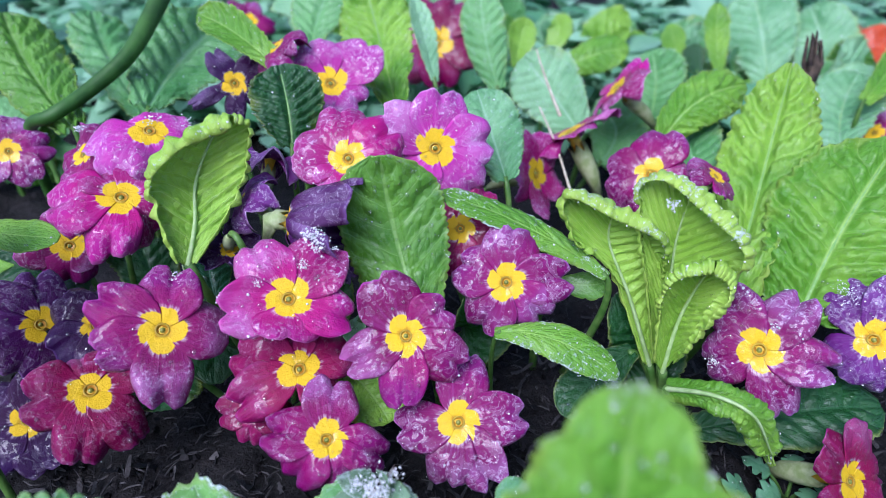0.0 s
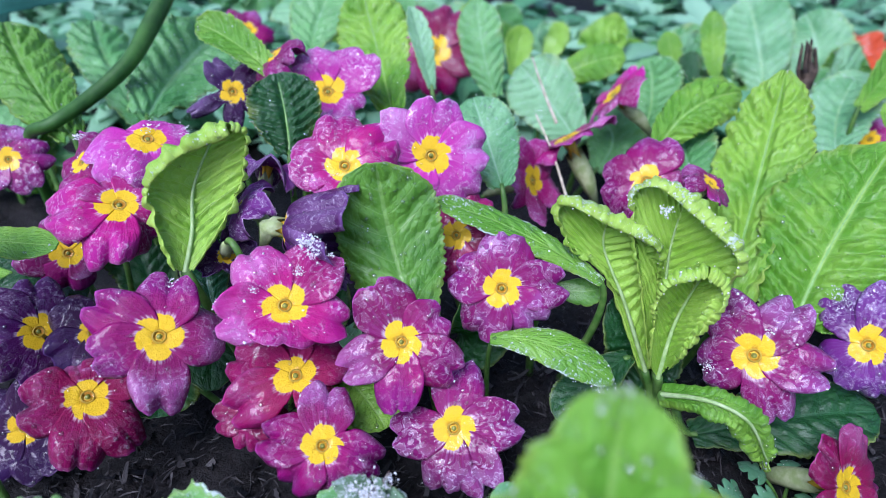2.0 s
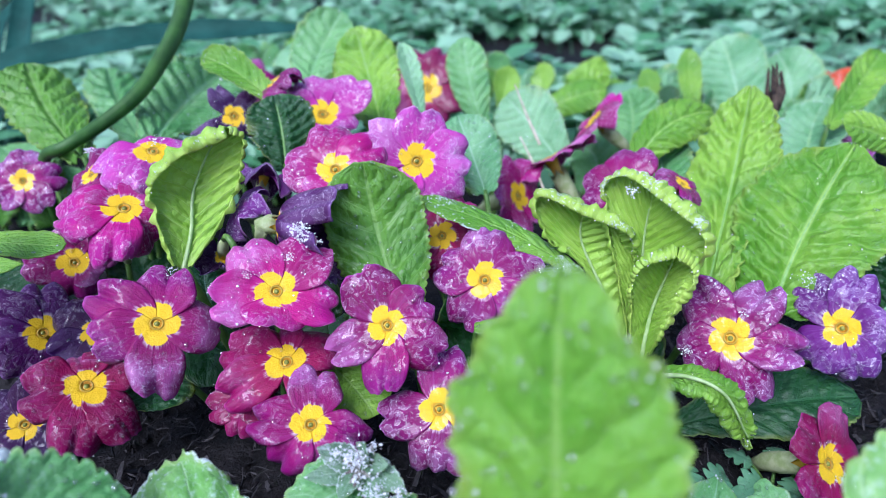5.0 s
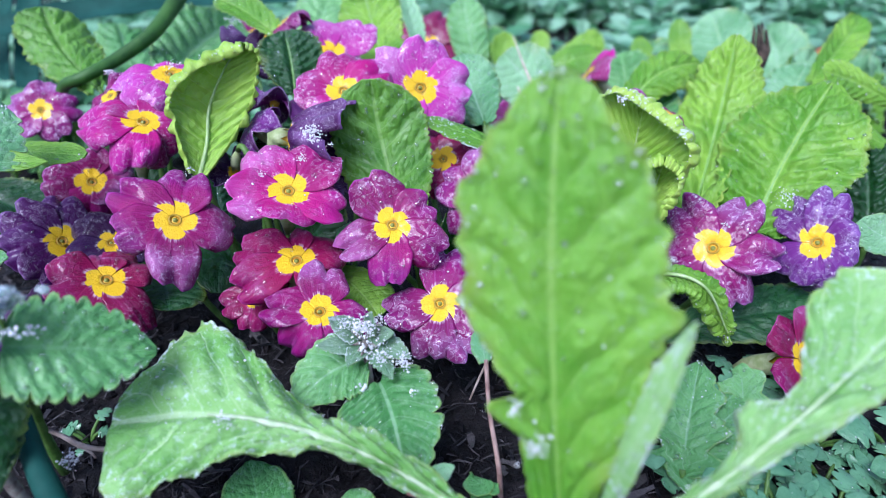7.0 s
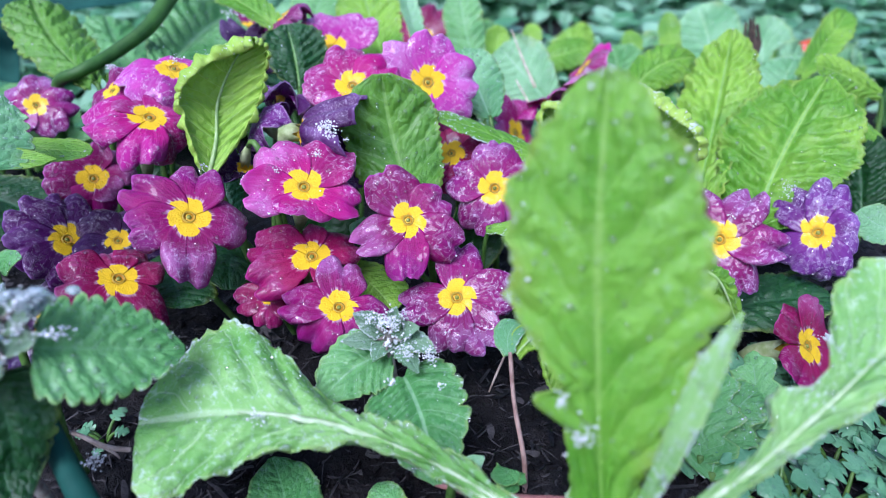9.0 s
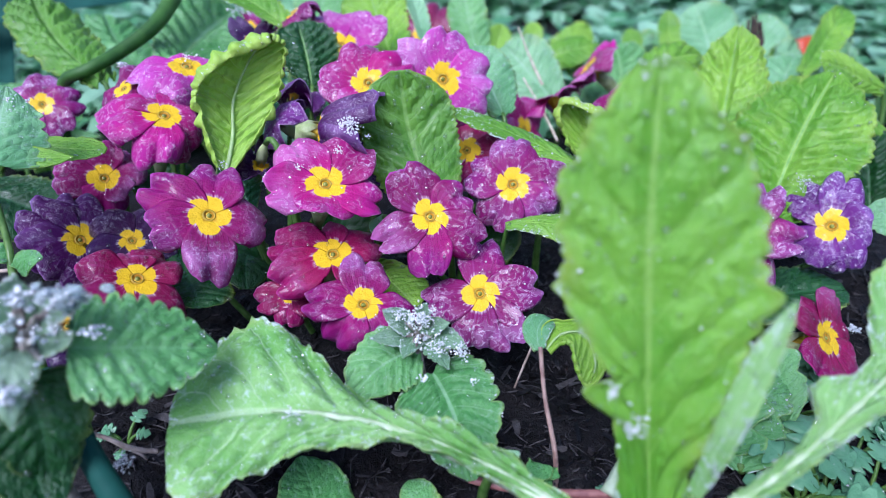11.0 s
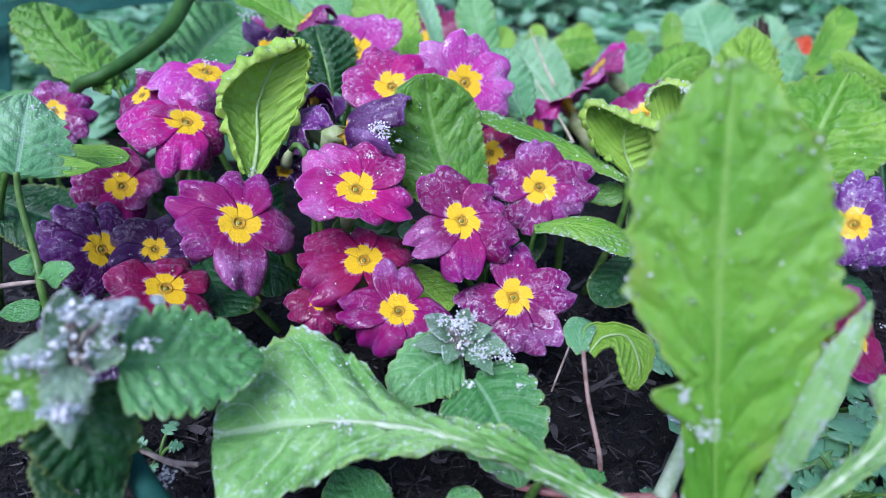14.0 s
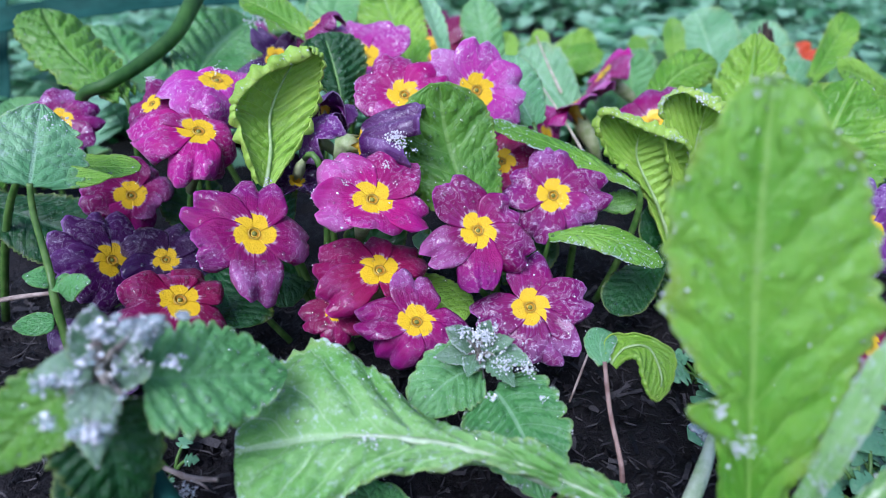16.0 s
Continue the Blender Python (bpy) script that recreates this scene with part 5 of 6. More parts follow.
leaf("primrose_leaf", (0.0814, 0.2824, 0.0180), (0.0917, 0.2976, 0.0299), (0.0809, 0.3095, 0.0374), 0.0180, (-0.2700, -0.7039, 0.6570), "cool", "blue-green primrose leaf behind the flowers", root=(0.0689, 0.2827, -0.0040), shape='blunt', seed=6.7, group='primrose leaves')
leaf("primrose_leaf", (0.1028, 0.2151, 0.0450), (0.1085, 0.2427, 0.0485), (0.1074, 0.2610, 0.0562), 0.0149, (-0.3700, -0.6616, 0.6522), "cool", "blue-green primrose leaf behind the flowers", root=(0.1090, 0.2311, -0.0040), shape='blunt', seed=13.2, group='primrose leaves')

# more primrose leaves filling the bed behind the flowers
for i in range(74):
    x, y = -0.26 + 0.66 * ((i * 0.618) % 1.0), 0.275 + 0.30 * ((i * 0.381 + 0.13) % 1.0)
    lean = rng.uniform(-0.5, 0.5)
    L = rng.uniform(0.035, 0.055)
    base = vec(x, y, 0.004)
    tip = base + vec(lean * L, rng.uniform(-0.3, 0.4) * L, L * rng.uniform(0.55, 0.85))
    mid = 0.5 * (base + tip) + vec(0, 0.10 * L, 0.12 * L)
    tint = ("frosty", "cool", "green", "frosty", "young", "cool")[i % 6]
    words = {"frosty": "frosty pale green primrose leaf in the bed behind", "cool": "blue-green wrinkled primrose leaf in the bed behind",
             "green": "plain green primrose leaf in the bed behind", "young": "light green primrose leaf in the bed behind"}[tint]
    leaf("primrose_leaf", base, mid, tip, L * rng.uniform(0.34, 0.44), unit(vec(-lean, -0.8, 0.6)), tint, words, root=(x, y, -0.004),
         shape="blunt", veins=8, rugose=1.6, wavy=0.12, cup=rng.uniform(-0.3, 0.3), drops=8, snow=0.3, seed=2.3 * i, group="primrose leaves")


# ---------------------------------------------------------------- weeds in front
leaf("weed_leaf", (0.0277, 0.0255, 0.0332), (0.0238, 0.0385, 0.0807), (0.0245, 0.0504, 0.1160), 0.0195, (-0.2553, -0.7416, 0.6204), "weed", "large toothed bright green weed leaf standing upright", root=(0.0200, 0.0120, -0.0040), left=[(0, 0.33), (0.12, 0.30), (0.21, 0.32), (0.25, 0.55), (0.285, 0.61), (0.30, 0.30), (0.345, 0.48), (0.42, 0.71), (0.47, 0.78), (0.49, 0.87), (0.52, 0.79), (0.57, 0.80), (0.61, 0.88), (0.65, 0.80), (0.705, 0.88), (0.735, 0.80), (0.755, 0.66), (0.80, 0.63), (0.845, 0.60), (0.87, 0.46), (0.93, 0.36), (0.97, 0.25), (0.99, 0.13), (1, 0.03)], right=[(0, 0.33), (0.1, 0.40), (0.2, 0.60), (0.3, 0.80), (0.39, 0.98), (0.43, 1.03), (0.46, 1.17), (0.49, 1.01), (0.55, 1.0), (0.58, 1.05), (0.60, 0.98), (0.63, 1.07), (0.66, 0.94), (0.70, 0.90), (0.77, 0.79), (0.82, 0.74), (0.84, 0.57), (0.885, 0.44), (0.93, 0.38), (0.965, 0.29), (0.99, 0.14), (1, 0.03)], cup=0.06, veins=7, rugose=0.55, drops=80, snow=0.3, rim=0.5, n=120, m=45, size=1.2, wavy=0.05, category='weed leaf', group='weed leaves', seed=20.5)
leaf("weed_leaf", (0.0339, 0.0241, 0.0391), (0.0384, 0.0252, 0.0613), (0.0455, 0.0296, 0.0812), 0.0029, (-0.6386, -0.4190, 0.6455), "downy", "whitish fuzzy edge of a folded weed leaf", root=(0.0260, 0.0140, -0.0040), left=[(0, 0.5), (0.3, 0.8), (0.6, 1.0), (0.8, 0.8), (0.93, 0.4), (1, 0.05)], right=[(0, 0.5), (0.3, 0.9), (0.6, 1.0), (0.8, 0.7), (0.93, 0.4), (1, 0.05)], cup=0.3, veins=8, drops=30, snow=1.6, grains=0.2, teeth=0.18, ntooth=14, rim=0.0, category='weed leaf', group='weed leaves', seed=46.8)
leaf("weed_leaf", (0.0128, 0.0321, 0.0275), (-0.0324, 0.0555, 0.0332), (-0.0777, 0.0629, 0.0271), 0.0300, (-0.0471, -0.3300, 0.9428), "downy", "arching downy weed leaf with a thick white rib", root=(0.0250, 0.0300, -0.0040), rib=RIB_WHITE, stalk=RIB_WHITE, left=[(0, 0.08), (0.2, 0.1), (0.4, 0.15), (0.6, 0.28), (0.8, 0.62), (0.9, 0.78), (0.97, 0.6), (1, 0.3)], right=[(0, 0.08), (0.2, 0.12), (0.4, 0.2), (0.58, 0.42), (0.72, 0.78), (0.82, 0.92), (0.90, 0.80), (0.96, 0.60), (1, 0.30)], cup=-0.15, roll=-0.35, veins=8, drops=150, snow=0.6, grains=0.10, rugose=1.5, rim=0.1, n=96, m=45, rib_size=0.0025, stalk_size=0.0026, teeth=0.1, ntooth=26, category='weed leaf', group='weed leaves', wavy=0.18, seed=13.8)
leaf("weed_leaf", (0.0400, 0.0207, 0.0417), (0.0671, 0.0320, 0.0530), (0.1047, 0.0526, 0.0749), 0.0162, (-0.4303, -0.4068, 0.8058), "downy", "downy weed leaf with a stout pale rib", root=(0.0450, 0.0200, -0.0040), rib=RIB_WHITE, stalk=RIB_WHITE, left=[(0, 0.1), (0.3, 0.12), (0.42, 0.2), (0.47, 0.52), (0.52, 0.52), (0.56, 0.26), (0.63, 0.26), (0.7, 0.55), (0.8, 0.9), (0.9, 0.9), (1, 0.2)], right=[(0, 0.1), (0.3, 0.14), (0.5, 0.22), (0.7, 0.45), (0.85, 0.5), (1, 0.1)], cup=0.15, veins=8, drops=50, snow=0.8, grains=0.1, rim=0.4, n=80, m=35, rib_size=0.0017, stalk_size=0.0022, category='weed leaf', group='weed leaves', seed=7.3)

# the dead-nettle with snow on its top
nettle = thing("dead_nettle", (-0.0980, 0.0550, -0.0040), "dead-nettle with toothed leaves and melting snow on its purplish top", "weed")
stem("stem", [(-0.0980, 0.0550, -0.0050), (-0.1022, 0.0524, 0.0380), (-0.0972, 0.0528, 0.0560), (-0.0944, 0.0527, 0.0644)], [0.0016, 0.0016, 0.0014, 0.001], BRACT, "square purplish stem", "stem", parent=nettle)
leaf("leaf", (-0.0890, 0.0551, 0.0576), (-0.0770, 0.0611, 0.0520), (-0.0638, 0.0677, 0.0459), 0.0130, (0.2472, -0.5244, 0.8148), "nettle", "toothed green leaf", parent=nettle, shape='heart', veins=7, rugose=1.15, drops=90, snow=0.2, rim=0.5, teeth=0.30, ntooth=9, seed=35.1)
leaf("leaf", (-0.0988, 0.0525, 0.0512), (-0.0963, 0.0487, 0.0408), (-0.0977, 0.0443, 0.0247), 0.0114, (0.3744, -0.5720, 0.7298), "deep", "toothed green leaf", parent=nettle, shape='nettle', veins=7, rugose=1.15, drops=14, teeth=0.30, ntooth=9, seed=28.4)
leaf("leaf", (-0.1005, 0.0499, 0.0604), (-0.1093, 0.0472, 0.0539), (-0.1172, 0.0433, 0.0456), 0.0085, (0.4661, -0.5308, 0.7079), "green", "toothed green leaf", parent=nettle, shape='nettle', veins=7, rugose=1.15, drops=14, snow=0.3, teeth=0.30, ntooth=9, seed=30.6)
leaf("leaf", (-0.0949, 0.0535, 0.0637), (-0.0953, 0.0546, 0.0696), (-0.0941, 0.0555, 0.0754), 0.0051, (0.3819, -0.4652, 0.7985), "hoary", "small top leaf under snow", parent=nettle, shape='nettle', veins=4, drops=10, snow=1.0, rim=0.0, size=1.3, teeth=0.30, ntooth=9, seed=2.1)
leaf("leaf", (-0.0943, 0.0542, 0.0631), (-0.0886, 0.0558, 0.0669), (-0.0827, 0.0581, 0.0681), 0.0037, (0.3888, -0.4056, 0.8273), "hoary", "small top leaf under snow", parent=nettle, shape='nettle', veins=4, drops=10, snow=1.3, rim=0.0, size=1.2, teeth=0.30, ntooth=9, seed=20.9)
leaf("leaf", (-0.0961, 0.0521, 0.0630), (-0.1003, 0.0502, 0.0650), (-0.1060, 0.0493, 0.0642), 0.0044, (0.3443, -0.4356, 0.8317), "hoary", "small top leaf under snow", parent=nettle, shape='nettle', veins=4, drops=10, snow=0.7, rim=0.0, size=1.4, teeth=0.30, ntooth=9, seed=0.2)
leaf("leaf", (-0.0952, 0.0499, 0.0613), (-0.0941, 0.0431, 0.0579), (-0.0933, 0.0383, 0.0516), 0.0047, (0.3822, -0.4666, 0.7976), "hoary", "small top leaf with a big wet snow clump", parent=nettle, shape='nettle', veins=4, drops=20, snow=0.5, rim=0.0, size=1.5, teeth=0.30, ntooth=9, seed=12.3)
leaf("leaf", (-0.0968, 0.0561, 0.0618), (-0.0900, 0.0527, 0.0612), (-0.0856, 0.0533, 0.0631), 0.0044, (0.3994, -0.4282, 0.8106), "hoary", "small top leaf", parent=nettle, shape='nettle', veins=4, drops=10, snow=0.6, size=1.3, teeth=0.30, ntooth=9, seed=35.3)
leaf("leaf", (-0.0971, 0.0588, 0.0624), (-0.1004, 0.0602, 0.0643), (-0.1025, 0.0616, 0.0663), 0.0040, (0.3997, -0.5140, 0.7589), "nettle", "small top leaf", parent=nettle, shape='nettle', veins=4, drops=10, snow=0.9, size=1.3, teeth=0.30, ntooth=9, seed=3.1)
nettle_top(nettle, (-0.0954, 0.0535, 0.0617), 0.0065, 26)

# the smaller dead-nettle before the flowers
nettle = thing("dead_nettle", (-0.0120, 0.0830, -0.0040), "small dead-nettle with a snowy star-shaped top", "weed")
stem("stem", [(-0.0120, 0.0830, -0.0050), (-0.0135, 0.0784, 0.0117), (-0.0157, 0.0834, 0.0281), (-0.0164, 0.0858, 0.0361)], [0.0012, 0.0012, 0.001, 0.0008], BRACT, "purplish stem", "stem", parent=nettle)
leaf("leaf", (-0.0156, 0.0842, 0.0295), (-0.0261, 0.0807, 0.0274), (-0.0343, 0.0730, 0.0225), 0.0103, (-0.0564, -0.4755, 0.8779), "cool", "toothed green leaf", parent=nettle, shape='heart', veins=6, rugose=1.9, drops=30, snow=0.4, teeth=0.28, ntooth=8, seed=14.7)
leaf("leaf", (-0.0124, 0.0792, 0.0255), (-0.0073, 0.0661, 0.0217), (-0.0038, 0.0534, 0.0123), 0.0139, (-0.1664, -0.4716, 0.8660), "cool", "toothed green leaf with droplets", parent=nettle, shape='heart', veins=7, rugose=1.9, drops=60, snow=0.35, rim=0.3, teeth=0.28, ntooth=8, seed=49.4)
leaf("leaf", (-0.0170, 0.0866, 0.0355), (-0.0215, 0.0850, 0.0398), (-0.0252, 0.0841, 0.0436), 0.0039, (-0.2799, -0.4627, 0.8412), "hoary", "small frosty top leaf", parent=nettle, shape='nettle', veins=4, drops=6, snow=0.9, rim=0.2, teeth=0.3, ntooth=7, seed=48.6)
leaf("leaf", (-0.0154, 0.0868, 0.0361), (-0.0146, 0.0849, 0.0410), (-0.0137, 0.0838, 0.0454), 0.0034, (-0.0468, -0.4802, 0.8759), "hoary", "small frosty top leaf", parent=nettle, shape='nettle', veins=4, drops=6, snow=0.9, rim=0.2, teeth=0.3, ntooth=7, seed=24.1)
leaf("leaf", (-0.0140, 0.0859, 0.0348), (-0.0083, 0.0811, 0.0355), (-0.0035, 0.0770, 0.0355), 0.0039, (0.1743, -0.6704, 0.7212), "hoary", "small frosty top leaf", parent=nettle, shape='nettle', veins=4, drops=6, snow=0.9, rim=0.2, teeth=0.3, ntooth=7, seed=36.8)
leaf("leaf", (-0.0141, 0.0852, 0.0335), (-0.0109, 0.0796, 0.0324), (-0.0081, 0.0746, 0.0304), 0.0037, (0.0573, -0.7492, 0.6598), "hoary", "small frosty top leaf", parent=nettle, shape='nettle', veins=4, drops=6, snow=0.9, rim=0.2, teeth=0.3, ntooth=7, seed=31.6)
leaf("leaf", (-0.0171, 0.0855, 0.0335), (-0.0234, 0.0827, 0.0355), (-0.0287, 0.0806, 0.0368), 0.0034, (-0.3740, -0.5350, 0.7575), "hoary", "small frosty top leaf", parent=nettle, shape='nettle', veins=4, drops=6, snow=0.9, rim=0.2, teeth=0.3, ntooth=7, seed=23.3)
leaf("leaf", (-0.0155, 0.0865, 0.0355), (-0.0113, 0.0831, 0.0385), (-0.0077, 0.0807, 0.0410), 0.0031, (0.1038, -0.5687, 0.8160), "hoary", "small frosty top leaf", parent=nettle, shape='nettle', veins=4, drops=6, snow=0.9, rim=0.2, teeth=0.3, ntooth=7, seed=42.9)
leaf("leaf", (-0.0163, 0.0858, 0.0341), (-0.0184, 0.0812, 0.0338), (-0.0201, 0.0772, 0.0326), 0.0034, (-0.2012, -0.6911, 0.6942), "hoary", "small frosty top leaf", parent=nettle, shape='nettle', veins=4, drops=6, snow=0.9, rim=0.2, teeth=0.3, ntooth=7, seed=8.6)
nettle_top(nettle, (-0.0155, 0.0857, 0.0341), 0.0052, 18)

# the single toothed leaf on a tall stalk
sprig = thing("weed_sprig", (-0.1321, 0.1038, -0.0040), "slender weed with one pale toothed leaf and small leaf pairs", "weed")
stem("stem", [(-0.1321, 0.1038, -0.0050), (-0.1323, 0.1077, 0.0380), (-0.1342, 0.1142, 0.0510), (-0.1364, 0.1197, 0.0643), (-0.1360, 0.1221, 0.0726)], [0.0013, 0.0012, 0.001, 0.0009, 0.0008], STALK, "slender green stem", "stem", parent=sprig)
leaf("leaf", (-0.1361, 0.1217, 0.0719), (-0.1374, 0.1332, 0.0795), (-0.1385, 0.1451, 0.0881), 0.0138, (0.4738, -0.7208, 0.5059), "frosty", "pale green toothed leaf with frost", parent=sprig, shape='heart', rugose=0.8, veins=6, drops=40, snow=0.5, rim=0.4, teeth=0.26, ntooth=9, seed=41.4)
leaf("leaf", (-0.1336, 0.1126, 0.0483), (-0.1359, 0.1111, 0.0493), (-0.1403, 0.1117, 0.0496), 0.0034, (0.4555, -0.5603, 0.6918), "nettle", "small toothed leaf", parent=sprig, shape='heart', veins=4, drops=8, teeth=0.14, ntooth=9, seed=2.1)
leaf("leaf", (-0.1329, 0.1117, 0.0469), (-0.1292, 0.1105, 0.0474), (-0.1262, 0.1109, 0.0488), 0.0028, (0.4284, -0.5613, 0.7081), "nettle", "small toothed leaf", parent=sprig, shape='heart', veins=4, drops=6, teeth=0.14, ntooth=9, seed=43.3)
leaf("leaf", (-0.1334, 0.1063, 0.0372), (-0.1386, 0.1048, 0.0377), (-0.1426, 0.1032, 0.0382), 0.0034, (0.4552, -0.5169, 0.7250), "nettle", "small toothed leaf", parent=sprig, shape='heart', veins=4, drops=6, teeth=0.14, ntooth=9, seed=33.8)
leaf("leaf", (-0.1370, 0.1267, 0.0724), (-0.1279, 0.1295, 0.0708), (-0.1184, 0.1324, 0.0697), 0.0042, (0.3968, -0.4381, 0.8066), "young", "flat light green leaf", parent=sprig, shape='lance', veins=4, drops=6, teeth=0.05, ntooth=9, seed=22.3)
leaf("leaf", (-0.1271, 0.1034, 0.0478), (-0.1222, 0.1019, 0.0515), (-0.1173, 0.1004, 0.0532), 0.0035, (0.5307, -0.5268, 0.6639), "nettle", "small toothed leaf", parent=sprig, shape='heart', veins=4, drops=6, teeth=0.14, ntooth=9, seed=33.6)

# the folded seedling leaf on a reddish stalk
seedling = thing("seedling", (0.0205, 0.0608, -0.0030), "folded green leaf on a thin reddish stalk above soil", "seedling")
stem("stalk", [(0.0205, 0.0608, -0.0030), (0.0197, 0.0631, 0.0094), (0.0174, 0.0708, 0.0225), (0.0166, 0.0776, 0.0342)], [0.0008, 0.0007, 0.0006, 0.0006], STALK_PINK, "thin reddish stalk", "stalk", parent=seedling)
leaf("leaf", (0.0165, 0.0772, 0.0336), (0.0166, 0.0822, 0.0363), (0.0202, 0.0870, 0.0372), 0.0046, (-0.4042, -0.3856, 0.8294), "frosty", "frosted leaf half", parent=seedling, shape='blunt', veins=4, drops=8, snow=0.5, teeth=0.1, ntooth=6, seed=23.0)
hem_leaf([(0.0183, 0.0771, 0.0336), (0.0227, 0.0795, 0.0365), (0.0284, 0.0782, 0.0371), (0.0301, 0.0721, 0.0327), (0.0279, 0.0679, 0.0292)],
         [(0.0177, 0.0791, 0.0351), (0.0197, 0.0835, 0.0370), (0.0286, 0.0828, 0.0370), (0.0344, 0.0769, 0.0358), (0.0321, 0.0712, 0.0314), (0.0279, 0.0678, 0.0289)],
         [(0.0189, 0.0758, 0.0335), (0.0214, 0.0753, 0.0371), (0.0240, 0.0742, 0.0375), (0.0247, 0.0710, 0.0340), (0.0262, 0.0686, 0.0302), (0.0279, 0.0678, 0.0289)],
         (-0.3, -0.7, 0.6), "pale", "bright green folded leaf, veined", None, [(0, .0003), (1, .0003)], [(0, .0003), (1, .0003)], veins=9,
         crinkle=0.0004, rime=0.0, grains=0, drops=8, seed=39.0, stalk_size=0.0006, parent=seedling)
leaf("leaf", (0.0155, 0.0600, 0.0093), (0.0136, 0.0581, 0.0096), (0.0101, 0.0576, 0.0102), 0.0038, (-0.2473, -0.3462, 0.9050), "nettle", "small lobed leaf", parent=seedling, shape='heart', veins=4, drops=5, teeth=0.1, ntooth=6, seed=25.4)
leaf("leaf", (0.0177, 0.0594, 0.0086), (0.0176, 0.0573, 0.0090), (0.0193, 0.0559, 0.0090), 0.0020, (-0.2652, -0.3401, 0.9022), "nettle", "small lobed leaf", parent=seedling, shape='heart', veins=3, drops=3, teeth=0.1, ntooth=6, seed=43.6)
leaf("leaf", (0.0157, 0.0578, 0.0075), (0.0140, 0.0559, 0.0080), (0.0124, 0.0546, 0.0073), 0.0032, (-0.2485, -0.3356, 0.9087), "nettle", "small lobed leaf", parent=seedling, shape='heart', veins=4, drops=4, teeth=0.1, ntooth=6, seed=46.4)

# other low leaves in front
leaf("weed_leaf", (-0.0426, 0.0514, -0.0065), (-0.0451, 0.0615, 0.0007), (-0.0506, 0.0736, 0.0013), 0.0106, (0.1991, -0.4215, 0.8847), "nettle", "green heart-shaped weed leaf in the shade", root=(-0.0450, 0.0350, -0.0040), shape='heart', teeth=0.1, drops=10, category='weed leaf', group='weed leaves', seed=11.0)
leaf("weed_leaf", (-0.0128, 0.0472, -0.0019), (-0.0173, 0.0564, 0.0038), (-0.0192, 0.0621, 0.0034), 0.0053, (0.0674, -0.4198, 0.9051), "nettle", "small green weed leaf", root=(-0.0200, 0.0350, -0.0040), shape='heart', drops=4, category='weed leaf', group='weed leaves', seed=12.6)
leaf("weed_leaf", (0.0014, 0.0522, 0.0172), (0.0042, 0.0532, 0.0190), (0.0077, 0.0542, 0.0208), 0.0028, (0.0000, -0.4019, 0.9157), "frosty", "small frosty weed leaf", root=(-0.0000, 0.0600, -0.0040), shape='heart', teeth=0.2, ntooth=7, snow=0.8, drops=5, category='weed leaf', group='weed leaves', seed=45.2)
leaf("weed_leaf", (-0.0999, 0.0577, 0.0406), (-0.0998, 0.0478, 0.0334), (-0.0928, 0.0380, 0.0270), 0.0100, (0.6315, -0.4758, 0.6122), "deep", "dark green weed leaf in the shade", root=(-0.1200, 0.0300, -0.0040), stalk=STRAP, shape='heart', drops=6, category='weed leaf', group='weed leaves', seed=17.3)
leaf("weed_leaf", (-0.0993, 0.0696, 0.0312), (-0.0950, 0.0683, 0.0332), (-0.0915, 0.0649, 0.0335), 0.0031, (0.4472, -0.4307, 0.7839), "nettle", "small round weed leaf", root=(-0.1050, 0.0750, -0.0040), shape='heart', teeth=0.15, ntooth=7, drops=4, category='weed leaf', group='weed leaves', seed=2.8)
leaf("weed_leaf", (0.0697, 0.0647, 0.0037), (0.0737, 0.0761, 0.0136), (0.0810, 0.0917, 0.0212), 0.0113, (-0.4245, -0.4234, 0.8003), "cool", "blue-green lobed weed leaf", root=(0.0750, 0.0700, -0.0040), left=[(0, 0.2), (0.08, 0.75), (0.16, 0.95), (0.22, 0.55), (0.28, 0.6), (0.36, 1.05), (0.46, 0.98), (0.52, 0.6), (0.6, 0.75), (0.68, 0.9), (0.76, 0.55), (0.86, 0.6), (0.93, 0.4), (1, 0.05)], right=[(0, 0.2), (0.1, 0.85), (0.2, 0.9), (0.26, 0.5), (0.36, 0.8), (0.44, 1.0), (0.54, 0.85), (0.58, 0.55), (0.68, 0.8), (0.76, 0.75), (0.8, 0.5), (0.9, 0.45), (1, 0.05)], teeth=0.2, ntooth=6, snow=0.4, drops=50, category='weed leaf', group='weed leaves', seed=35.7)
leaf("weed_leaf", (0.0719, 0.0609, 0.0013), (0.0787, 0.0713, 0.0117), (0.0916, 0.0801, 0.0158), 0.0095, (-0.3073, -0.4316, 0.8481), "cool", "blue-green lobed weed leaf", root=(0.0800, 0.0700, -0.0040), left=[(0, 0.2), (0.08, 0.75), (0.16, 0.95), (0.22, 0.55), (0.28, 0.6), (0.36, 1.05), (0.46, 0.98), (0.52, 0.6), (0.6, 0.75), (0.68, 0.9), (0.76, 0.55), (0.86, 0.6), (0.93, 0.4), (1, 0.05)], right=[(0, 0.2), (0.1, 0.85), (0.2, 0.9), (0.26, 0.5), (0.36, 0.8), (0.44, 1.0), (0.54, 0.85), (0.58, 0.55), (0.68, 0.8), (0.76, 0.75), (0.8, 0.5), (0.9, 0.45), (1, 0.05)], teeth=0.2, ntooth=6, snow=0.4, drops=50, category='weed leaf', group='weed leaves', seed=20.7)
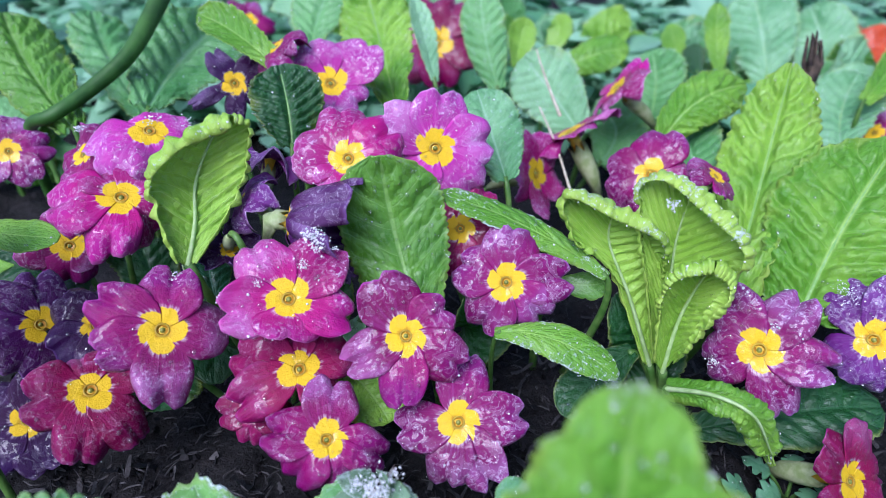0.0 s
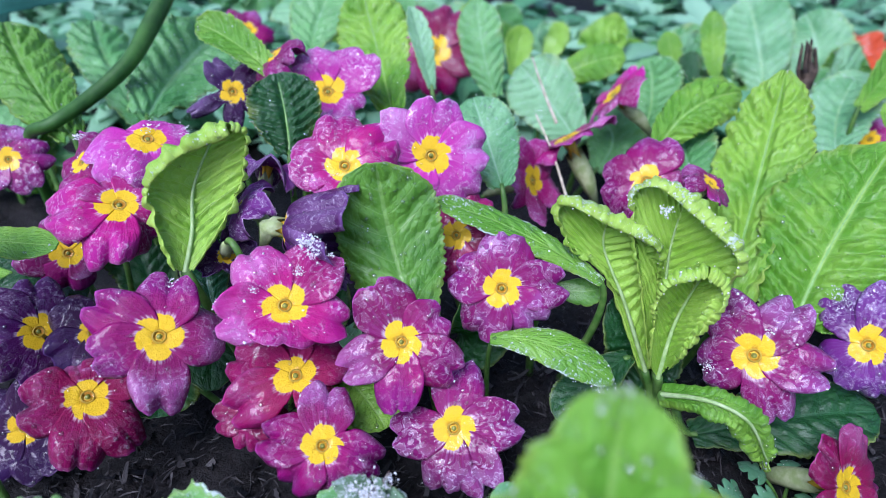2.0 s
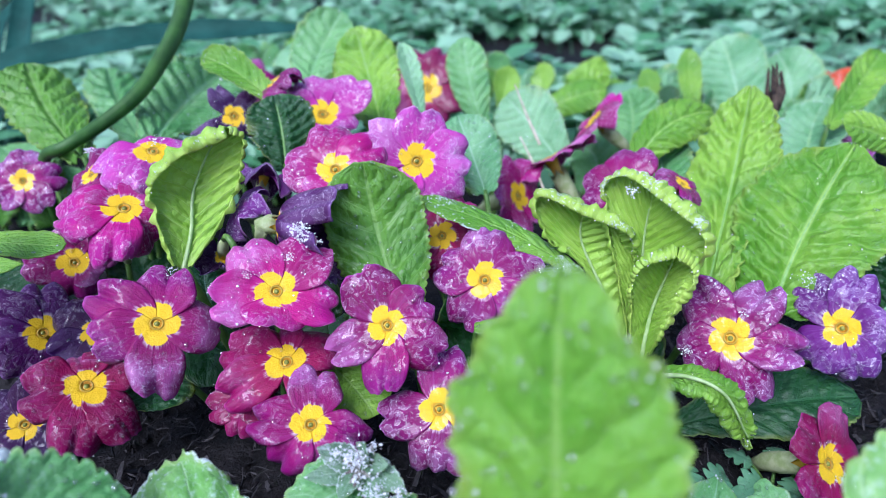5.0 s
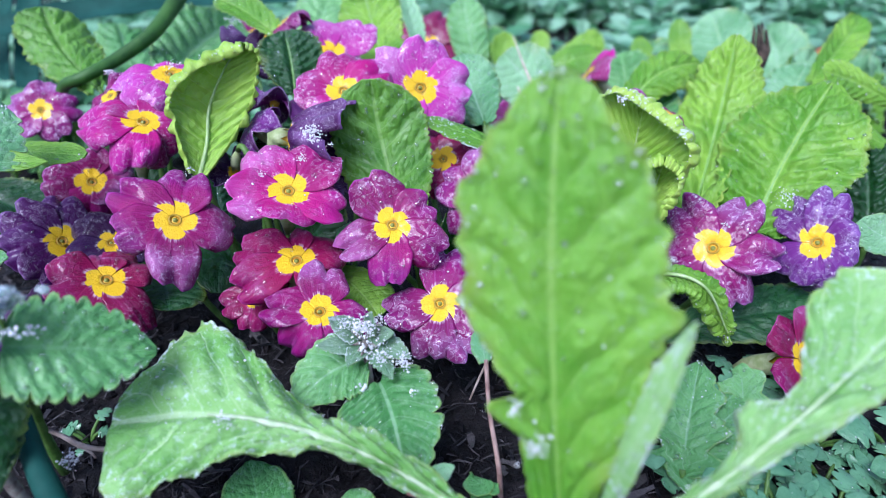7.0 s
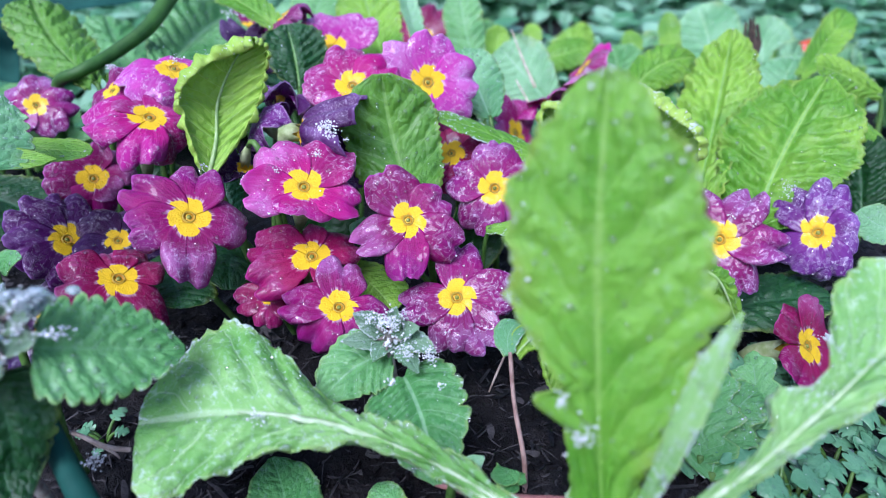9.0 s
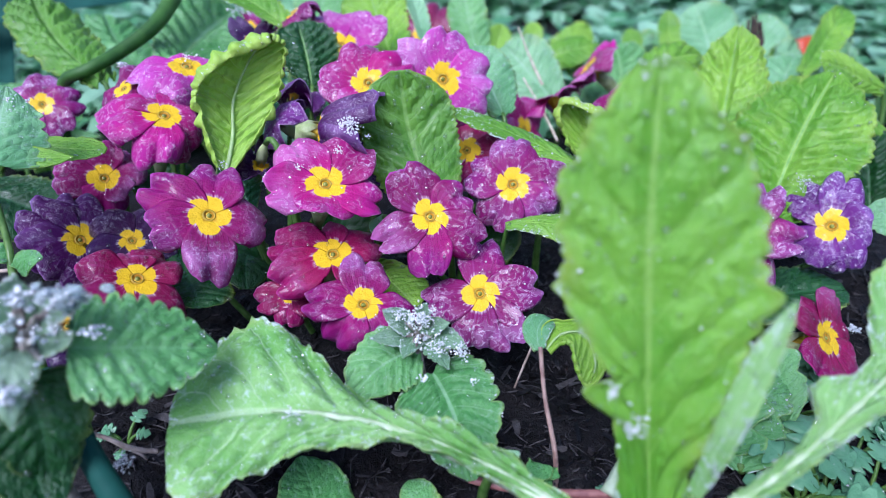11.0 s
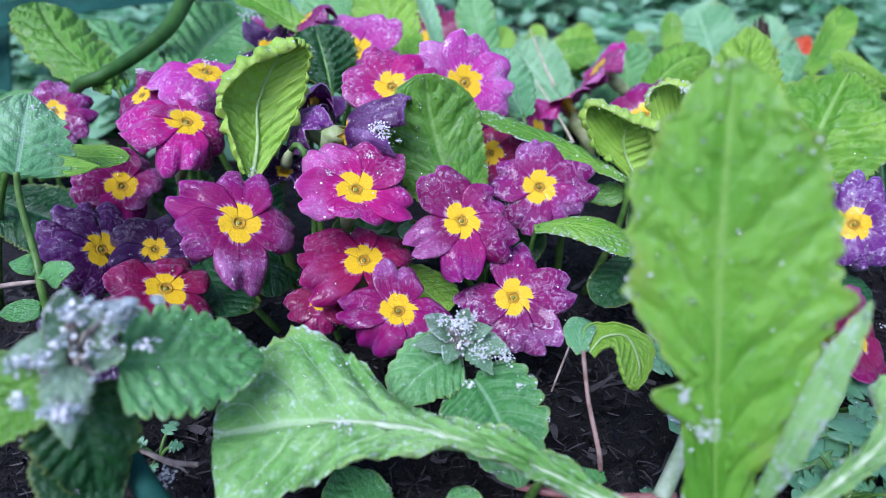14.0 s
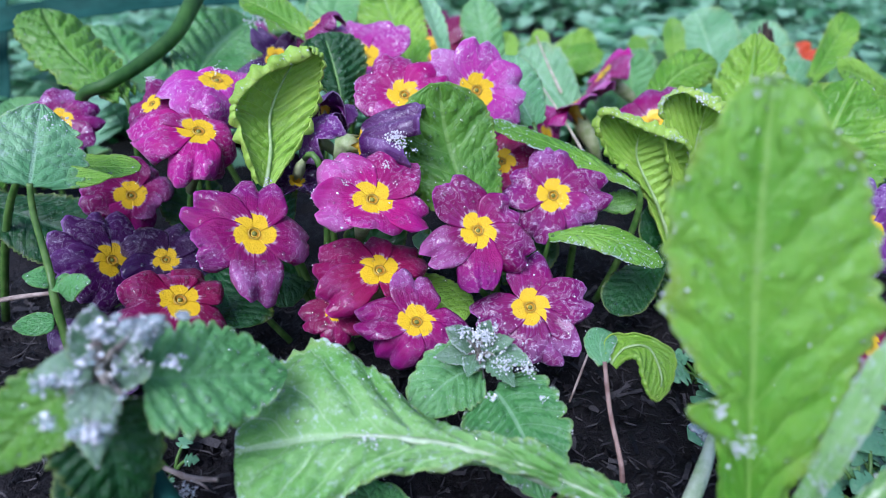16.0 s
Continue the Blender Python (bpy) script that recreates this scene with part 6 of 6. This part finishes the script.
leaf("weed_leaf", (0.0805, 0.0596, -0.0044), (0.0899, 0.0802, 0.0158), (0.0904, 0.0897, 0.0183), 0.0082, (-0.4180, -0.4415, 0.7940), "cool", "blue-green lobed weed leaf", root=(0.0900, 0.0750, -0.0040), left=[(0, 0.2), (0.08, 0.75), (0.16, 0.95), (0.22, 0.55), (0.28, 0.6), (0.36, 1.05), (0.46, 0.98), (0.52, 0.6), (0.6, 0.75), (0.68, 0.9), (0.76, 0.55), (0.86, 0.6), (0.93, 0.4), (1, 0.05)], right=[(0, 0.2), (0.1, 0.85), (0.2, 0.9), (0.26, 0.5), (0.36, 0.8), (0.44, 1.0), (0.54, 0.85), (0.58, 0.55), (0.68, 0.8), (0.76, 0.75), (0.8, 0.5), (0.9, 0.45), (1, 0.05)], teeth=0.2, ntooth=6, snow=0.1, drops=20, category='weed leaf', group='weed leaves', seed=36.8)
stem("strap_leaf", [(-0.1111, 0.0768, 0.0328), (-0.0992, 0.0624, 0.0287), (-0.0891, 0.0503, 0.0245), (-0.0783, 0.0389, 0.0194)], [0.002, 0.0026, 0.0028, 0.003], STRAP, "dark green strap-like bulb leaf", "leaf")
stem("twig", [(-0.1098, 0.0747, 0.0154), (-0.0993, 0.0717, 0.0142), (-0.0925, 0.0694, 0.0122), (-0.0851, 0.0681, 0.0121)], [0.0004, 0.0006, 0.0008, 0.0006], WOOD, "pale brown broken twig on the soil", "twig")
stem("twig", [(-0.0947, 0.0703, 0.0117), (-0.0901, 0.0680, 0.0119), (-0.0871, 0.0657, 0.0118)], [0.0005, 0.0004, 0.0002], WOOD, "small side piece of a broken twig", "twig")
stem("twig", [(-0.1629, 0.1271, 0.0316), (-0.1524, 0.1269, 0.0332), (-0.1419, 0.1264, 0.0343)], [0.0008, 0.0008, 0.0006], WOOD, "thin dark twig lying on the soil", "twig")
stem("straw", [(0.0131, 0.0891, 0.0092), (0.0166, 0.0927, 0.0162), (0.0209, 0.0981, 0.0223)], [0.0003, 0.0004, 0.0003], WOOD, "dry straw leaning over the soil", "straw")
stem("runner", [(-0.0041, 0.0570, 0.0085), (0.0056, 0.0538, 0.0084), (0.0172, 0.0495, 0.0108), (0.0316, 0.0443, 0.0159)], [0.001, 0.0011, 0.0011, 0.0011], RUNNER, "reddish creeping runner on the soil", "runner")
stem("white_stalk", [(0.0279, 0.0447, 0.0153), (0.0348, 0.0524, 0.0200), (0.0407, 0.0602, 0.0227)], [0.0022, 0.0019, 0.0012], RIB_WHITE, "pale whitish leaf stalk", "stalk")

# ---------------------------------------------------------------- tall bulb leaves behind, and dry bits
bulb = thing("bulb_plant", (-0.1760, 0.2360, -0.0040), "bulb plant with a thick dark green arching stem", "plant")
stem("stem", [(-0.1760, 0.2360, -0.0060), (-0.1740, 0.2320, 0.0250), (-0.1690, 0.2260, 0.0520), (-0.1600, 0.2190, 0.0700), (-0.1483, 0.2165, 0.0755), (-0.1384, 0.2300, 0.0803), (-0.1276, 0.2460, 0.0883), (-0.1227, 0.2654, 0.0982), (-0.1195, 0.2823, 0.1080), (-0.1194, 0.3015, 0.1197), (-0.1221, 0.3245, 0.1363)], [0.0026, 0.0024, 0.0023, 0.0024, 0.0026, 0.0029, 0.0033, 0.0037, 0.004, 0.0041, 0.0041], DARK_STEM, "", "", parent=bulb, sides=16, steps=70)
strap((-0.3406, 0.3928, 0.0575), (-0.2186, 0.4281, 0.0774), (-0.0933, 0.4629, 0.0759), 0.011, (0.0169, -0.6619, 0.7494), "long dark blue-green bulb leaf bent over sideways")
strap((-0.2875, 0.3736, 0.0000), (-0.3007, 0.4349, 0.0705), (-0.3020, 0.4873, 0.1231), 0.009, (0.2953, -0.7301, 0.6162), "upright dark green bulb leaf")
strap((-0.3029, 0.3737, 0.0000), (-0.3173, 0.4350, 0.0710), (-0.3114, 0.4746, 0.1007), 0.007, (-0.2689, -0.7272, 0.6315), "upright dark green bulb leaf")
stem("straw", [(0.0532, 0.2582, 0.0558), (0.0472, 0.2650, 0.0680), (0.0416, 0.2725, 0.0814)], [0.0008, 0.0006, 0.0003], STRAW, "dry pale straw standing among leaves", "straw")
stem("straw", [(0.0531, 0.2179, 0.0405), (0.0500, 0.2427, 0.0485), (0.0441, 0.2626, 0.0582)], [0.0006, 0.0005, 0.0004], STRAW, "dry brownish stalk among the flowers", "straw")
bud = thing("withered_flower", (0.1770, 0.2850, -0.0040), "dark withered flower head, shrivelled and ragged", "flower")
stem("stalk", [(0.1770, 0.2850, -0.0040), (0.1752, 0.2815, 0.0300), (0.1739, 0.2789, 0.0598)], [0.0011, 0.0009, 0.0009], STALK, "", "", parent=bud, sides=8)
stem("seed_head", [(0.1739, 0.2789, 0.0590), (0.1741, 0.2810, 0.0650), (0.1746, 0.2830, 0.0705), (0.1735, 0.2850, 0.0755)], [0.0008, 0.0030, 0.0033, 0.0012], DEAD, "", "", parent=bud)
for k in range(9):
    w = 2.4 * k
    out = vec(math.cos(w), 0.6 * math.sin(w), 0.25 * math.sin(w)) * (0.0018 + 0.0011 * (k % 3))
    a, b = vec(0.1740, 0.2805, 0.0635), vec(0.1726, 0.2865, 0.0790 + 0.0014 * (k % 4))
    v, f = tube([a + 0.6 * out, 0.5 * (a + b) + 1.3 * out, b + out, b + 1.1 * out + vec(-0.0004, 0.0006, 0.0016)], [0.0007, 0.0010, 0.0006, 0.0001], 5)
    part("shrivelled_petal", v, f, DEAD, bud)

# ---------------------------------------------------------------- heaps of wet snow
clump((-0.0355, 0.1347, 0.0779), 0.0034, 60, 0.9)
clump((-0.0386, 0.1315, 0.0703), 0.0022, 22, 0.7)
clump((-0.0509, 0.1287, 0.0666), 0.0019, 14, 0.6)
clump((-0.0300, 0.1343, 0.0740), 0.0015, 12, 0.6)
clump((-0.0985, 0.1895, 0.0845), 0.0045, 40, 0.8)
clump((-0.1205, 0.1861, 0.0847), 0.0017, 26, 0.8)
clump((-0.0820, 0.1811, 0.0896), 0.0025, 20, 0.7)
clump((-0.0743, 0.1311, 0.0666), 0.0025, 14, 0.6)
clump((0.0837, 0.1308, 0.0328), 0.0020, 22, 0.7)
clump((0.1254, 0.1434, 0.0496), 0.0053, 50, 0.6)
clump((0.1005, 0.1347, 0.0447), 0.0010, 5, 0.7)
clump((-0.0956, 0.2749, 0.0912), 0.0065, 50, 1.1)
clump((-0.0921, 0.0521, 0.0719), 0.0025, 60, 1.3)
clump((-0.0865, 0.0557, 0.0692), 0.0028, 80, 1.2)
clump((-0.1019, 0.0475, 0.0641), 0.0023, 50, 1.5)
clump((-0.0937, 0.0409, 0.0580), 0.0020, 40, 1.7)
bead((-0.1031, 0.0429, 0.0597), 0.0014)
bead((-0.0942, 0.0407, 0.0597), 0.0017)
bead((-0.0921, 0.0395, 0.0579), 0.0012)
bead((-0.1004, 0.0466, 0.0647), 0.0013)
bead((-0.0979, 0.0458, 0.0639), 0.0010)
bead((-0.0862, 0.0502, 0.0657), 0.0011)
bead((-0.1061, 0.0452, 0.0612), 0.0009)
bead((-0.0904, 0.0499, 0.0664), 0.0011)
bead((0.0157, 0.0478, 0.1028), 0.0011)
bead((0.0330, 0.0391, 0.1009), 0.0009)
bead((0.0109, 0.0463, 0.0919), 0.0008)
bead((0.0330, 0.0409, 0.1040), 0.0008)
clump((-0.0899, 0.0501, 0.0648), 0.0023, 40, 1.2)
clump((-0.0961, 0.0508, 0.0668), 0.0021, 36, 1.3)
clump((-0.0834, 0.0578, 0.0592), 0.0023, 14, 1)
clump((-0.0881, 0.0465, 0.0609), 0.0015, 12, 1.2)
clump((-0.0150, 0.0815, 0.0412), 0.0044, 60, 0.8)
clump((-0.0055, 0.0753, 0.0361), 0.0035, 46, 0.8)
clump((-0.0208, 0.0829, 0.0424), 0.0027, 26, 0.8)
clump((-0.0121, 0.0851, 0.0419), 0.0024, 30, 0.8)
clump((-0.0457, 0.0550, 0.0354), 0.0029, 20, 0.8)
clump((0.0217, 0.0275, 0.0561), 0.0034, 40, 0.7)
clump((0.0178, 0.0309, 0.0618), 0.0020, 14, 0.7)
clump((0.1036, 0.0776, 0.0362), 0.0018, 24, 1)
clump((0.0609, 0.1363, 0.0868), 0.0021, 20, 0.8)
clump((-0.0335, 0.1316, 0.0766), 0.0028, 26, 0.8)
clump((-0.0861, 0.0583, 0.0665), 0.0040, 90, 1.3)
clump((-0.1315, 0.1340, 0.0862), 0.0063, 24, 0.7)
clump((-0.0151, 0.0685, 0.0327), 0.0014, 10, 1)
clump((-0.0022, 0.0676, 0.0321), 0.0017, 8, 0.9)
clump((0.0459, 0.0676, 0.0144), 0.0043, 150, 1.2)
clump((-0.0973, 0.0455, 0.0664), 0.0030, 50, 1.7)
clump((-0.1011, 0.0456, 0.0659), 0.0016, 24, 1.6)
clump((-0.0928, 0.0511, 0.0729), 0.0027, 50, 1.5)
clump((-0.0858, 0.0519, 0.0715), 0.0036, 90, 1.3)
clump((-0.1002, 0.0403, 0.0608), 0.0022, 40, 1.6)
clump((-0.0913, 0.0373, 0.0612), 0.0027, 50, 1.8)
clump((-0.0808, 0.0491, 0.0654), 0.0019, 24, 1.3)
clump((-0.0908, 0.0619, 0.0154), 0.0028, 40, 0.9)
clump((-0.0164, 0.0816, 0.0426), 0.0038, 60, 0.8)
clump((-0.0111, 0.0759, 0.0375), 0.0044, 50, 0.8)
bead((0.0139, 0.0425, 0.1011), 0.0006)
bead((0.0141, 0.0392, 0.0874), 0.0004)
bead((0.0328, 0.0396, 0.0919), 0.0004)
bead((0.0234, 0.0423, 0.1018), 0.0005)
bead((0.0293, 0.0338, 0.0692), 0.0005)
bead((0.0320, 0.0421, 0.1023), 0.0008)
bead((0.0291, 0.0334, 0.0676), 0.0005)
bead((0.0178, 0.0432, 0.1049), 0.0008)
bead((0.0303, 0.0304, 0.0576), 0.0005)
bead((0.0244, 0.0438, 0.1090), 0.0008)
bead((0.0175, 0.0403, 0.0926), 0.0005)
bead((0.0141, 0.0392, 0.0877), 0.0007)
bead((0.0180, 0.0331, 0.0653), 0.0005)
bead((0.0328, 0.0370, 0.0819), 0.0007)
bead((0.0209, 0.0427, 0.1033), 0.0005)
bead((0.0157, 0.0398, 0.0902), 0.0005)
bead((0.0294, 0.0416, 0.0998), 0.0004)
bead((0.0234, 0.0444, 0.1111), 0.0004)
bead((0.0272, 0.0381, 0.0850), 0.0009)
bead((0.0343, 0.0403, 0.0953), 0.0005)
bead((0.0265, 0.0440, 0.1101), 0.0008)
bead((0.0189, 0.0366, 0.0783), 0.0005)
bead((0.0255, 0.0394, 0.0899), 0.0009)
bead((0.0334, 0.0372, 0.0827), 0.0004)
bead((0.0279, 0.0328, 0.0655), 0.0005)
bead((0.0263, 0.0341, 0.0701), 0.0005)

# ---------------------------------------------------------------- low lobed weeds on the soil


def small_weed(x, y, size, label, leaves=6):
    z = soil_at(x, y)
    owner = thing("small_weed", (x, y, z), label, "weed", "small lobed weeds")
    for i in range(leaves):
        a = 2.4 * i + rng.uniform(-0.4, 0.4)
        out = vec(math.cos(a), math.sin(a), 0)
        L = size * rng.uniform(0.7, 1.2)
        foot = vec(x, y, z) + out * 0.001
        base = foot + out * L * 0.5 + vec(0, 0, L * rng.uniform(0.35, 0.9))
        tip = base + out * L * 0.75 + vec(0, 0, L * rng.uniform(-0.25, 0.1))
        mid = 0.5 * (base + tip) + vec(0, 0, L * 0.10)
        lobes = [(0, .25), (.06, .7), (.18, .95), (.26, .38), (.36, .95), (.50, 1.05), (.60, .42), (.72, .78), (.82, .62), (.9, .4), (1, .05)]
        nrm = unit(vec(rng.uniform(-.3, .3), rng.uniform(-.5, .1), 1))
        v, f, uv, spine, nor = blade(base, mid, tip, L * 0.42, nrm, left=lobes, right=lobes, veins=4, cup=rng.uniform(-.4, .3), rugose=0.5,
                                     wavy=0.12, n=21, m=13, drops=8, snow=0.12, seed=float(i))
        one = part("leaf", v, f, FERN, owner, uv=uv, thick=0.0003)
        tv, tf = tube(bez(foot, 0.5 * (foot + base) + vec(0, 0, L * .08), base + unit(tip - base) * 0.001, np.linspace(0, 1, 8)), np.linspace(.0007, .0005, 8), 6)
        part("stalk", tv, tf, STALK, one)


for k in range(46):
    x, y = 0.062 + 0.12 * rng.random(), 0.036 + 0.075 * rng.random()
    if y < 0.048 and x < 0.08:
        continue
    small_weed(x, y, rng.uniform(0.008, 0.015), "low weed with lobed blue-green leaves and droplets", 6)
for x, y, size in ((-0.105, 0.088, 0.006), (0.03, 0.052, 0.007), (-0.07, 0.03, 0.007)):
    small_weed(x, y, size, "tiny green weed seedling on dark soil", 5)


# ---------------------------------------------------------------- undergrowth further back, one sheet of many leaves
def undergrowth():
    verts, faces, uvs = [], [], []
    base_n = 0
    n, m = 5, 5
    s, u = np.linspace(0, 1, n), np.linspace(-1, 1, m)
    U, S = np.meshgrid(u, s)
    quads = sheet(n, m)
    for c in range(3300):
        x, y = rng.uniform(-1.0, 1.1), rng.uniform(-0.2, 1.7)
        if c % 3 == 0:
            x, y = rng.uniform(-0.5, 0.65), rng.uniform(0.33, 0.95)
        if abs(x) < 0.45 and y < 0.33:
            continue
        if noise.noise(Vector((x * 5, y * 5, 3.0))) < -0.2:
            continue
        z0 = -0.004
        tall = rng.uniform(0.010, 0.032)
        for _ in range(rng.integers(4, 9)):
            a = rng.uniform(0, 6.28)
            out = vec(math.cos(a), math.sin(a), 0)
            L = rng.uniform(0.012, 0.036)
            w = L * rng.uniform(0.22, 0.48)
            up = tall * rng.uniform(0.3, 1.2)
            b = vec(x, y, z0 + up) + out * rng.uniform(0, 0.012)
            rise = rng.uniform(-0.2, 0.9)
            side = unit(np.cross(out, vec(0, 0, 1)))
            prof = np.sin(np.pi * np.clip(S * 0.95 + 0.03, 0, 1)) ** 0.7
            p = b + (S * L)[..., None] * out + (U * prof * w)[..., None] * side
            p[..., 2] += rise * L * S - 0.4 * L * S ** 2 + 0.18 * w * np.abs(U)
            verts.append(p.reshape(-1, 3))
            faces.append(quads + base_n)
            base_n += n * m
            # its stalk, a thin blade
            q = np.array([[x - .0005, y, z0], [x + .0005, y, z0], b + side * .0005, b - side * .0005])
            verts.append(q)
            faces.append(np.array([[0, 1, 2, 3]]) + base_n)
            base_n += 4
    ob = part("undergrowth", np.concatenate(verts), np.concatenate(faces), UNDER)
    tagged(ob, "blue-green undergrowth of small wet weeds", "undergrowth", kind="stuff")
    # blades of grass
    verts, faces, base_n = [], [], 0
    for c in range(420):
        y, x = rng.uniform(0.40, 1.6), rng.uniform(-0.9, 1.1)
        a, L = rng.uniform(0, 6.28), rng.uniform(0.03, 0.07)
        lean = vec(math.cos(a), math.sin(a), 0) * rng.uniform(0.1, 0.7)
        side = vec(-math.sin(a), math.cos(a), 0) * 0.0013
        k = np.linspace(0, 1, 6)[:, None]
        mid = vec(x, y, -0.004) + lean * L * k ** 2 + vec(0, 0, 1) * L * (k - 0.35 * k ** 2)
        w = 1 - 0.9 * k ** 1.5
        p = np.stack([mid - side * w, mid + side * w], 1).reshape(-1, 3)
        verts.append(p)
        faces.append(np.array([[2 * i, 2 * i + 1, 2 * i + 3, 2 * i + 2] for i in range(5)]) + base_n)
        base_n += 12
    ob = part("grass", np.concatenate(verts), np.concatenate(faces), UNDER)
    tagged(ob, "thin green blades of grass among weeds", "grass", kind="stuff")


undergrowth()


# ---------------------------------------------------------------- crumbs and fibres of the soil
def ball(level):
    bm = bmesh.new()
    bmesh.ops.create_icosphere(bm, subdivisions=level, radius=1.0)
    v = np.array([x.co for x in bm.verts])
    f = np.array([[y.index for y in x.verts] for x in bm.faces])
    bm.free()
    return v, f


def crumbs():
    v0, f0 = ball(1)
    verts, faces, base_n = [], [], 0
    for c in range(8000):
        x, y = rng.uniform(-0.22, 0.22), 0.02 + 0.18 * rng.random() ** 1.3
        r = 0.0002 + 0.0016 * rng.random() ** 4
        v = v0 * (1 + 0.45 * rng.normal(size=(len(v0), 1)).clip(-1, 1)) * r * rng.uniform(0.5, 1.3, 3)
        verts.append(v + vec(x, y, soil_at(x, y) + r * 0.35))
        faces.append(f0 + base_n)
        base_n += len(v0)
    ob = part("soil_crumbs", np.concatenate(verts), np.concatenate(faces), CRUMB, smooth=False)
    tagged(ob, "dark moist crumbs of soil", "soil", kind="stuff")
    verts, faces, base_n = [], [], 0
    for c in range(5200):
        x, y, a, L = rng.uniform(-0.2, 0.2), 0.02 + 0.18 * rng.random() ** 1.3, rng.uniform(0, 3.14), rng.uniform(0.0015, 0.007)
        d = vec(math.cos(a), math.sin(a), rng.uniform(-.15, .4))
        p = vec(x, y, soil_at(x, y) + 0.0014)
        w = rng.uniform(0.0001, 0.00045)
        bend = rng.normal(size=3) * L * 0.1
        v, f = tube([p - d * L / 2, p - d * L * 0.2 + bend, p + d * L * 0.25 + bend, p + d * L / 2], [w * .4, w, w * rng.uniform(.6, 1.1), w * .3], 4)
        v[:, 2] = p[2] + (v[:, 2] - p[2]) * 0.8
        verts.append(v)
        faces += [tuple(i + base_n for i in q) for q in f]
        base_n += len(v)
    for c in range(1000):                                      # flat shreds of rotted bark
        x, y, a, L = rng.uniform(-0.2, 0.2), 0.02 + 0.18 * rng.random() ** 1.3, rng.uniform(0, 3.14), rng.uniform(0.003, 0.010)
        d, side = vec(math.cos(a), math.sin(a), rng.uniform(-.25, .35)), vec(-math.sin(a), math.cos(a), rng.uniform(-.5, .5))
        p, w = vec(x, y, soil_at(x, y) + rng.uniform(0.0008, 0.003)), rng.uniform(0.0004, 0.0013)
        k = np.linspace(-0.5, 0.5, 5)[:, None]
        mid = p + d * L * k + vec(0, 0, 1) * L * 0.12 * rng.normal() * (1 - 4 * k ** 2)
        wide = side * (w * rng.uniform(0.35, 1.0, 5))[:, None]
        v = np.concatenate([mid - wide, mid + wide, mid - wide * 0.8 - vec(0, 0, 0.0004), mid + wide * 0.8 - vec(0, 0, 0.0004)])
        verts.append(v)
        for i in range(4):
            for q in ((0, 5, 6, 1), (10, 11, 16, 15), (0, 1, 11, 10), (5, 15, 16, 6)):
                faces.append(tuple(base_n + i + o for o in q))
        faces += [tuple(base_n + o for o in (0, 10, 15, 5)), tuple(base_n + o for o in (4, 9, 19, 14))]
        base_n += 20
    ob = part("soil_fibres", np.concatenate(verts), faces, CHIP, smooth=False)
    tagged(ob, "dark rotted fibres and bits of mulch", "mulch", kind="stuff")


crumbs()


# ---------------------------------------------------------------- melting snow and drops of water
def scatter(name, places, material, label, category, flat, level, rough):
    v0, f0 = ball(level)
    verts, faces, base_n = [], [], 0
    for p, n, r in places:
        n = unit(n)
        a = unit(np.cross(n, vec(0.3, 0.9, 0.1)))
        b = np.cross(n, a)
        v = v0 * (1 + rough * rng.normal(size=(len(v0), 1)).clip(-1.5, 1.5))
        k = rng.uniform(0.75, 1.25, 3) if rough else (1, 1, 1)
        q = p + r * (k[0] * v[:, :1] * a + k[1] * v[:, 1:2] * b + flat * v[:, 2:] * n) + n * r * flat * 0.45
        verts.append(q)
        faces.append(f0 + base_n)
        base_n += len(v0)
    ob = part(name, np.concatenate(verts), np.concatenate(faces), material, smooth=not rough)
    return tagged(ob, label, category, kind="stuff")


def lumps():
    v0, f0 = ball(3)
    verts, faces, base_n = [], [], 0
    for at, spread, count, size in CLUMPS:
        if size < 1.15:
            continue
        for _ in range(max(1, count // 9)):
            r = spread * rng.uniform(0.14, 0.42)
            c = at + rng.normal(size=3) * spread * vec(0.5, 0.5, 0.25)
            bumps = wave(v0 * 0.001 + c, 900 / (0.4 + size), 3.0) * 0.8 + wave(v0 * 0.0004 + c, 3000, 5.0) * 0.4
            v = v0 * (1 + bumps[:, None]) * r * vec(1.1, 1.1, 0.65)
            verts.append(v + c)
            faces.append(f0 + base_n)
            base_n += len(v0)
    ob = part("snow_lumps", np.concatenate(verts), np.concatenate(faces), ICE)
    tagged(ob, "glassy lumps of half melted snow", "snow", kind="stuff")


lumps()
for at, spread, count, size in CLUMPS:
    for _ in range(int(count * (2.2 if size < 1.15 else 0.3))):
        q = at + rng.normal(size=3) * spread * vec(0.42, 0.42, 0.30)
        FLAKES.append((q, unit(rng.normal(size=3) + vec(0, 0, 1)), (0.00014 + 0.00036 * rng.random() ** 2) * size))
scatter("water_drops", [d for d in DROPS if d[2] > 0.0004], WATER, "clear drops of meltwater on leaves and petals", "water", 0.6, 2, 0.0)
scatter("water_drops", [d for d in DROPS if d[2] <= 0.0004], WATER, "fine beads of meltwater on leaves and petals", "water", 0.6, 1, 0.0)
scatter("snow_grains", FLAKES, SNOW, "white grains of melting snow on leaves and petals", "snow", 0.8, 1, 0.22)
